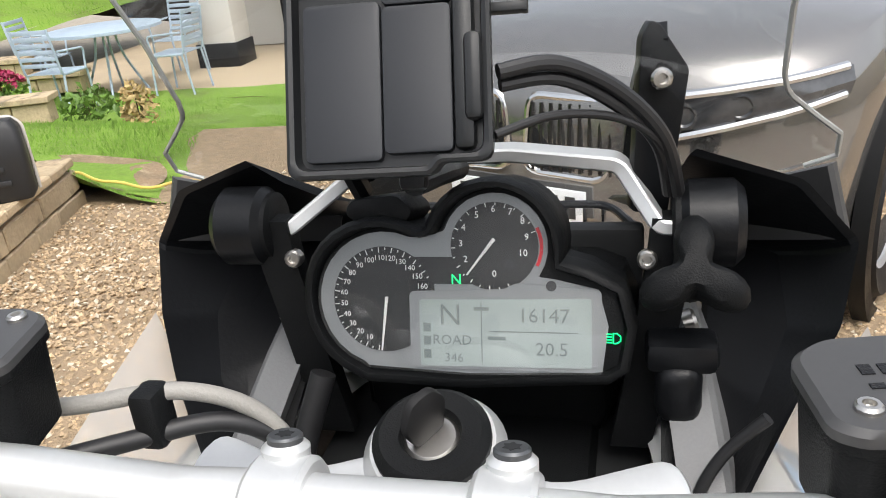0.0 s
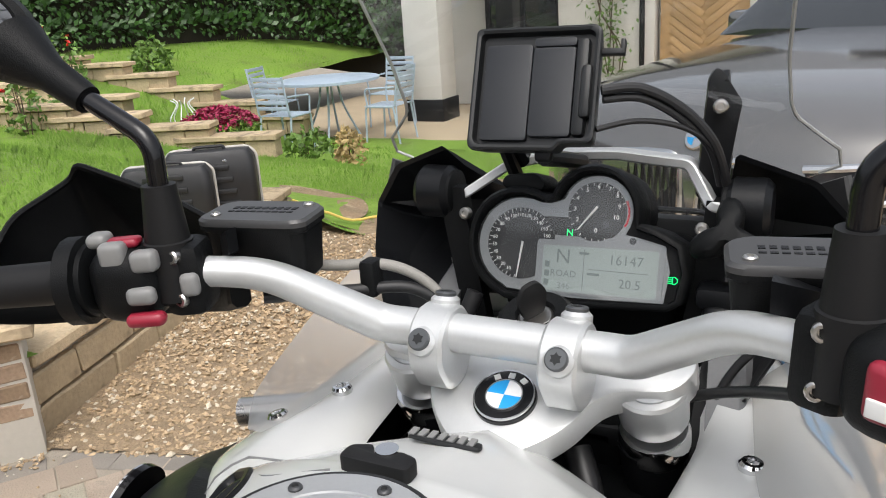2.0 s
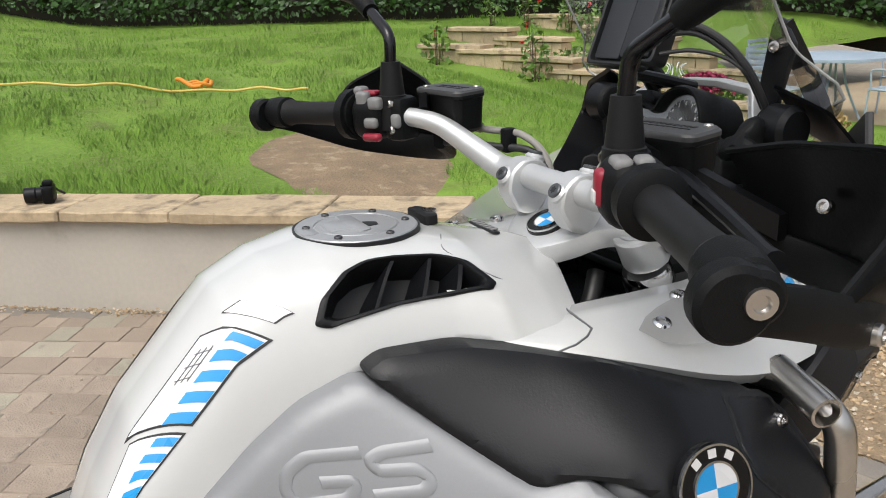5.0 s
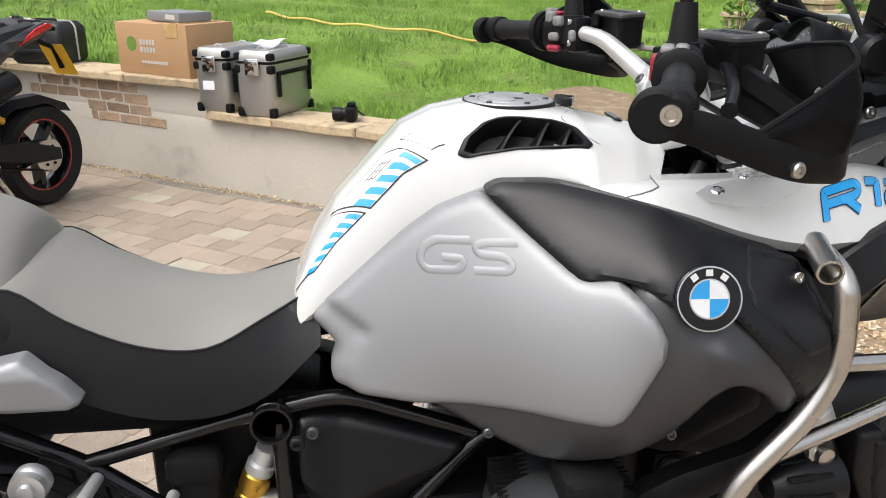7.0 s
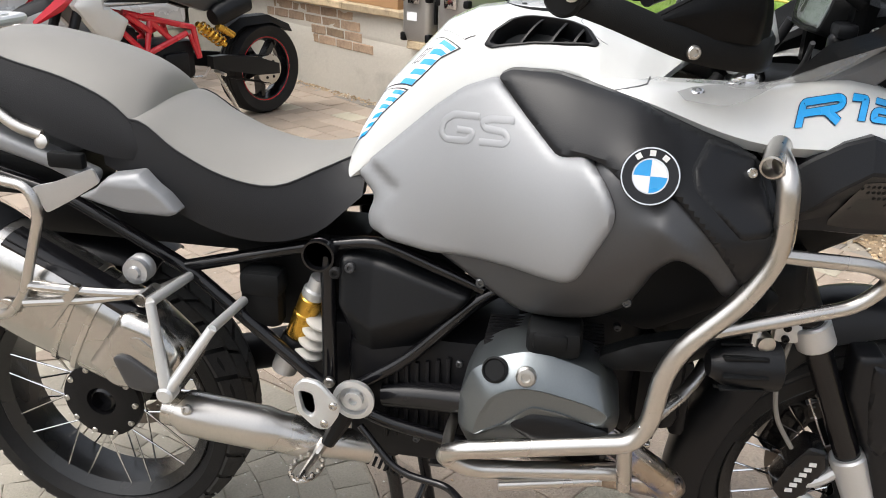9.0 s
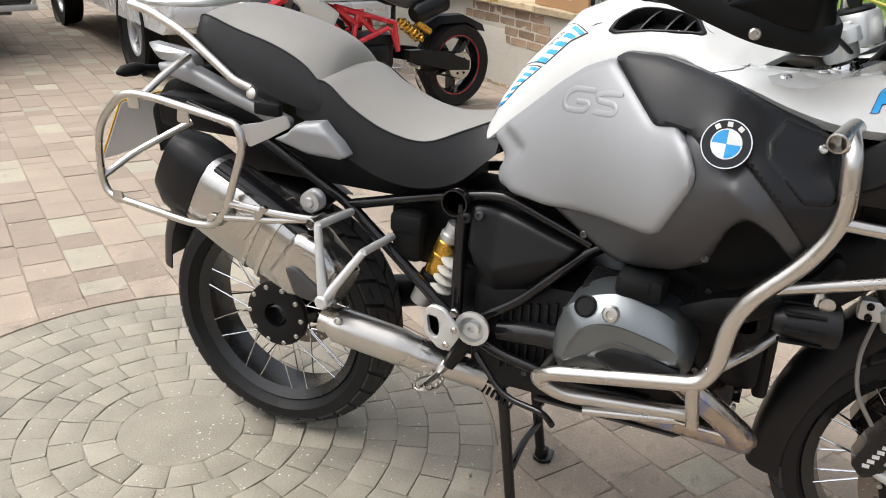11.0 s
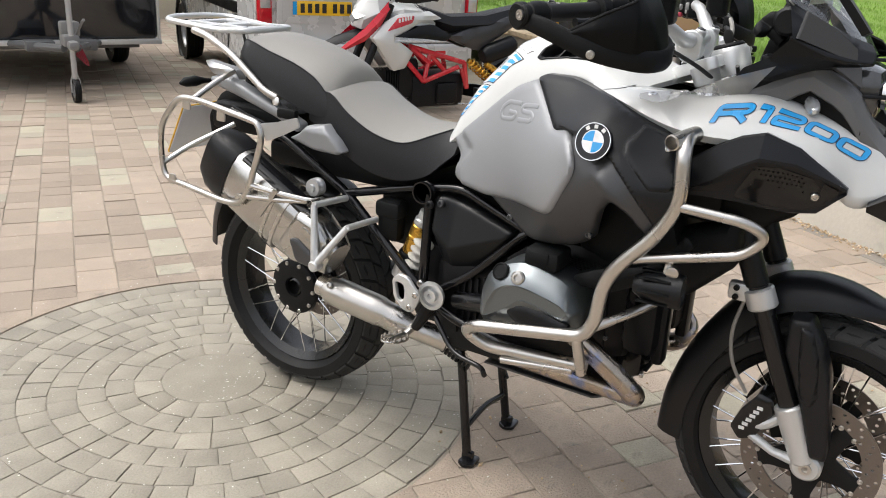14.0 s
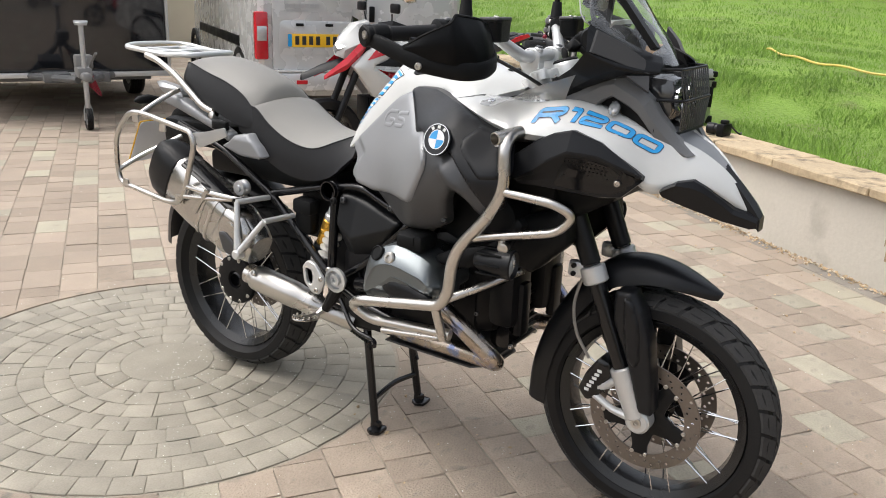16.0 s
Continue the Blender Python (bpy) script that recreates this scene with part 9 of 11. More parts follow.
bm = bmesh.new()
skin(bm, [[NAV @ Vector((v.x, v.y, z)) for v in nav_loop(1, hx, hy)] for z, hx, hy in ((-0.024, 0.046, 0.046), (-0.020, 0.054, 0.053), (0.004, 0.058, 0.0565), (0.0085, 0.0575, 0.056), (0.0095, 0.0555, 0.054), (0.0085, 0.0530, 0.0515), (0.0005, 0.0515, 0.050))], caps=False)
bm.faces.new([bm.verts.new(NAV @ Vector((v.x, v.y, -0.024))) for v in nav_loop(1, 0.046, 0.046)])
bm.faces.new([bm.verts.new(NAV @ Vector((v.x, v.y, 0.0005))) for v in nav_loop(1, 0.0515, 0.050)])
nav = part("navigation_cradle", bm, M_NAV, BIKE, "empty black navigation cradle with a cover plate", 40)
for x0, x1, y0, y1, h in ((-0.0475, -0.0035, -0.047, 0.041, 0.006), (-0.0025, 0.036, -0.0435, 0.0375, 0.0065), (-0.0025, 0.036, 0.0385, 0.047, 0.006)):
    bm = bmesh.new()
    slab(bm, bend([(x0, y0, 0), (x1, y0, 0), (x1, y1, 0), (x0, y1, 0)], 0.004, 3, True), h, NAV, 0.001, 0.0)
    part("cover_plate", bm, M_NAV_PLATE, nav, "charcoal cover plate")
bm = bmesh.new()
box(bm, 0.0425, 0.001, 0.003, 0.012, 0.088, 0.012, 0.004, NAV)
box(bm, 0.048, -0.004, 0.008, 0.010, 0.048, 0.010, 0.004, NAV)
box(bm, 0.066, 0.034, -0.002, 0.022, 0.0055, 0.008, 0.001, NAV)
box(bm, 0.0755, 0.038, -0.002, 0.004, 0.014, 0.008, 0.001, NAV)
part("cradle_latch", bm, M_NAV, nav)
bm = bmesh.new()
box(bm, 0.010, -0.048, -0.012, 0.016, 0.03, 0.014, 0.004, NAV)
tube(bm, [NAV @ Vector((0.010, -0.058, -0.014)), (-0.008, 1.345, 1.360), (-0.006, 1.40, 1.346)], 0.008, 10)
tube(bm, [(-0.072, 1.325, 1.43), (-0.078, 1.365, 1.39), (-0.074, 1.405, 1.345)], 0.012, 10)
tube(bm, [(-0.074, 1.335, 1.405), (-0.080, 1.372, 1.37), (-0.078, 1.40, 1.33)], 0.008, 8)
part("cradle_arm", bm, M_BLACK_SATIN, nav)
for pts, r in (([(0.042, 1.306, 1.430), (0.072, 1.322, 1.430), (0.105, 1.338, 1.410), (0.130, 1.352, 1.378), (0.140, 1.372, 1.335)], 0.0045), ([(0.042, 1.310, 1.422), (0.072, 1.325, 1.421), (0.102, 1.340, 1.402), (0.126, 1.354, 1.374), (0.134, 1.374, 1.335)], 0.0040), ([(0.040, 1.296, 1.398), (0.070, 1.318, 1.402), (0.104, 1.338, 1.394), (0.128, 1.352, 1.374), (0.137, 1.372, 1.340)], 0.0026)):
    bm = bmesh.new()
    tube(bm, spline(pts, 6), r, 10)
    part("cable", bm, M_CABLE, nav, "black cable")
# hoses across the headstock
for pts, r, k in (([(-0.215, 1.165, 1.295), (-0.17, 1.180, 1.292), (-0.12, 1.20, 1.290), (-0.085, 1.215, 1.265), (-0.065, 1.215, 1.22), (-0.06, 1.20, 1.17)], 0.0050, M_BRAID), ([(-0.21, 1.13, 1.275), (-0.15, 1.175, 1.272), (-0.10, 1.205, 1.268), (-0.07, 1.215, 1.235), (-0.055, 1.20, 1.17)], 0.0055, M_CABLE), ([(0.235, 1.10, 1.272), (0.20, 1.17, 1.235), (0.16, 1.215, 1.205), (0.11, 1.25, 1.17)], 0.0045, M_CABLE), ([(0.19, 1.30, 1.22), (0.165, 1.30, 1.19), (0.150, 1.29, 1.16), (0.15, 1.27, 1.13)], 0.004, M_CABLE), ([(-0.10, 1.33, 1.22), (-0.115, 1.31, 1.17), (-0.12, 1.28, 1.12)], 0.009, M_CABLE), ([(0.05, 1.20, 1.14), (0.07, 1.17, 1.10), (0.06, 1.13, 1.03)], 0.012, M_CABLE)):
    bm = bmesh.new()
    tube(bm, spline(pts, 8), r, 14)
    part("hose", bm, k, BIKE, "flexible hose")
bm = bmesh.new()
tube(bm, [(-0.225, 1.160, 1.296), (-0.185, 1.175, 1.2935)], 0.0082, 6)
tube(bm, [(-0.238, 1.155, 1.298), (-0.224, 1.16, 1.2965)], 0.011, 6)
part("hose_union", bm, M_STEEL, BIKE, "bright hose union")
bm = bmesh.new()
box(bm, -0.135, 1.19, 1.281, 0.016, 0.02, 0.034, 0.004)
part("hose_clip", bm, M_BLACK_GRAIN, BIKE)

# ================================================================ things round the motorcycle
def loose_wheel(parent, m, R, w, rim_r, rim_mat, spokes, label="", rim_label=""):
    """A road wheel about the x axis of m: tyre, rim with spokes."""
    ax = m @ pose(0, 0, 0, 0, 90, 0)
    h = w / 2
    bm = bmesh.new()
    tread = []
    for g in (-0.5, -0.17, 0.17, 0.5):
        tread += [(R, h * (g - 0.05)), (R - 0.008, h * (g - 0.04)), (R - 0.008, h * (g + 0.04)), (R, h * (g + 0.05))]
    lathe(bm, [(rim_r, -h * 0.75), (R * 0.93, -h), (R * 0.98, -h * 0.75)] + tread + [(R * 0.98, h * 0.75), (R * 0.93, h), (rim_r, h * 0.75)], 56, ax, closed=True)
    ty = part("tyre", bm, M_RUBBER, parent, label or "black tyre")
    bm = bmesh.new()
    lathe(bm, [(rim_r + 0.006, -h * 0.8), (rim_r - 0.01, -h * 0.7), (rim_r - 0.03, 0), (rim_r - 0.01, h * 0.7), (rim_r + 0.006, h * 0.8), (rim_r + 0.012, 0)], 48, ax, closed=True)
    lathe(bm, [(rim_r * 0.16, -h * 0.6), (rim_r * 0.2, -h * 0.2), (rim_r * 0.2, h * 0.5), (rim_r * 0.1, h * 0.6), (0, h * 0.6)], 24, ax)
    for k in range(spokes):
        t = 2 * math.pi * k / spokes
        d = Vector((math.cos(t), math.sin(t), 0))
        e = Vector((-math.sin(t), math.cos(t), 0))
        wd = rim_r * 0.09
        rings = [[ax @ (d * r + e * a * wd * f + Vector((0, 0, z * h))) for a, z in ((-1, -0.3), (1, -0.3), (1, 0.45), (-1, 0.45))] for r, f in ((rim_r * 0.15, 1.2), (rim_r * 0.97, 0.9))]
        skin(bm, rings)
    part("rim", bm, rim_mat, ty, rim_label)
    return ty


# ---------------------------------------------------------------- red and white motorcycle by the wall
RED = thing("motorcycle", pose(-3.98, -1.26, 0, 0, 0, -116), "red, white and black sport motorcycle parked by the low wall", "motorcycle")
loose_wheel(RED, pose(0, 0, 0.31), 0.31, 0.18, 0.216, M_BLACK_GLOSS, 5, "black rear tyre", "black rim with a red stripe")
loose_wheel(RED, pose(0, 1.58, 0.30), 0.30, 0.12, 0.216, M_BLACK_GLOSS, 5, "black front tyre", "black rim")
bm = bmesh.new()
tube(bm, [(-0.067, 0.216 * math.cos(t), 0.31 + 0.216 * math.sin(t)) for t in [k * 0.1309 for k in range(48)]], 0.0035, 6, closed=True)
part("rim_stripe", bm, M_RED, RED, "thin red rim stripe")
bm = bmesh.new()
lathe(bm, [(0.02, 0), (0.03, 0.02), (0.095, 0.022), (0.105, 0.018), (0.105, 0.012), (0.06, 0.008)], 36, axis((-0.085, 0, 0.31), (-1, 0, 0)))
spr = part("sprocket", bm, M_STEEL, RED, "steel rear sprocket")
for k in range(6):
    t = math.pi / 3 * k
    bolt((-0.108, 0.06 * math.cos(t), 0.31 + 0.06 * math.sin(t)), (-1, 0, 0), 0.010, M_ENGINE_DARK, spr)
bm = bmesh.new()
for z0, z1 in ((0.41, 0.44), (0.215, 0.33)):
    tube(bm, [(-0.10, 0.0, z0), (-0.10, 0.45, z1)], 0.008, 6)
part("chain", bm, M_ENGINE_DARK, RED, "drive chain")
for s in (-1, 1):
    bm = bmesh.new()
    skin(bm, [[Vector((s * (x + 0.03), y, z + h)), Vector((s * (x - 0.03), y, z + h)), Vector((s * (x - 0.03), y, z - h)), Vector((s * (x + 0.03), y, z - h))] for x, y, z, h in ((0.13, -0.04, 0.32, 0.035), (0.135, 0.15, 0.36, 0.06), (0.12, 0.40, 0.41, 0.05), (0.10, 0.50, 0.42, 0.04))])
    part("swingarm", bm, M_BLACK_SATIN, RED, "black swingarm")
    fr = [((0.14, 0.61, 0.47), (0.15, 0.65, 0.66)), ((0.15, 0.65, 0.66), (0.11, 1.10, 0.78)), ((0.14, 0.61, 0.47), (0.13, 0.66, 0.62)), ((0.13, 0.98, 0.53), (0.15, 0.70, 0.63)), ((0.13, 0.98, 0.53), (0.11, 1.14, 0.70)), ((0.13, 0.98, 0.53), (0.12, 0.93, 0.72)), ((0.12, 0.93, 0.72), (0.13, 0.80, 0.60)), ((0.12, 1.09, 0.77), (0.13, 0.94, 0.66))]
    for a, b in fr:
        bm = bmesh.new()
        tube(bm, [(s * a[0], a[1], a[2]), (s * b[0], b[1], b[2])], 0.018, 10)
        part("frame_tube", bm, M_RED, RED, "red trellis frame tube")
    bm = bmesh.new()
    tube(bm, [(s * 0.10, 1.25, 1.06), (s * 0.10, 1.58, 0.30)], [0.030, 0.024], 14)
    part("fork_leg", bm, M_BLACK_SATIN, RED, "black fork leg")
    tank_x = lambda y, z: 0.20 - 0.22 * abs(z - 0.82) - 0.10 * abs(y - 1.15)
    part("tank_panel", panel_mesh([(0.84, 0.97), (1.06, 0.93), (1.25, 0.84), (1.09, 0.74), (1.14, 0.63), (1.23, 0.61), (1.30, 0.70), (1.41, 0.84), (1.30, 0.95), (1.20, 1.0), (0.95, 1.02)], tank_x, lip=0.02, roll=0.03, thick=0.05, cell=0.03, sign=s), M_WHITE, RED, "white tank side panel")
    part("tank_flash", panel_mesh([(1.31, 0.885), (1.22, 0.975), (1.09, 0.99), (1.11, 0.945)], lambda y, z: tank_x(y, z) + 0.006, lip=0.002, thick=0.03, cell=0.03, sign=s), M_RED, RED, "red flash with pale bars")
    bm = bmesh.new()
    for k in range(5):
        box(bm, s * (tank_x(1.2 - 0.022 * k, 0.965) + 0.009), 1.215 - 0.022 * k, 0.958 + 0.005 * k, 0.004, 0.013, 0.026)
    part("flash_bars", bm, M_INK_WHITE, RED, "row of pale bars")
    part("black_spear", panel_mesh([(1.25, 0.85), (1.04, 0.925), (0.93, 0.93), (0.77, 0.85), (0.84, 0.815), (1.00, 0.835)], lambda y, z: tank_x(y, z) + 0.007, lip=0.006, thick=0.05, cell=0.03, sign=s), M_BLACK_SATIN, RED, "black pointed side panel")
    part("tail_panel", panel_mesh([(-0.22, 1.05), (-0.10, 1.00), (0.16, 0.93), (0.40, 0.80), (0.52, 0.74), (0.80, 0.84), (0.60, 0.90), (0.20, 1.00), (-0.15, 1.09)], lambda y, z: 0.09 + 0.05 * smoothstep(-0.2, 0.4, y), lip=0.02, thick=0.06, cell=0.05, sign=s), M_DARK_GREY, RED, "grey tail panel")
    part("tail_flash", panel_mesh([(-0.20, 1.062), (-0.08, 1.025), (0.10, 0.975), (-0.05, 1.055), (-0.17, 1.085)], lambda y, z: 0.096 + 0.05 * smoothstep(-0.2, 0.4, y), lip=0.002, thick=0.03, cell=0.05, sign=s), M_RED, RED, "red tail flash")
    # hand guards, levers and mirrors
    bm = bmesh.new()
    tube(bm, [(s * 0.05, 1.18, 1.08), (s * 0.20, 1.14, 1.13), (s * 0.40, 1.06, 1.12)], 0.013, 10)
    part("handlebar", bm, M_BLACK_SATIN, RED, "black handlebar half")
    bm = bmesh.new()
    tube(bm, [(s * 0.28, 1.11, 1.125), (s * 0.40, 1.06, 1.12)], 0.019, 10)
    part("grip", bm, M_RUBBER_SOFT, RED)
    bm = bmesh.new()
    skin(bm, [[Vector((s * x, y, z + h)), Vector((s * x, y + 0.015, z)), Vector((s * x, y, z - h * 0.6))] for x, y, z, h in ((0.42, 1.12, 1.12, 0.03), (0.36, 1.20, 1.12, 0.06), (0.22, 1.25, 1.11, 0.05))], caps=True)
    part("hand_guard", bm, M_BLACK_SATIN, RED, "black hand guard with a slim indicator")
    bm = bmesh.new()
    tube(bm, [(s * 0.22, 1.14, 1.13), (s * 0.24, 1.15, 1.22)], 0.006, 8)
    box(bm, s * 0.29, 1.15, 1.26, 0.13, 0.03, 0.07, 0.014)
    part("mirror", bm, M_BLACK_SATIN, RED, "black mirror")
bm = bmesh.new()
skin(bm, [[Vector((w * a, y, z + b)) for a, b in ((-1, -0.04), (-0.7, 0.02), (0, 0.035), (0.7, 0.02), (1, -0.04), (0.6, -0.09), (-0.6, -0.09))] for y, w, z in ((-0.10, 0.08, 1.06), (0.15, 0.11, 1.03), (0.45, 0.14, 0.97), (0.75, 0.13, 0.96), (0.98, 0.09, 1.02))])
part("seat", bm, M_SEAT_BLACK, RED, "slim black seat")
bm = bmesh.new()
skin(bm, [[Vector((w * a, y, z + b)) for a, b in ((-1, -0.12), (-0.85, -0.02), (0, 0.02), (0.85, -0.02), (1, -0.12))] for y, w, z in ((0.88, 0.10, 1.00), (1.02, 0.15, 1.04), (1.16, 0.15, 1.05), (1.26, 0.08, 1.02))])
part("tank", bm, M_WHITE, RED, "white fuel tank")
# headlamp mask and beak
bm = bmesh.new()
skin(bm, [[Vector((w * a, y + 0.13, z + 0.04 + h * b)) for a, b in ((-1, -0.2), (-0.6, 0.9), (0, 1.0), (0.6, 0.9), (1, -0.2), (0.6, -1), (-0.6, -1))] for y, w, z, h in ((1.12, 0.10, 1.02, 0.11), (1.22, 0.13, 0.99, 0.12), (1.32, 0.09, 0.93, 0.08), (1.36, 0.03, 0.90, 0.03))])
mask = part("headlamp_mask", bm, M_WHITE, RED, "white headlamp mask")
bm = bmesh.new()
skin(bm, [[Vector((w * a, y + 0.135, z + 0.04 + h * b)) for a, b in ((-1, 0), (0, 1), (1, 0), (0, -1))] for y, w, z, h in ((1.29, 0.09, 0.95, 0.055), (1.345, 0.075, 0.925, 0.045), (1.36, 0.05, 0.92, 0.03))])
part("headlamp", bm, M_LAMP_GLASS, mask, "clear headlamp")
bm = bmesh.new()
skin(bm, [[Vector((w * a, y + 0.08, z + 0.03 + b)) for a, b in ((-1, -0.015), (-0.5, 0.02), (0, 0.03), (0.5, 0.02), (1, -0.015))] for y, w, z in ((1.16, 0.09, 0.86), (1.34, 0.10, 0.84), (1.52, 0.08, 0.79), (1.68, 0.02, 0.72))])
beak = part("front_mudguard", bm, M_BLACK_SATIN, RED, "black beak mudguard")
for s in (-1, 1):
    bm = bmesh.new()
    skin(bm, [[Vector((s * x, y, z + h)), Vector((s * (x + 0.02), y, z)), Vector((s * x, y, z - h))] for x, y, z, h in ((0.11, 1.27, 1.03, 0.05), (0.13, 1.36, 0.95, 0.05), (0.115, 1.45, 0.86, 0.045), (0.10, 1.62, 0.76, 0.015))])
    part("mask_flash", bm, M_RED, beak, "red and white flash")
# engine, exhaust, shock
bm = bmesh.new()
box(bm, 0, 0.84, 0.46, 0.24, 0.46, 0.26, 0.05)
part("engine", bm, M_ENGINE_DARK, RED, "black V-twin engine")
for name, q in [("cylinder", (0, 1.08, 0.55, 0.20, 0.18, 0.30, 0.05)), ("side_case", (-0.13, 0.78, 0.44, 0.05, 0.18, 0.16, 0.03))] + [("cooling_fin", (0, 1.17 + 0.02 * k, 0.52, 0.18, 0.008, 0.18, 0.002)) for k in range(6)]:
    bm = bmesh.new()
    box(bm, *q)
    part(name, bm, M_ENGINE_DARK, RED)
bm = bmesh.new()
lathe(bm, [(0.05, 0), (0.07, 0.03), (0.07, 0.28), (0.05, 0.30), (0.03, 0.26)], 24, axis((-0.13, 0.48, 0.70), (0, -0.9, 0.28)))
part("silencer", bm, M_BLACK_SATIN, RED, "black silencer under the tail")
bm = bmesh.new()
coil = []
for k in range(80):
    a = k * 0.45
    c = Vector((-0.14, 0.42, 0.54)).lerp(Vector((-0.14, 0.59, 0.66)), k / 79)
    coil.append(c + Vector((math.cos(a), 0, 0)) * 0.035 + Vector((0, -0.6, 0.8)) * math.sin(a) * 0.035)
tube(bm, coil, 0.007, 6)
shk = part("shock_spring", bm, M_GOLD, RED, "yellow coil spring")
bm = bmesh.new()
cyl(bm, (-0.14, 0.40, 0.525), (-0.14, 0.61, 0.675), 0.02, 14, 0.003)
cyl(bm, (-0.15, 0.34, 0.58), (-0.15, 0.46, 0.65), 0.025, 14, 0.004)
part("shock_body", bm, M_GOLD, shk)
bm = bmesh.new()
skin(bm, [[Vector((w * a, y, z + b)) for a, b in ((-1, -0.04), (-0.6, 0.01), (0, 0.015), (0.6, 0.01), (1, -0.04))] for y, w, z in ((-0.25, 0.08, 0.58), (-0.05, 0.09, 0.66), (0.20, 0.10, 0.66), (0.36, 0.09, 0.58))])
part("rear_hugger", bm, M_BLACK_GRAIN, RED, "black rear hugger")
bm = bmesh.new()
slab(bm, [(-0.09, -0.11), (0.09, -0.11), (0.09, 0.11), (-0.09, 0.11)], 0.004, Matrix.Translation((0, -0.30, 0.85)) @ pose(0, 0, 0, 62, 0, 0))
part("number_plate", bm, M_YELLOW_PLATE, RED, "yellow number plate")
bm = bmesh.new()
tube(bm, [(0, -0.10, 1.0), (0, -0.27, 0.93), (0, -0.32, 0.80)], 0.018, 8)
box(bm, 0, -0.23, 1.045, 0.14, 0.03, 0.03, 0.008)
part("tail_lamp_bracket", bm, M_BLACK_GRAIN, RED)
bm = bmesh.new()
tube(bm, [(-0.16, 0.50, 0.36), (-0.20, 0.42, 0.18), (-0.24, 0.36, 0.005)], 0.012, 8)
part("side_stand", bm, M_STEEL, RED, "steel side stand")
bm = bmesh.new()
tube(bm, [(-0.14, 0.50, 0.37), (-0.24, 0.50, 0.36)], 0.012, 8)
tube(bm, [(-0.15, 0.55, 0.40), (-0.19, 0.62, 0.36), (-0.20, 0.72, 0.37)], 0.008, 8)
part("footrest", bm, M_STEEL, RED, "steel footrest and gear lever")

# ---------------------------------------------------------------- silver van seen from behind
VAN = thing("van", pose(-3.99, -2.735, 0, 0, 0, 148), "silver panel van parked with its rear doors shut", "van")


def van_ring(y, w, z0, zt):
    p = [(-w, z0), (-w, 0.62), (-w * 1.0, 1.15), (-w * 0.985, 1.6), (-w * 0.93, 2.05), (-w * 0.80, zt - 0.03), (-w * 0.5, zt), (w * 0.5, zt), (w * 0.80, zt - 0.03), (w * 0.93, 2.05), (w * 0.985, 1.6), (w, 1.15), (w, 0.62), (w, z0)]
    return [Vector((a, y, b)) for a, b in p]


bm = bmesh.new()
skin(bm, [van_ring(0.02, 0.93, 0.50, 2.26), van_ring(0.06, 0.975, 0.42, 2.30), van_ring(1.2, 0.985, 0.42, 2.32), van_ring(3.3, 0.985, 0.42, 2.30), van_ring(3.7, 0.97, 0.42, 1.95), van_ring(4.4, 0.93, 0.40, 1.25), van_ring(4.8, 0.85, 0.40, 1.0)])
part("body", bm, M_VAN, VAN, "silver van bodywork", 40)
for s in (-1, 1):
    bm = bmesh.new()
    slab(bm, bend([(s * 0.008, 0.66, 0), (s * 0.86, 0.66, 0), (s * 0.86, 2.0, 0), (s * 0.78, 2.16, 0), (s * 0.008, 2.18, 0)], 0.04, 4, True), 0.03, Matrix(((1, 0, 0, 0), (0, 0, -1, 0.015), (0, 1, 0, 0), (0, 0, 0, 1))), 0.008)
    door = part("rear_door", bm, M_VAN, VAN, "silver van rear door")
    bm = bmesh.new()
    slab(bm, bend([(s * 0.10, 1.38, 0), (s * 0.76, 1.38, 0), (s * 0.72, 1.95, 0), (s * 0.10, 1.98, 0)], 0.06, 4, True), 0.006, Matrix(((1, 0, 0, 0), (0, 0, -1, -0.0165), (0, 1, 0, 0), (0, 0, 0, 1))), 0.002)
    part("door_window", bm, M_GLASS_DARK, door, "dark rear window")
    bm = bmesh.new()
    box(bm, s * 0.955, 0.03, 0.955, 0.115, 0.10, 0.41, 0.018)
    tl = part("tail_lamp", bm, M_RED_LENS, VAN, "tall red tail lamp")
    bm = bmesh.new()
    box(bm, s * 0.955, -0.02, 0.975, 0.085, 0.012, 0.125, 0.004)
    part("reversing_lens", bm, M_LAMP_GLASS, tl, "clear and amber lens band")
    for y in (0.95, 4.1):
        loose_wheel(VAN, pose(s * 0.87, y, 0.34, 0, 0, 0 if s > 0 else 180), 0.34, 0.21, 0.21, M_ALU_DULL, 7, "black van tyre")
        bm = bmesh.new()
        lathe(bm, [(0.43, -0.02), (0.43, 0.012), (0.37, 0.014), (0.36, -0.02)], 40, axis((s * 0.975, y, 0.36), (s, 0, 0)), closed=True)
        part("wheel_arch", bm, M_BLACK_GRAIN, VAN, "black wheel arch")
    bm = bmesh.new()
    box(bm, s * 0.983, 2.2, 0.85, 0.02, 2.6, 0.10, 0.006)
    part("side_rub_strip", bm, M_BLACK_GRAIN, VAN)
    bm = bmesh.new()
    slab(bm, bend([(0.6, 1.35, 0), (1.75, 1.35, 0), (1.75, 1.85, 0), (0.6, 1.88, 0)], 0.06, 4, True), 0.006, Matrix(((0, 0, s, s * 0.972), (1, 0, 0, 0), (0, 1, 0, 0), (0, 0, 0, 1))), 0.002)
    part("side_window", bm, M_GLASS_DARK, VAN, "dark side window")
bm = bmesh.new()
box(bm, 0, -0.015, 0.56, 1.90, 0.14, 0.17, 0.03)
box(bm, 0, -0.03, 0.655, 1.7, 0.10, 0.02, 0.006)
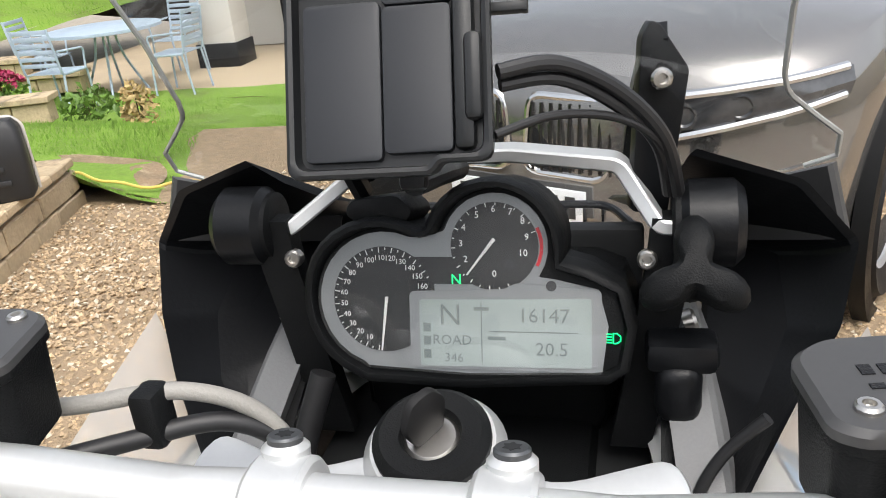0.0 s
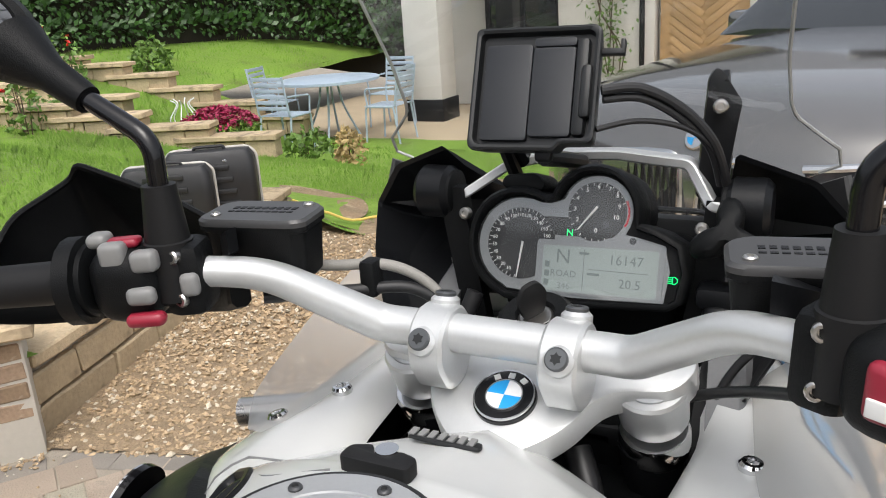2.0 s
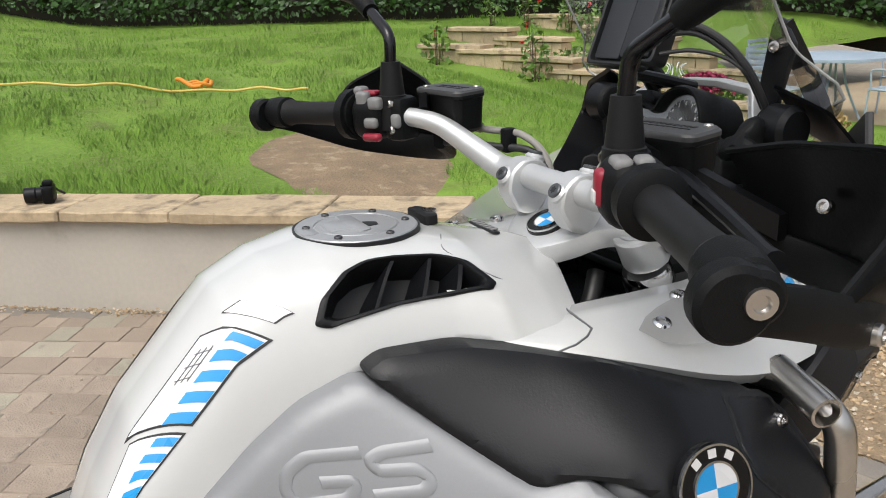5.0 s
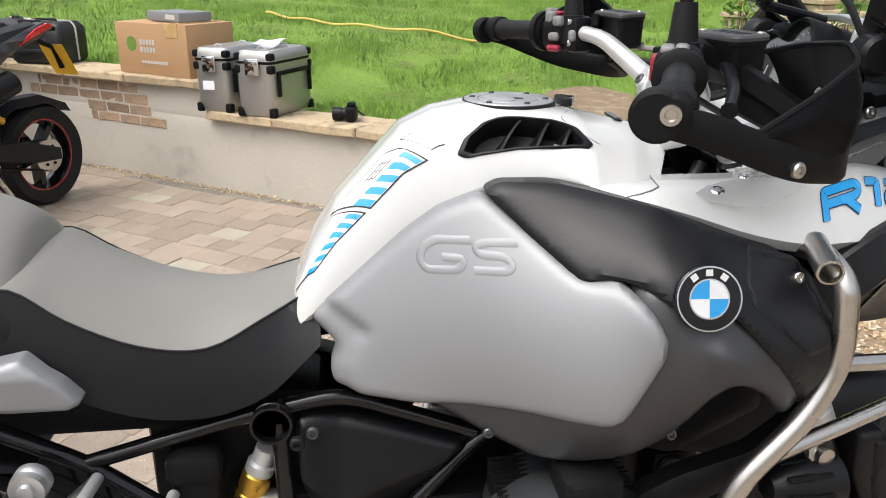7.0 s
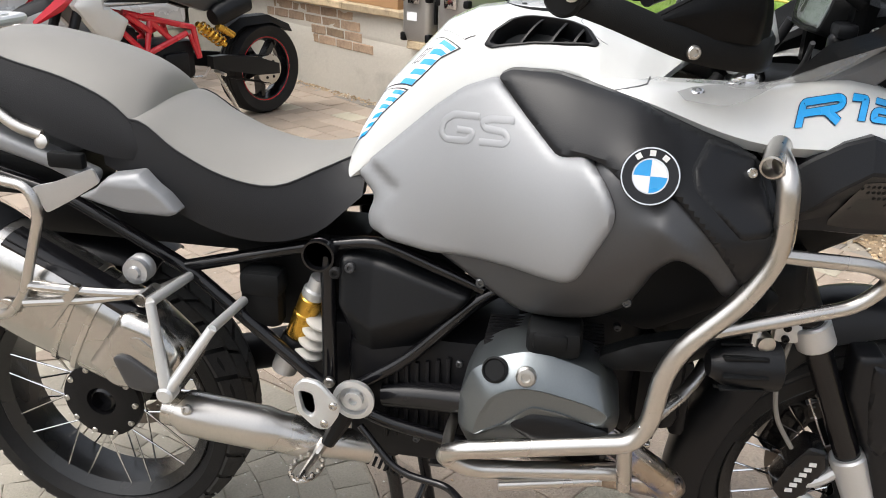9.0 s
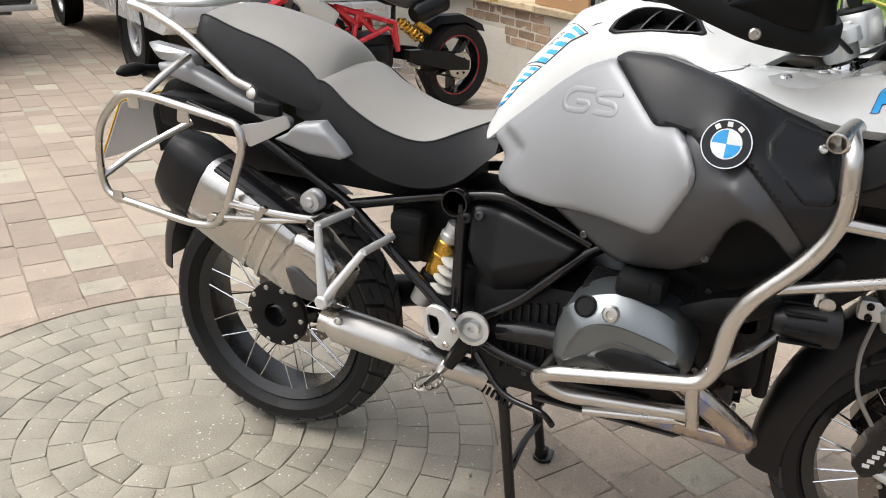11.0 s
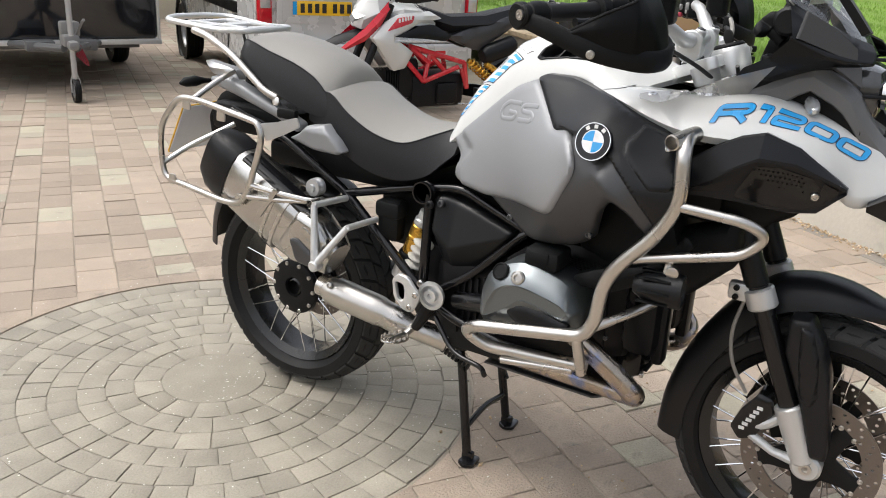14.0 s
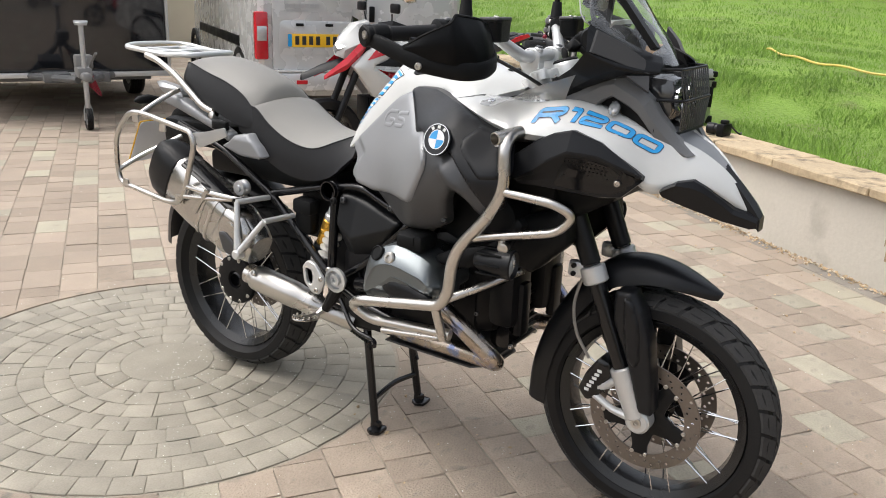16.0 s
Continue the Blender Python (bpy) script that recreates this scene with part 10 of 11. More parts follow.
part("rear_bumper", bm, M_VAN, VAN, "pale rear bumper with a step")
for x in (-0.62, 0.62):
    bm = bmesh.new()
    box(bm, x, -0.088, 0.56, 0.10, 0.012, 0.035, 0.004)
    part("bumper_reflector", bm, M_RED_LENS, VAN, "red bumper reflector")
bm = bmesh.new()
slab(bm, bend([(-0.82, 0.795, 0), (-0.12, 0.795, 0), (-0.09, 1.09, 0), (-0.80, 1.09, 0)], 0.05, 4, True), 0.004, Matrix(((1, 0, 0, 0), (0, 0, -1, -0.0160), (0, 1, 0, 0), (0, 0, 0, 1))), 0.0015)
part("plate_recess", bm, M_VAN, VAN, "pressed plate recess")
bm = bmesh.new()
box(bm, -0.47, -0.024, 0.92, 0.52, 0.006, 0.115, 0.002)
vp = part("number_plate", bm, M_YELLOW_PLATE, VAN, "yellow rear number plate with dark bars")
bm = bmesh.new()
box(bm, -0.712, -0.0285, 0.92, 0.036, 0.003, 0.108, 0)
part("plate_band", bm, M_BLUE, vp)
for k in range(7):
    bm = bmesh.new()
    box(bm, -0.645 + 0.063 * k + (0.03 if k > 3 else 0), -0.0285, 0.92, 0.036, 0.003, 0.075, 0)
    part("plate_bar", bm, M_INK_BLACK, vp)
for x in (-0.62, -0.35):
    bm = bmesh.new()
    box(bm, x, -0.024, 1.055, 0.07, 0.02, 0.025, 0.005)
    part("plate_lamp", bm, M_BLACK_GRAIN, VAN)
bm = bmesh.new()
for k in range(7):
    box(bm, -0.73 + 0.045 * k, -0.02, 1.215, 0.040, 0.004, 0.035, 0)
box(bm, -0.64, -0.02, 1.175, 0.20, 0.004, 0.018, 0)
part("model_marking", bm, M_ALU_DULL, VAN, "row of grey bars")
bm = bmesh.new()
lathe(bm, [(0.07, 0), (0.065, 0.008), (0, 0.01)], 28, axis((0.42, -0.016, 1.30), (0, -1, 0)) @ Matrix.Diagonal((1, 0.45, 1, 1)))
part("oval_badge", bm, M_CHROME, VAN, "small oval badge")
bm = bmesh.new()
box(bm, 0.05, -0.028, 1.16, 0.05, 0.03, 0.14, 0.01)
part("door_handle", bm, M_BLACK_GRAIN, VAN, "black door handle")

# ---------------------------------------------------------------- black box trailer
TRAILER = thing("trailer", pose(-2.83, -5.60, 0, 0, 0, 156), "gloss black box trailer standing on its jockey wheel", "trailer")
bm = bmesh.new()
box(bm, 0, 1.6, 1.40, 1.94, 3.2, 1.9, 0.05)
part("body", bm, M_TRAILER, TRAILER, "gloss black trailer box")
bm = bmesh.new()
box(bm, 0, 0.0, 0.43, 1.98, 0.05, 0.05, 0.006)
for s in (-1, 1):
    box(bm, s * 0.975, 1.6, 0.43, 0.03, 3.2, 0.05, 0.006)
    box(bm, s * 0.97, 0.0, 1.40, 0.03, 0.03, 1.9, 0.008)
part("trim_rail", bm, M_ALU, TRAILER, "bright aluminium bottom rail")
bm = bmesh.new()
for s in (-1, 1):
    tube(bm, [(s * 0.62, 0.5, 0.40), (s * 0.05, -0.72, 0.46)], 0.035, 8)
    box(bm, s * 0.18, -0.28, 0.44, 0.24, 0.20, 0.09, 0.01)
box(bm, 0, 1.6, 0.41, 1.6, 3.0, 0.10, 0.01)
part("chassis", bm, M_GREY_PLASTIC, TRAILER, "galvanised drawbar and chassis")
bm = bmesh.new()
box(bm, 0, -0.72, 0.53, 0.13, 0.22, 0.10, 0.02)
box(bm, 0, -0.86, 0.50, 0.09, 0.12, 0.08, 0.03)
box(bm, 0.02, -0.64, 0.62, 0.16, 0.12, 0.13, 0.02)
tube(bm, [(0.05, -0.72, 0.56), (0.09, -0.86, 0.70), (0.09, -0.93, 0.72)], 0.012, 8)
part("coupling_head", bm, M_GREY_SWITCH, TRAILER, "pale metal coupling head with a brake lever")
bm = bmesh.new()
cyl(bm, (0.0, -0.80, 0.20), (0.0, -0.80, 0.98), 0.024, 16, 0.003)
tube(bm, [(-0.06, -0.80, 0.99), (0.06, -0.80, 0.99)], 0.012, 8)
cyl(bm, (0.0, -0.80, 0.96), (0.0, -0.80, 0.99), 0.055, 20, 0.004)
for s in (-1, 1):
    tube(bm, [(s * 0.02, -0.80, 0.24), (s * 0.036, -0.80, 0.19), (s * 0.036, -0.80, 0.09)], 0.006, 8)
jw = part("jockey_post", bm, M_ALU_DULL, TRAILER, "galvanised jockey wheel post")
loose_wheel(jw, pose(0, -0.80, 0.105), 0.105, 0.055, 0.055, M_GREY_PLASTIC, 5, "small solid jockey tyre")
for s in (-1, 1):
    loose_wheel(TRAILER, pose(s * 0.95, 1.75, 0.31, 0, 0, 0 if s > 0 else 180), 0.31, 0.17, 0.18, M_ALU_DULL, 5, "black trailer tyre")
    bm = bmesh.new()
    skin(bm, [[Vector((s * x, 1.75 + 0.40 * math.cos(a), 0.36 + 0.36 * math.sin(a))) for x in (0.84, 1.06)] + [Vector((s * x, 1.75 + 0.385 * math.cos(a), 0.36 + 0.345 * math.sin(a))) for x in (1.06, 0.84)] for a in [math.pi * k / 10 for k in range(11)]])
    part("mudguard", bm, M_BLACK_GRAIN, TRAILER, "black trailer mudguard")
bm = bmesh.new()
for k in range(5):
    tube(bm, spline([(0.03 + 0.01 * k, -0.70, 0.52), (0.07 + 0.02 * k, -0.66, 0.38 - 0.02 * k), (0.05, -0.55, 0.42)], 4), 0.006, 6)
part("cable", bm, M_RED_SWITCH, TRAILER, "loose red and black trailer cables")

# ---------------------------------------------------------------- dark SUV nose-on beyond the front wheel
SUV = thing("car", pose(-0.265, 3.53, 0, 0, 0, -25) @ Matrix.Diagonal((1.04, 1.04, 1.055, 1)), "dark metallic SUV parked nose towards the motorcycle", "car")


def lamp_y(x):
    return float(np.interp(x, [0.3, 0.45, 0.64, 0.82, 0.93], [-0.01, 0.0, 0.05, 0.15, 0.32])) - 0.012


def suv_ring(y, w, zt, zs, zb, crown=0.03):
    half = [(0, zt), (0.35 * w, zt - crown * 0.2), (0.62 * w, zt - crown * 0.8), (0.84 * w, zt - crown * 2.0), (0.95 * w, zs + 0.02), (w, zs - 0.10), (0.995 * w, zs - 0.25), (0.97 * w, zb + 0.05), (0.90 * w, zb), (0, zb)]
    return [Vector((-a, y, b)) for a, b in half[:0:-1]] + [Vector((a, y, b)) for a, b in half[:-1]]


bm = bmesh.new()
skin(bm, [suv_ring(0.0, 0.45, 0.84, 0.66, 0.30, 0.02), suv_ring(0.05, 0.64, 0.945, 0.78, 0.24, 0.02), suv_ring(0.15, 0.82, 1.00, 0.88, 0.22, 0.025), suv_ring(0.32, 0.94, 1.055, 0.95, 0.22), suv_ring(0.7, 0.975, 1.10, 1.0, 0.24), suv_ring(1.25, 0.985, 1.15, 1.04, 0.24), suv_ring(1.5, 0.985, 1.17, 1.06, 0.24), suv_ring(3.0, 0.99, 1.18, 1.08, 0.24), suv_ring(4.7, 0.95, 1.16, 1.06, 0.28), suv_ring(4.85, 0.85, 1.0, 0.9, 0.34)])
part("body", bm, M_SUV, SUV, "dark metallic bodywork", 50)
bm = bmesh.new()
cab = [(1.50, 0.88, 1.16), (1.95, 0.82, 1.42), (2.45, 0.74, 1.66), (3.4, 0.70, 1.70), (4.3, 0.72, 1.58), (4.75, 0.82, 1.16)]
rings = []
for y, w, z in cab:
    b = 0.90 if y < 4.5 else 0.9
    rings.append([Vector((-b, y, 1.13)), Vector((-w, y, z - 0.03)), Vector((-w * 0.8, y, z)), Vector((w * 0.8, y, z)), Vector((w, y, z - 0.03)), Vector((b, y, 1.13))])
skin(bm, rings)
part("cabin", bm, M_GLASS_DARK, SUV, "dark glazed cabin")
bm = bmesh.new()
skin(bm, [[Vector((-0.70, y, z)), Vector((0.70, y, z)), Vector((0.66, y, z + 0.03)), Vector((-0.66, y, z + 0.03))] for y, z in ((2.38, 1.64), (2.7, 1.695), (3.4, 1.705), (4.3, 1.59))])
part("roof", bm, M_SUV, SUV)
for s in (-1, 1):
    # kidney grille halves with upright slats
    bm = bmesh.new()
    rim = bend([(s * 0.03, 0.62, 0), (s * 0.05, 0.86, 0), (s * 0.34, 0.845, 0), (s * 0.37, 0.75, 0), (s * 0.30, 0.60, 0)], 0.05, 5, True)
    def fy(x, z):
        return 0.03 * (abs(x) / 0.4) ** 2 + 0.12 * max(0, z - 0.72) - 0.006
    tube(bm, [(v.x, fy(v.x, v.y), v.y) for v in rim], 0.014, 10, closed=True)
    kd = part("grille", bm, M_CHROME, SUV, "chrome-rimmed kidney grille half")
    bm = bmesh.new()
    vs = [bm.verts.new((v.x, fy(v.x, v.y) - 0.004, v.y)) for v in rim]
    bm.faces.new(vs)
    part("grille_backing", bm, M_DIAL, kd)
    for k in range(9):
        x = s * (0.065 + 0.033 * k)
        bm = bmesh.new()
        tube(bm, [(x, fy(x, 0.63) - 0.012, 0.625), (x, fy(x, 0.73) - 0.014, 0.73), (x, fy(x, 0.84) - 0.012, 0.838)], 0.006, 6)
        part("grille_slat", bm, M_BLACK_GLOSS, kd)
    # headlamp with chrome strip
    bm = bmesh.new()
    rings = []
    for k in range(9):
        t = k / 8
        x = 0.42 + 0.50 * t
        y = lamp_y(x)
        h = 0.070 - 0.030 * t
        zc = 0.805 + 0.085 * t
        rings.append([Vector((s * x, y - 0.012, zc + h)), Vector((s * (x + 0.012), y - 0.022, zc)), Vector((s * x, y - 0.012, zc - h)), Vector((s * (x - 0.02), y + 0.05, zc))])
    skin(bm, rings)
    hl2 = part("headlamp", bm, M_LAMP_DARK, SUV, "long clear car headlamp")
    for dz, mt in ((0.066, M_CHROME), (-0.062, M_CHROME), (0.0, M_BLACK_GLOSS)):
        bm = bmesh.new()
        tube(bm, [(s * (0.42 + 0.49 * k / 8), lamp_y(0.42 + 0.49 * k / 8) - 0.018, 0.805 + 0.085 * k / 8 + dz * (1 - 0.4 * k / 8)) for k in range(9)], 0.013 if dz else 0.006, 8)
        part("lamp_strip", bm, mt, hl2)
    for x in (0.56, 0.70):
        bm = bmesh.new()
        lathe(bm, [(0.036, -0.004), (0.036, 0.004), (0.030, 0.005), (0.018, -0.008), (0, -0.010)], 20, axis((s * x, lamp_y(x) - 0.022, 0.805 + 0.085 * (x - 0.42) / 0.5), (s * 0.3, -1, 0)))
        part("lamp_projector", bm, M_LAMP_DARK, hl2)
    # lower intakes
    bm = bmesh.new()
    slab(bm, bend([(s * 0.50, 0.36, 0), (s * 0.80, 0.40, 0), (s * 0.78, 0.58, 0), (s * 0.48, 0.52, 0)], 0.04, 4, True), 0.05, Matrix(((1, 0, 0, 0), (0, 0, -1, 0.075), (0, 1, 0, 0), (0, 0, 0, 1))), 0.01)
    part("bumper_intake", bm, M_BLACK_GRAIN, SUV, "black bumper intake")
    for y in (0.86, 3.75):
        loose_wheel(SUV, pose(s * 0.87, y, 0.37, 0, 0, 0 if s > 0 else 180), 0.37, 0.25, 0.25, M_ALU_DULL, 10, "wide black car tyre with deep grooves")
        bm = bmesh.new()
        lathe(bm, [(0.46, -0.04), (0.46, 0.012), (0.40, 0.016), (0.385, -0.04)], 48, axis((s * 0.975, y, 0.38), (s, 0, 0)), closed=True)
        lathe(bm, [(0.39, -0.30), (0.39, 0.005), (0.0, -0.05)], 40, axis((s * 0.965, y, 0.38), (s, 0, 0)))
        part("wheel_arch", bm, M_BLACK_GRAIN, SUV, "black wheel arch lining")
    bm = bmesh.new()
    box(bm, s * 1.03, 1.95, 1.16, 0.20, 0.10, 0.14, 0.04)
    part("door_mirror", bm, M_SUV, SUV)
bm = bmesh.new()
lathe(bm, [(0.041, -0.01), (0.041, 0.006), (0.036, 0.010), (0.0, 0.011)], 32, axis((0, 0.030, 0.912), (0, -0.85, 0.5)))
sb = part("badge", bm, M_CHROME, SUV, "round chrome-rimmed badge, blue and white")
bm = bmesh.new()
for q in range(2):
    a0 = math.pi * q
    slab(bm, [(0, 0)] + [(0.026 * math.cos(a0 + math.pi / 2 * k / 6), 0.026 * math.sin(a0 + math.pi / 2 * k / 6)) for k in range(7)], 0.001, axis((0, 0.030, 0.912), (0, -0.85, 0.5)) @ Matrix.Translation((0, 0, 0.0112)))
part("badge_quarter", bm, M_BLUE, sb)
bm = bmesh.new()
box(bm, 0, -0.03, 0.52, 0.52, 0.012, 0.112, 0.003)
sp = part("number_plate", bm, M_BADGE_WHITE, SUV, "white front number plate with dark bars")
for k in range(7):
    bm = bmesh.new()
    box(bm, -0.20 + 0.063 * k + (0.03 if k > 3 else 0), -0.0375, 0.52, 0.036, 0.003, 0.072, 0)
    part("plate_bar", bm, M_INK_BLACK, sp)
bm = bmesh.new()
slab(bm, bend([(-0.42, 0.30, 0), (0.42, 0.30, 0), (0.40, 0.45, 0), (-0.40, 0.45, 0)], 0.04, 4, True), 0.03, Matrix(((1, 0, 0, 0), (0, 0, -1, 0.03), (0, 1, 0, 0), (0, 0, 0, 1))), 0.008)
part("lower_grille", bm, M_BLACK_GRAIN, SUV, "black lower grille")

# ---------------------------------------------------------------- luggage and boxes on the wall
TOP = WALL_H + 0.061


def metal_case(s, d, turn, label, w=0.25):
    c = thing("pannier_case", wall_frame(s, -d, TOP) @ pose(0, 0, 0, 0, 0, turn), label, "luggage case", "aluminium pannier cases")
    L, H = 0.46, 0.40
    sec = bend([(-w / 2, 0, 0), (w / 2, 0, 0), (w / 2, L, 0), (-w / 2, L, 0)], 0.045, 3, True)
    bm = bmesh.new()
    skin(bm, [[Vector((v.x * k, L / 2 + (v.y - L / 2) * k2, z)) for v in sec] for z, k, k2 in ((0.006, 0.90, 0.92), (0.05, 1, 1), (H - 0.07, 1, 1))])
    part("body", bm, M_ALU_BOX, c, "dull aluminium case body")
    bm = bmesh.new()
    skin(bm, [[Vector((v.x * k, L / 2 + (v.y - L / 2) * k2, z)) for v in sec] for z, k, k2 in ((H - 0.065, 1.02, 1.01), (H - 0.03, 1.02, 1.01), (H, 0.86, 0.93))])
    part("lid", bm, M_ALU_BOX, c, "aluminium lid with a black seam")
    bm = bmesh.new()
    skin(bm, [[Vector((v.x * 1.025, L / 2 + (v.y - L / 2) * 1.015, z)) for v in sec] for z in (H - 0.078, H - 0.062)])
    part("seam_band", bm, M_BLACK_GRAIN, c)
    for sx in (-1, 1):
        for yy in (0.02, L - 0.02):
            for zz, hh in ((0.03, 0.06), (H - 0.11, 0.05), (H - 0.035, 0.045)):
                bm = bmesh.new()
                box(bm, sx * (w / 2 - 0.016), yy, zz, 0.045, 0.05, hh, 0.012)
                part("corner_guard", bm, M_BLACK_GRAIN, c, "black plastic corner guard")
    bm = bmesh.new()
    box(bm, 0, -0.012, H - 0.095, 0.10, 0.016, 0.10, 0.006)
    box(bm, 0, -0.02, H - 0.07, 0.07, 0.012, 0.03, 0.004)
    part("latch", bm, M_CHROME, c, "bright lid latch")
    bm = bmesh.new()
    box(bm, w / 2 + 0.010, L / 2, H - 0.135, 0.018, 0.33, 0.025, 0.004)
    box(bm, w / 2 + 0.012, 0.06, H - 0.20, 0.020, 0.022, 0.15, 0.004)
    box(bm, w / 2 + 0.012, L - 0.05, H - 0.20, 0.020, 0.022, 0.15, 0.004)
    part("mounting_frame", bm, M_BLACK_GRAIN, c, "black mounting frame on the case side")
    for yy in (0.10, L - 0.10):
        bm = bmesh.new()
        tube(bm, bend([(-0.03, yy, H), (-0.02, yy, H + 0.015), (0.02, yy, H + 0.015), (0.03, yy, H)], 0.008), 0.004, 6)
        part("lid_loop", bm, M_ALU, c)
    return c


ca = metal_case(3.04, -0.07, 9, "aluminium motorcycle pannier case with black corners and a label")
metal_case(2.68, -0.07, 9, "aluminium motorcycle pannier case with black corners", 0.26)
bm = bmesh.new()
box(bm, -0.02, -0.0065, 0.17, 0.085, 0.003, 0.055, 0)
part("label", bm, M_PAPER, ca, "white paper label")
bm = bmesh.new()
g = [[bm.verts.new((0.11 * (i / 4 - 0.5) * 1.6, 0.16 * (j / 4 - 0.5) * 1.5, 0.004 + 0.012 * math.sin(i * 1.3) * math.cos(j) + 0.02 * (j / 4) ** 2)) for i in range(5)] for j in range(5)]
for j in range(4):
    for i in range(4):
        bm.faces.new((g[j][i], g[j][i + 1], g[j + 1][i + 1], g[j + 1][i]))
bmesh.ops.solidify(bm, geom=bm.faces[:], thickness=0.001)
tagged(finish(bm, "paper_sheet", M_PAPER, m=wall_frame(2.76, -0.15, TOP + 0.415) @ pose(0, 0, 0, 0, 0, 20)), "loose white paper sheet on the metal case", "paper")

# cardboard carton with a flat grey box on it
cp = wall_frame(3.64, -0.20, 0)
CBX = thing("cardboard_box", Matrix.Translation((cp.translation.x, cp.translation.y, TOP + STEP_H)) @ pose(0, 0, 0, 0, 0, 50), "brown cardboard delivery box on the wall", "cardboard box")
bm = bmesh.new()
box(bm, 0, 0, 0.17, 0.72, 0.40, 0.34, 0.006)
part("carton", bm, M_CARD, CBX, "brown cardboard carton")
bm = bmesh.new()
box(bm, 0.22, 0, 0.343, 0.12, 0.405, 0.004, 0)
box(bm, 0.22, -0.2025, 0.30, 0.12, 0.003, 0.09, 0)
part("tape", bm, M_TAPE, CBX, "strip of parcel tape")
bm = bmesh.new()
lathe(bm, [(0.05, 0), (0.05, 0.002), (0, 0.002)], 16, axis((-0.20, -0.2005, 0.20), (0, -1, 0)))
part("printed_leaf", bm, M_LEAF_PALE, CBX, "green printed patch")
for z, n, h in ((0.215, 5, 0.035), (0.165, 5, 0.035), (0.085, 9, 0.018)):
    bm = bmesh.new()
    for k in range(n):
        box(bm, -0.10 + (0.032 if h > 0.03 else 0.03) * k, -0.2015, z, 0.022, 0.003, h, 0)
    part("printed_bar", bm, M_PALE_TRIM, CBX, "row of pale printed bars")
GBX = thing("flat_box", Matrix.Translation((cp.translation.x, cp.translation.y, TOP + STEP_H + 0.347)) @ pose(0, 0, 0, 0, 0, 40), "flat grey carton lying on the cardboard box", "box")
bm = bmesh.new()
box(bm, 0.05, 0.02, 0.03, 0.42, 0.24, 0.06, 0.003)
part("carton", bm, M_CARD_GREY, GBX)
bm = bmesh.new()
box(bm, 0.15, -0.1015, 0.03, 0.12, 0.003, 0.03, 0)
part("printed_bar", bm, M_PALE_TRIM, GBX)

# photo camera left on the coping
cam_m = wall_frame(2.10, -0.13, TOP) @ pose(0, 0, 0, 0, 0, -62)
PH = thing("photo_camera", cam_m, "black photo camera with its strap on the coping", "camera")
bm = bmesh.new()
box(bm, 0, 0, 0.045, 0.13, 0.055, 0.085, 0.012)
box(bm, 0, 0, 0.098, 0.05, 0.05, 0.03, 0.010)
box(bm, -0.05, -0.02, 0.045, 0.03, 0.05, 0.08, 0.012)
part("body", bm, M_BLACK_GRAIN, PH, "black camera body")
bm = bmesh.new()
lathe(bm, [(0.036, 0), (0.036, 0.03), (0.040, 0.035), (0.040, 0.085), (0.034, 0.088), (0.030, 0.075), (0, 0.07)], 28, axis((0.005, -0.025, 0.045), (0, -1, 0)))
part("lens", bm, M_BLACK_SATIN, PH, "black zoom lens")
bm = bmesh.new()
tube(bm, spline([(-0.065, 0.0, 0.08), (-0.12, 0.03, 0.03), (-0.16, 0.05, 0.006), (-0.24, 0.02, 0.006)], 5), 0.006, 6)
part("strap", bm, M_CABLE, PH)


def moulded_case(m, label, w=0.50, d=0.24, h=0.40, category="luggage case"):
    c = thing("hard_case", m, label, category, "black moulded cases")
    sec = bend([(-w / 2, -d / 2, 0), (w / 2, -d / 2, 0), (w / 2, d / 2, 0), (-w / 2, d / 2, 0)], 0.05, 4, True)
    bm = bmesh.new()
    skin(bm, [[Vector((v.x * k, v.y * k2, z)) for v in sec] for z, k, k2 in ((0.0, 0.90, 0.80), (0.03, 0.98, 0.95), (h * 0.55, 1, 1), (h - 0.04, 0.97, 0.96), (h, 0.86, 0.75))])
    part("shell", bm, M_CASE_BLACK, c, "black moulded shell", 50)
    bm = bmesh.new()
    tube(bm, bend([(-w * 0.505, 0.02, 0.02), (-w * 0.505, 0.02, h * 0.9), (-w * 0.42, 0.02, h + 0.004), (w * 0.42, 0.02, h + 0.004), (w * 0.505, 0.02, h * 0.9), (w * 0.505, 0.02, 0.02)], 0.05, 5), 0.008, 8)
    part("seam_strip", bm, M_PALE_TRIM, c, "pale grey seam strip")
    for k in range(4):
        bm = bmesh.new()
        box(bm, 0, -d / 2 - 0.003, 0.10 + 0.07 * k, w * (0.62 - 0.06 * k), 0.014, 0.030, 0.006)
        part("moulded_rib", bm, M_CASE_BLACK, c)
    bm = bmesh.new()
    tube(bm, bend([(-0.09, 0, h - 0.006), (-0.08, 0, h + 0.018), (0.08, 0, h + 0.018), (0.09, 0, h - 0.006)], 0.015), 0.009, 8)
    part("handle", bm, M_CASE_BLACK, c, "black carrying handle")
    bm = bmesh.new()
    lathe(bm, [(0.012, 0), (0.012, 0.006), (0, 0.007)], 14, axis((w * 0.18, -d / 2 + 0.01, h - 0.05), (0, -1, 0.2)))
    part("lock", bm, M_CHROME, c)
    return c


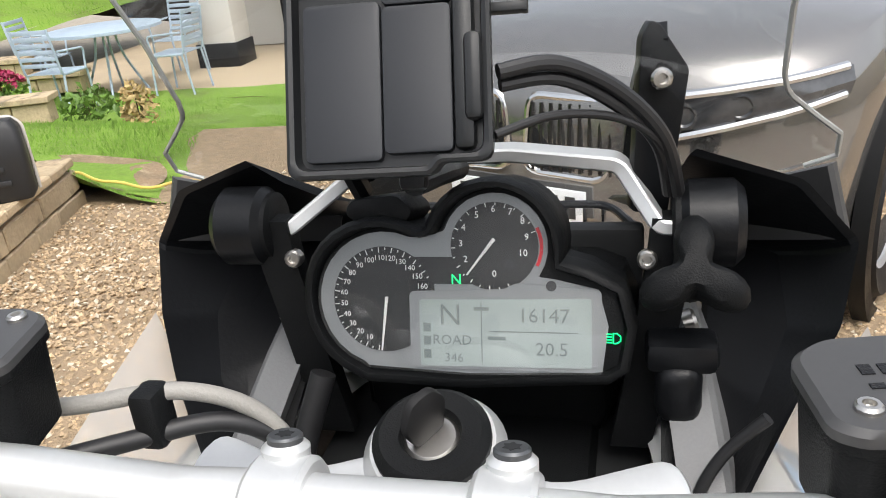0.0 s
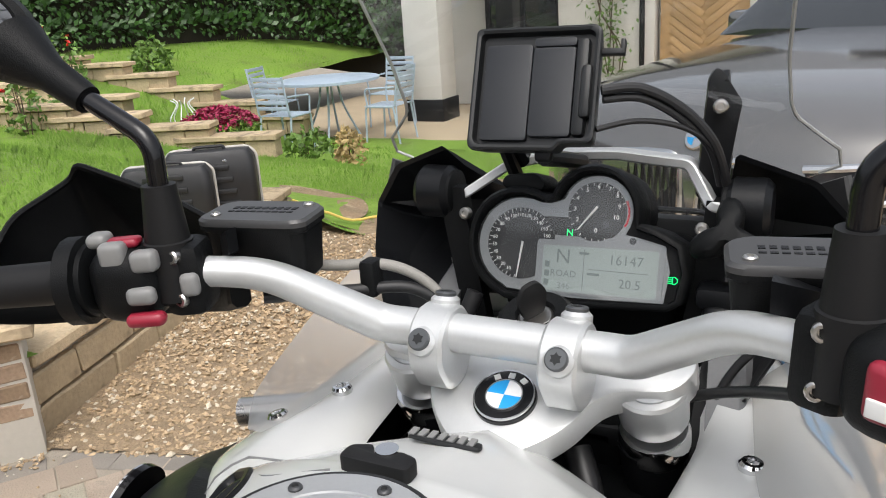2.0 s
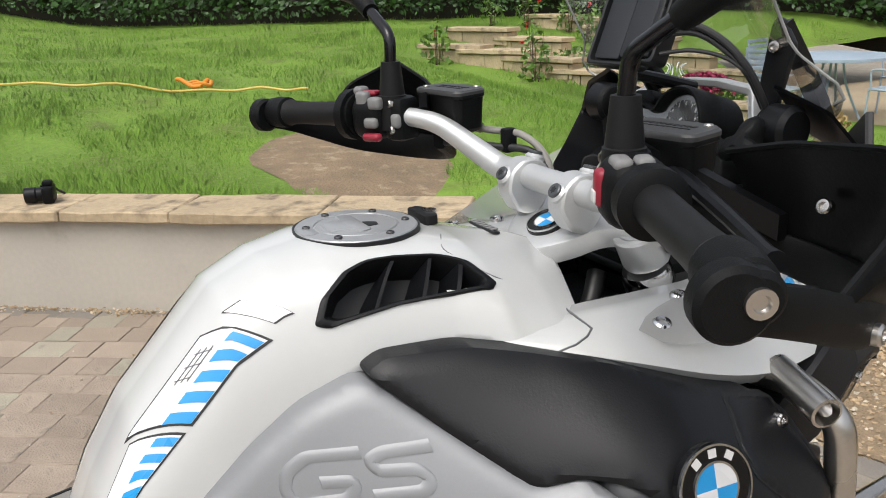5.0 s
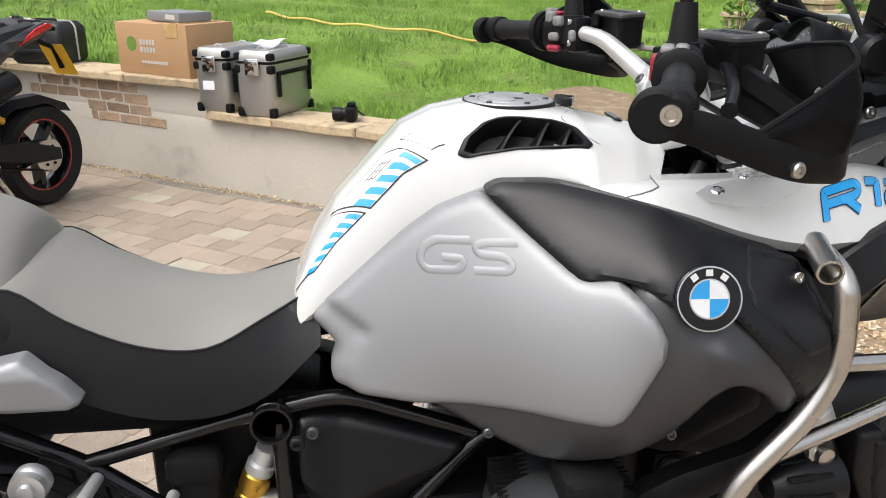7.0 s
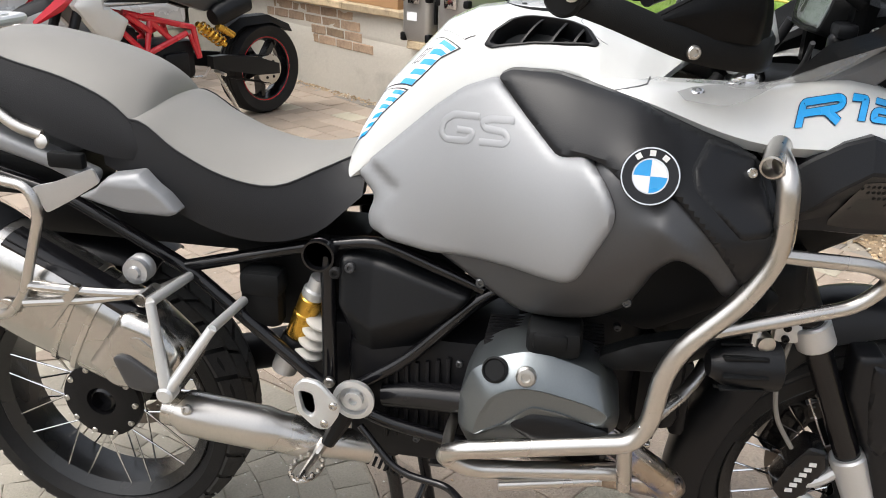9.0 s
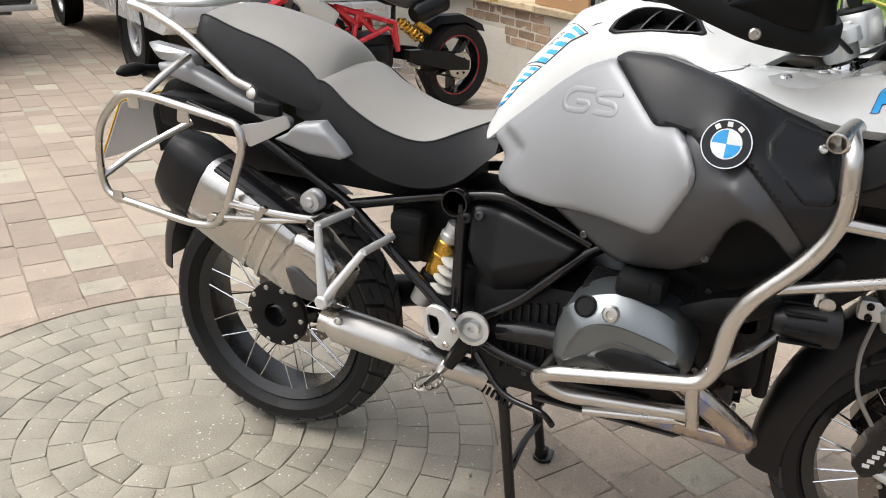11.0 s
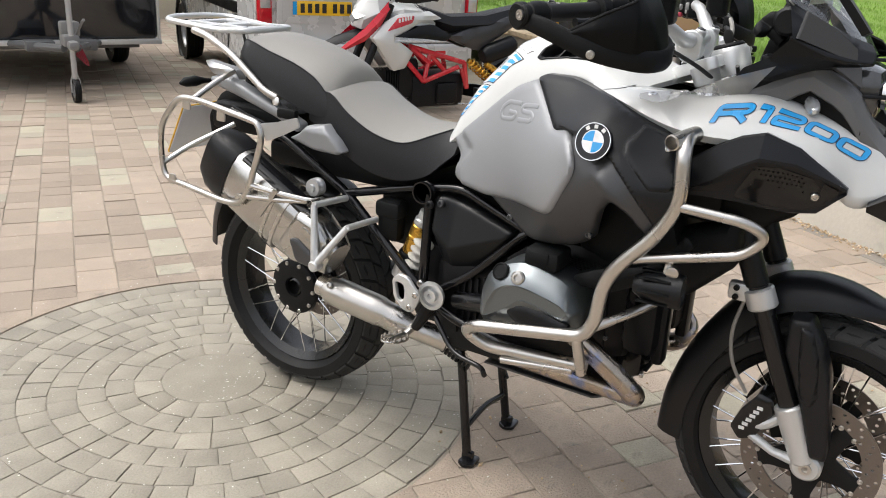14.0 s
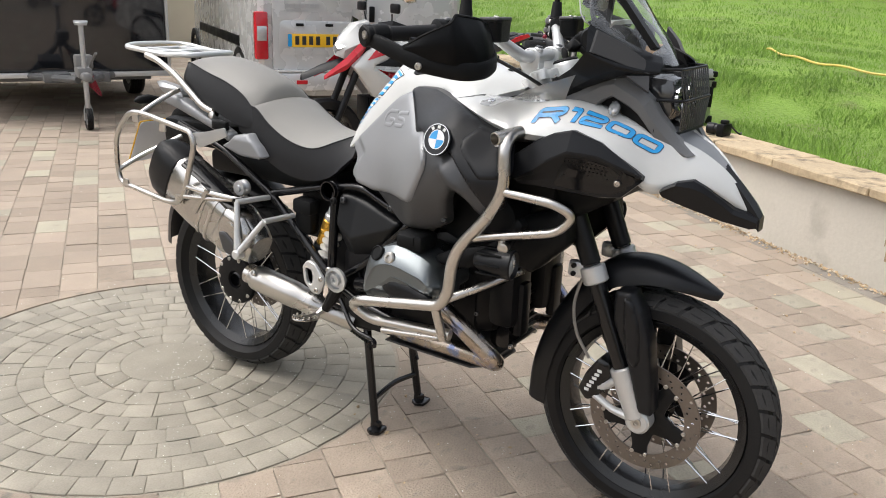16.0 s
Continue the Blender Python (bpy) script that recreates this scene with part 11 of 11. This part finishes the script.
moulded_case(pose(-3.15, 3.88, 0.325, 0, 0, 32), "black moulded motorcycle pannier on the stone wall", 0.50, 0.20, 0.36)
moulded_case(pose(-3.08, 4.16, 0.325, 0, 0, 34), "black moulded motorcycle pannier behind its twin", 0.52, 0.22, 0.40)
q = wall_frame(4.95, -0.14, TOP + STEP_H)
moulded_case(q @ pose(0, 0, 0, 0, 0, 20), "black top case standing on the wall", 0.44, 0.36, 0.30)
q = wall_frame(5.55, -0.30, TOP + STEP_H)
moulded_case(q @ pose(0, 0, -0.05, 0, 0, -10), "black hard case behind the wall", 0.46, 0.30, 0.34)

# ---------------------------------------------------------------- garden: patio, table, chairs, plants
PATIO_Z = -0.16
bm = bmesh.new()
slab(bm, bend([(-7.3, 8.3, 0), (-6.2, 7.9, 0), (-5.2, 8.1, 0), (-4.6, 8.8, 0), (-3.5, 9.0, 0), (4.0, 9.1, 0), (4.0, 13, 0), (-7.6, 13, 0)], 0.4, 5, True), 0.12, Matrix.Translation((0, 0, PATIO_Z - 0.12)), 0.01)
tagged(finish(bm, "patio", M_PATIO), "buff sandstone patio by the house", "patio", kind="structure")

TBL = thing("garden_table", pose(-5.55, 9.0, PATIO_Z), "round pale blue metal garden table", "table")
bm = bmesh.new()
lathe(bm, [(0.60, 0.70), (0.62, 0.705), (0.62, 0.735), (0.60, 0.74), (0, 0.74)], 40)
part("tabletop", bm, M_BLUE_METAL, TBL, "round pale blue tabletop")
for k in range(4):
    a = math.pi / 2 * k + 0.4
    bm = bmesh.new()
    tube(bm, spline([(0.10 * math.cos(a), 0.10 * math.sin(a), 0.70), (0.16 * math.cos(a), 0.16 * math.sin(a), 0.40), (0.34 * math.cos(a), 0.34 * math.sin(a), 0.015)], 5), 0.014, 8)
    part("leg", bm, M_BLUE_METAL, TBL)


def garden_chair(x, y, turn):
    c = thing("garden_chair", pose(x, y, PATIO_Z, 0, 0, turn), "pale blue slatted metal garden chair", "chair", "chairs round the garden table")
    for s in (-1, 1):
        bm = bmesh.new()
        tube(bm, bend([(s * 0.21, 0.21, 0.008), (s * 0.21, 0.19, 0.43), (s * 0.21, -0.20, 0.43), (s * 0.21, -0.27, 0.88)], 0.04), 0.012, 8)
        part("side_frame", bm, M_BLUE_METAL, c)
        bm = bmesh.new()
        tube(bm, [(s * 0.21, -0.18, 0.43), (s * 0.21, -0.24, 0.008)], 0.012, 8)
        part("rear_leg", bm, M_BLUE_METAL, c)
        bm = bmesh.new()
        tube(bm, bend([(s * 0.23, 0.15, 0.43), (s * 0.24, 0.17, 0.64), (s * 0.23, -0.22, 0.66)], 0.05), 0.011, 8)
        part("armrest", bm, M_BLUE_METAL, c)
    for k in range(7):
        bm = bmesh.new()
        box(bm, 0, -0.17 + 0.06 * k, 0.437, 0.42, 0.042, 0.008, 0.003)
        part("seat_slat", bm, M_BLUE_METAL, c)
    for k in range(6):
        bm = bmesh.new()
        box(bm, 0, -0.215 - 0.009 * k, 0.53 + 0.065 * k, 0.42, 0.008, 0.042, 0.003)
        part("back_slat", bm, M_BLUE_METAL, c)


garden_chair(-5.60, 8.15, 0)
garden_chair(-6.45, 9.10, -80)
garden_chair(-5.25, 9.95, 175)
garden_chair(-4.70, 8.95, 90)


def clump(name, x, y, z, r, h, n, leaf_mat, size, label, category, seed, flower=None, nf=0, base_mat=None):
    rng = random.Random(seed)
    c = thing(name, pose(x, y, z), label, category)
    bm = bmesh.new()
    for _ in range(n):
        a, q = rng.uniform(0, 6.28), r * math.sqrt(rng.random())
        zz = h * (rng.random() ** 0.7) * (1 - 0.5 * (q / r) ** 2)
        leaf(bm, (q * math.cos(a), q * math.sin(a), zz), size * rng.uniform(0.6, 1.3), rng)
    part("leaves", bm, leaf_mat, c, smooth=0)
    bm = bmesh.new()
    for _ in range(max(6, n // 40)):
        a, q = rng.uniform(0, 6.28), r * 0.6 * rng.random()
        tube(bm, [(0.4 * q * math.cos(a), 0.4 * q * math.sin(a), -0.02), (q * math.cos(a), q * math.sin(a), h * rng.uniform(0.5, 0.95))], [0.006, 0.002], 5)
    part("stem", bm, M_BARK if base_mat is None else base_mat, c)
    if flower:
        bm = bmesh.new()
        for _ in range(nf):
            a, q = rng.uniform(0, 6.28), r * math.sqrt(rng.random())
            for _k in range(3):
                leaf(bm, (q * math.cos(a) + rng.uniform(-.02, .02), q * math.sin(a) + rng.uniform(-.02, .02), h * (1 - 0.45 * (q / r) ** 2) + rng.uniform(0, 0.06)), size * 0.8, rng, 1.5)
        part("bloom", bm, flower, c, "massed blooms", smooth=0)
    return c


def on_lawn(x, y):
    return lawn_z(x, y)


clump("flowering_shrub", -5.75, 7.2, on_lawn(-5.75, 7.2), 0.42, 0.36, 500, M_LEAF_PALE, 0.035, "low shrub covered in crimson flowers", "shrub", 1, M_FLOWER_PINK, 420)
clump("grass_tuft", -4.1, 7.15, on_lawn(-4.1, 7.15), 0.16, 0.42, 220, M_STRAW, 0.04, "straw-coloured ornamental grass tuft", "plant", 2)
clump("shrub", -4.7, 7.3, on_lawn(-4.7, 7.3), 0.25, 0.40, 260, M_LEAF_PALE, 0.04, "small pale green shrub", "shrub", 3)
clump("shrub", -8.3, 8.9, on_lawn(-8.3, 8.9), 0.28, 0.5, 300, M_LEAF_PALE, 0.05, "small yellow-green shrub on the slope", "shrub", 4)
clump("shrub", -7.0, 6.4, on_lawn(-7.0, 6.4), 0.30, 0.32, 240, M_LEAF_PALE, 0.04, "low pale plant between the stone beds", "shrub", 5)
for i, (x, y) in enumerate(((-9.9, 7.7), (-9.0, 7.8), (-8.4, 7.7), (-7.9, 5.1), (-10.6, 7.5), (-6.6, 5.6))):
    clump("poppy_plant", x, y, on_lawn(x, y), 0.18, 0.62, 90, M_LEAF_PALE, 0.045, "tall green plant with red poppy flowers", "plant", 20 + i, M_FLOWER_RED, 2 if i != 3 else 1)

# decorative white wire plant stand among the beds
ST = thing("plant_stand", pose(-6.35, 7.35, on_lawn(-6.35, 7.35)), "small white wire plant stand on the grass", "plant stand")
for k in range(6):
    a = math.pi / 3 * k
    bm = bmesh.new()
    tube(bm, spline([(0.05 * math.cos(a), 0.05 * math.sin(a), 0), (0.16 * math.cos(a), 0.16 * math.sin(a), 0.14), (0.07 * math.cos(a), 0.07 * math.sin(a), 0.30), (0.13 * math.cos(a), 0.13 * math.sin(a), 0.36)], 5), 0.007, 6)
    part("wire", bm, M_BADGE_WHITE, ST)

# hose and rope on the grass
def hose(name, pts, mt, r, label, category):
    bm = bmesh.new()
    tube(bm, [Vector((p.x, p.y, lawn_z(p.x, p.y) + 0.04 + r + 0.012 * math.sin(i))) for i, p in enumerate(spline([(a, b, 0) for a, b in pts], 8))], r, 8)
    return tagged(finish(bm, name, mt), label, category)


hose("garden_hose", [(-8.4, -0.2), (-7.7, 0.3), (-7.2, 1.0), (-7.0, 1.9), (-6.8, 2.6), (-6.4, 3.0)], M_HOSE, 0.012, "thin yellow garden hose across the lawn", "hose")
hose("rope", [(-7.5, 2.05), (-7.35, 2.2), (-7.45, 2.35), (-7.25, 2.3), (-7.3, 2.1), (-7.1, 2.2)], M_ROPE, 0.02, "tangle of orange rope on the lawn", "rope")
hose("garden_hose", [(-3.2, 5.0), (-2.9, 5.02), (-2.5, 5.25), (-2.0, 5.6)], M_HOSE, 0.010, "pale hose along the gravel edge", "hose")

# ---------------------------------------------------------------- house across the patio
def house_front():
    y = 11.6
    w = thing("house", Matrix(), "white rendered house with dark glazing and an oak door", "house", kind="structure")
    bm = bmesh.new()
    box(bm, -2.85, y + 0.15, 1.3, 1.30, 0.3, 3.0, 0.01)
    box(bm, -4.05, y + 0.15, 2.65, 1.10, 0.3, 0.5, 0.01)
    box(bm, 1.75, y + 0.15, 1.3, 5.6, 0.3, 3.0, 0.01)
    box(bm, -1.60, y + 0.15, 2.55, 1.20, 0.3, 0.5, 0.01)
    part("wall", bm, M_WHITE_RENDER, w, "white rendered wall")
    bm = bmesh.new()
    box(bm, -4.05, y + 0.12, 1.1, 1.10, 0.04, 2.6, 0.004)
    gw = part("glass_door", bm, M_GLASS_DARK, w, "dark glazed doors")
    bm = bmesh.new()
    for x in (-4.58, -4.05, -3.52):
        box(bm, x, y + 0.10, 1.1, 0.06, 0.06, 2.6, 0.006)
    part("door_frame", bm, M_BLACK_SATIN, gw)
    bm = bmesh.new()
    box(bm, -1.60, y + 0.14, 1.05, 1.1, 0.06, 2.5, 0.004)
    dr = part("oak_panel", bm, M_OAK, w, "herringbone oak panel")
    for j in range(20):
        for s in (-1, 1):
            bm = bmesh.new()
            box(bm, 0, 0, 0, 0.50, 0.02, 0.085, 0.003)
            ob = part("board", bm, M_OAK, dr, m=Matrix.Translation((-1.60 + s * 0.22, y + 0.10, -0.02 + 0.118 * j)) @ pose(0, 0, 0, 0, -s * 38, 0))
    bm = bmesh.new()
    box(bm, 0, y + 4, 1.3, 11.0, 7.5, 2.9, 0.01)
    part("core", bm, M_WHITE_RENDER, w)
    bm = bmesh.new()
    skin(bm, [[Vector((x, y - 0.45, 2.85)), Vector((x, y + 4, 5.6)), Vector((x, y + 8.4, 2.85)), Vector((x, y + 8.4, 2.7)), Vector((x, y + 4, 5.4)), Vector((x, y - 0.45, 2.7))] for x in (-5.4, 5.4)])
    part("roof", bm, M_SLATE, w, "grey slate roof")
    bm = bmesh.new()
    box(bm, 0, y - 0.48, 2.74, 10.8, 0.10, 0.10, 0.02)
    part("gutter", bm, M_BLACK_SATIN, w, "black gutter")
    bm = bmesh.new()
    cyl(bm, (-2.35, y - 0.06, -0.15), (-2.35, y - 0.06, 2.75), 0.035, 14)
    part("downpipe", bm, M_BLACK_SATIN, w, "black downpipe")
    # free-standing white pier of the porch
    bm = bmesh.new()
    box(bm, -4.95, 10.55, 1.2, 0.52, 0.45, 2.8, 0.015)
    box(bm, -4.3, 10.75, 2.6, 1.9, 0.9, 0.28, 0.015)
    part("porch_pier", bm, M_WHITE_RENDER, w, "white rendered porch pier")
    bm = bmesh.new()
    box(bm, -4.95, 10.55, -0.02, 0.56, 0.49, 0.30, 0.01)
    part("pier_plinth", bm, M_BLACK_SATIN, w)


house_front()
rc = random.Random(77)
CLIMB = thing("climbing_plant", pose(-2.75, 11.5, PATIO_Z), "slender climbing plant against the white wall", "plant")
bm = bmesh.new()
for k in range(5):
    tube(bm, spline([(rc.uniform(-.1, .1), 0, 0), (rc.uniform(-.2, .2), -0.03, 0.7), (rc.uniform(-.25, .25), -0.03, 1.4), (rc.uniform(-.35, .35), -0.03, 2.1)], 4), 0.008, 5)
part("stem", bm, M_BARK, CLIMB)
bm = bmesh.new()
for _ in range(500):
    z = rc.uniform(0.2, 2.2)
    leaf(bm, (rc.gauss(0, 0.10 + 0.06 * z), -0.04 + rc.uniform(-0.06, 0.02), z), 0.035, rc)
part("leaves", bm, M_LEAF_PALE, CLIMB, smooth=0)

# cottage behind the camera, whose slate roof shows in the mirrors; cream wall by the van
def cottage():
    w = thing("cottage", pose(0.5, -13.5, 0), "cream rendered house with a grey tiled roof", "house", kind="structure")
    bm = bmesh.new()
    box(bm, 0, 0, 1.5, 13.0, 6.0, 3.1, 0.01)
    part("wall", bm, M_CREAM, w, "cream rendered wall")
    bm = bmesh.new()
    skin(bm, [[Vector((x, -3.4, 2.9)), Vector((x, 0, 5.6)), Vector((x, 3.4, 2.9)), Vector((x, 3.4, 2.75)), Vector((x, 0, 5.4)), Vector((x, -3.4, 2.75))] for x in (-6.8, 6.8)])
    roof = part("roof", bm, M_SLATE, w, "grey slate roof")
    for j in range(16):
        bm = bmesh.new()
        t = j / 16
        box(bm, 0, 3.42 - 3.4 * t, 2.93 + 2.7 * t, 13.5, 0.26, 0.012, 0.002, None)
        bmesh.ops.rotate(bm, verts=bm.verts, cent=(0, 3.42 - 3.4 * t, 2.93 + 2.7 * t), matrix=Matrix.Rotation(radians(-36), 3, "X"))
        part("slate_course", bm, M_SLATE, roof)
    for x in (-2.2, 2.0):
        bm = bmesh.new()
        box(bm, 0, 0, 0, 0.8, 1.1, 0.08, 0.01, Matrix.Translation((x, 1.9, 4.17)) @ pose(0, 0, 0, -38.5, 0, 0))
        part("skylight", bm, M_GLASS_DARK, roof, "roof window")
    for x in (-4.0, 0.0, 4.0):
        bm = bmesh.new()
        box(bm, x, 3.02, 1.6, 1.3, 0.06, 1.2, 0.01)
        part("window", bm, M_GLASS_DARK, w, "dark window")


cottage()
bm = bmesh.new()
box(bm, 0, 0, 1.4, 9.0, 0.3, 2.9, 0.01)
tagged(finish(bm, "wall_garage", M_CREAM, m=pose(-9.2, -11.2, 0, 0, 0, -36)), "cream rendered garage wall behind the vehicles", "wall", kind="structure")
# added wall behind the viewpoint, never in view itself
bm = bmesh.new()
box(bm, 0, 0, 1.0, 14.0, 0.2, 2.0, 0.01)
tagged(finish(bm, "wall_unseen", M_CREAM, m=pose(7.5, 0, 0, 0, 0, 92)), "plain pale wall added out of view", "wall", kind="structure")

# ---------------------------------------------------------------- block paving, last: the drive and its circle
def paver_mesh(l, w, h, rng, name):
    """A tumbled block: worn edges, slightly uneven top; top at z = 0."""
    bm = bmesh.new()
    b = 0.0035
    def ring(k, z):
        return [bm.verts.new((sx * (l / 2 - k) + rng.uniform(-0.002, 0.002), sy * (w / 2 - k) + rng.uniform(-0.002, 0.002), z + rng.uniform(-0.0008, 0.0008))) for sx, sy in ((-1, -1), (1, -1), (1, 1), (-1, 1))]
    a, c, d = ring(0, -h), ring(0, -b * 0.7), ring(b, 0)
    for p, q in ((a, c), (c, d)):
        for j in range(4):
            f = bm.faces.new((p[j], p[(j + 1) % 4], q[(j + 1) % 4], q[j]))
            f.smooth = True
    bm.faces.new(d)
    bmesh.ops.recalc_face_normals(bm, faces=bm.faces)
    me = bpy.data.meshes.new(name)
    bm.to_mesh(me)
    bm.free()
    return me


PAVE_U = Vector((0.56, 0.828, 0)).normalized()
PAVE_V = Vector((PAVE_U.y, -PAVE_U.x, 0))
COURSE, JOINT = 0.165, 0.0035


def cut_block(root, l, c, rot, rng):
    """A block trimmed to the rim of the circle."""
    R = Matrix.Rotation(radians(rot), 3, "Z")
    n, edge = 5, 0.893
    top, far = [], 0
    for k in range(4 * n):
        side, t = divmod(k, n)
        a, b = ((-1, -1), (1, -1), (1, 1), (-1, 1))[side], ((-1, -1), (1, -1), (1, 1), (-1, 1))[(side + 1) % 4]
        q = c + R @ Vector(((a[0] + (b[0] - a[0]) * t / n) * (l - JOINT) / 2, (a[1] + (b[1] - a[1]) * t / n) * (COURSE - JOINT) / 2, 0))
        d = q - CIRCLE
        far = max(far, d.length)
        if d.length < edge:
            q = CIRCLE + d.normalized() * edge
        top.append(q)
    if far < edge + 0.025:
        return
    bm = bmesh.new()
    lo = [bm.verts.new((v.x, v.y, -0.04)) for v in top]
    hi = [bm.verts.new((v.x, v.y, 0)) for v in top]
    for j in range(4 * n):
        bm.faces.new((lo[j], lo[(j + 1) % (4 * n)], hi[(j + 1) % (4 * n)], hi[j]))
    bm.faces.new(hi)
    part("paver", bm, M_PAVER, root, smooth=0)


def drive():
    rng = random.Random(31)
    root = thing("driveway", Matrix(), "driveway of tumbled brown and grey blocks", "driveway", kind="structure")
    lengths = (0.125, 0.165, 0.205, 0.245)
    shared = {l: [paver_mesh(l - JOINT, COURSE - JOINT, 0.04, rng, "paver") for _ in range(4)] for l in lengths}
    for v in shared.values():
        for me in v:
            me.materials.append(M_PAVER)
    rot = math.degrees(math.atan2(PAVE_U.y, PAVE_U.x))
    near, far = [], []
    n0 = -62
    for k in range(n0, 60):
        s = -14 + rng.uniform(0, 0.2)
        while s < 8:
            l = rng.choice(lengths)
            c = PAVE_U * (s + l / 2) + PAVE_V * (k * COURSE)
            s += l
            x, y = c.x, c.y
            if behind(x, y) > -0.10 or x < -13 or y < -13 or x > 5.5 or (x > -2.4 and y > gravel_edge(x) - 0.10) or y > 3.2:
                continue
            if (c - CIRCLE).length < 1.06:
                cut_block(root, l, c, rot, rng)
                continue
            d = (Vector((x, y)) - Vector((-0.8, 0.6))).length
            (near if d < 2.6 else far).append((d, l, c))
    near.sort(key=lambda q: q[0])
    far += near[300:]
    for d, l, c in near[:300]:
        ob = new("paver", rng.choice(shared[l]))
        ob.matrix_basis = Matrix.Translation(c + Vector((0, 0, rng.uniform(-0.002, 0.001)))) @ pose(0, 0, 0, rng.uniform(-0.5, 0.5), rng.uniform(-0.5, 0.5), rot + rng.uniform(-0.5, 0.5) + rng.choice((0, 180)))
        ob.parent = root
    vs, fs = [], []
    R = Matrix.Rotation(radians(rot), 3, "Z")
    for d, l, c in far:
        k = len(vs)
        dz = rng.uniform(-0.003, 0.002)
        for inset, z in ((0, -0.03), (0, -0.0025), (0.0035, 0.0)):
            for sx, sy in ((-1, -1), (1, -1), (1, 1), (-1, 1)):
                p = R @ Vector((sx * ((l - JOINT) / 2 - inset) + rng.uniform(-0.002, 0.002), sy * ((COURSE - JOINT) / 2 - inset) + rng.uniform(-0.002, 0.002), 0))
                vs.append((c.x + p.x, c.y + p.y, z + dz))
        for a in (0, 4):
            for j in range(4):
                fs.append((k + a + j, k + a + (j + 1) % 4, k + a + 4 + (j + 1) % 4, k + a + 4 + j))
        fs.append((k + 8, k + 9, k + 10, k + 11))
    ob = mesh_object("far_pavers", vs, fs, M_PAVER_FAR, False)
    ob.parent = root
    ob["kind"] = "stuff"
    # dark edging course along the wall
    edge = [paver_mesh(0.2 - JOINT, 0.1 - JOINT, 0.04, rng, "edging_block") for _ in range(4)]
    for me in edge:
        me.materials.append(M_PAVER_EDGE)
    wrot = math.degrees(math.atan2(U.y, U.x))
    for i in range(int(WALL_LEN / 0.2)):
        p = WALL_B - U * (0.1 + 0.2 * i) + NORM * 0.085
        ob = new("edging_block", rng.choice(edge))
        ob.matrix_basis = Matrix.Translation(p + Vector((0, 0, rng.uniform(-0.002, 0.001)))) @ pose(0, 0, 0, 0, 0, wrot + rng.uniform(-0.6, 0.6))
        ob.parent = root
    g0, g1 = Vector((-2.2, gravel_edge(-2.2) - 0.06, 0)), Vector((3.5, gravel_edge(3.5) - 0.06, 0))
    gd = (g1 - g0).normalized()
    grot = math.degrees(math.atan2(gd.y, gd.x))
    for i in range(int((g1 - g0).length / 0.2)):
        ob = new("edging_block", rng.choice(edge))
        ob.matrix_basis = Matrix.Translation(g0 + gd * (0.1 + 0.2 * i)) @ pose(0, 0, 0, 0, 0, grot + rng.uniform(-0.8, 0.8))
        ob.parent = root
    # the circle: a round centre stone and rings of small tapered blocks
    circle = thing("paving_circle", Matrix.Translation(CIRCLE), "paving circle of small grey blocks round a centre stone", "paving", kind="structure")
    bm = bmesh.new()
    lathe(bm, [(0.173, -0.04), (0.173, -0.003), (0.170, 0.0), (0, 0.0)], 48)
    part("centre_stone", bm, M_PAVER_GREY, circle, "round grey centre stone")
    r0 = 0.175
    for w, n in ((0.088, 14), (0.087, 19), (0.086, 25), (0.088, 31), (0.087, 36), (0.088, 42), (0.090, 46), (0.092, 51)):
        a0 = rng.uniform(0, 1)
        for i in range(n):
            t0, t1 = 2 * math.pi * i / n + a0 + 0.0013 / r0, 2 * math.pi * (i + 1) / n + a0 - 0.0013 / r0
            bm = bmesh.new()
            def ring(k, z):
                q = []
                for r, t, e in ((r0 + 0.0012 + k, t0, 1), (r0 + w - 0.0012 - k, t0, 1), (r0 + w - 0.0012 - k, t1, -1), (r0 + 0.0012 + k, t1, -1)):
                    t = t + e * k / r
                    q.append(bm.verts.new((r * math.cos(t) + rng.uniform(-0.002, 0.002), r * math.sin(t) + rng.uniform(-0.002, 0.002), z)))
                return q
            dz = rng.uniform(-0.001, 0.0005)
            a, b, c = ring(0, -0.04), ring(0, -0.0016 + dz), ring(0.0022, dz)
            for p, q in ((a, b), (b, c)):
                for j in range(4):
                    bm.faces.new((p[j], p[(j + 1) % 4], q[(j + 1) % 4], q[j]))
            bm.faces.new(c)
            part("circle_block", bm, M_PAVER_GREY, circle, smooth=50)
        r0 += w


drive()

# fallen petals and grit strewn over the blocks
rng = random.Random(77)
vs, fs = [], []
for i in range(1900):
    if i < 800:
        a, r = rng.uniform(0, 6.283), rng.uniform(0.05, 1.3)
        x, y = 0.2 + r * math.cos(a), -0.1 + r * math.sin(a)
    else:
        x, y = rng.uniform(-2.6, 1.8), rng.uniform(-3.5, 2.4)
    if behind(x, y) > -0.06 or y > gravel_edge(x) - 0.1:
        continue
    q, t, k = rng.uniform(0.0012, 0.0035), rng.uniform(0, 6.283), len(vs)
    for j in range(4):
        u = t + j * 1.571
        vs.append((x + q * (1.4 if j % 2 else 0.8) * math.cos(u), y + q * (1.4 if j % 2 else 0.8) * math.sin(u), 0.0022 + (0.0012 if j == 0 else 0)))
    fs.append((k, k + 1, k + 2, k + 3))
tagged(mesh_object("fallen_petals", vs, fs, M_PETAL, False), "tiny pale petals and grit scattered over the paving", "petals", kind="stuff")
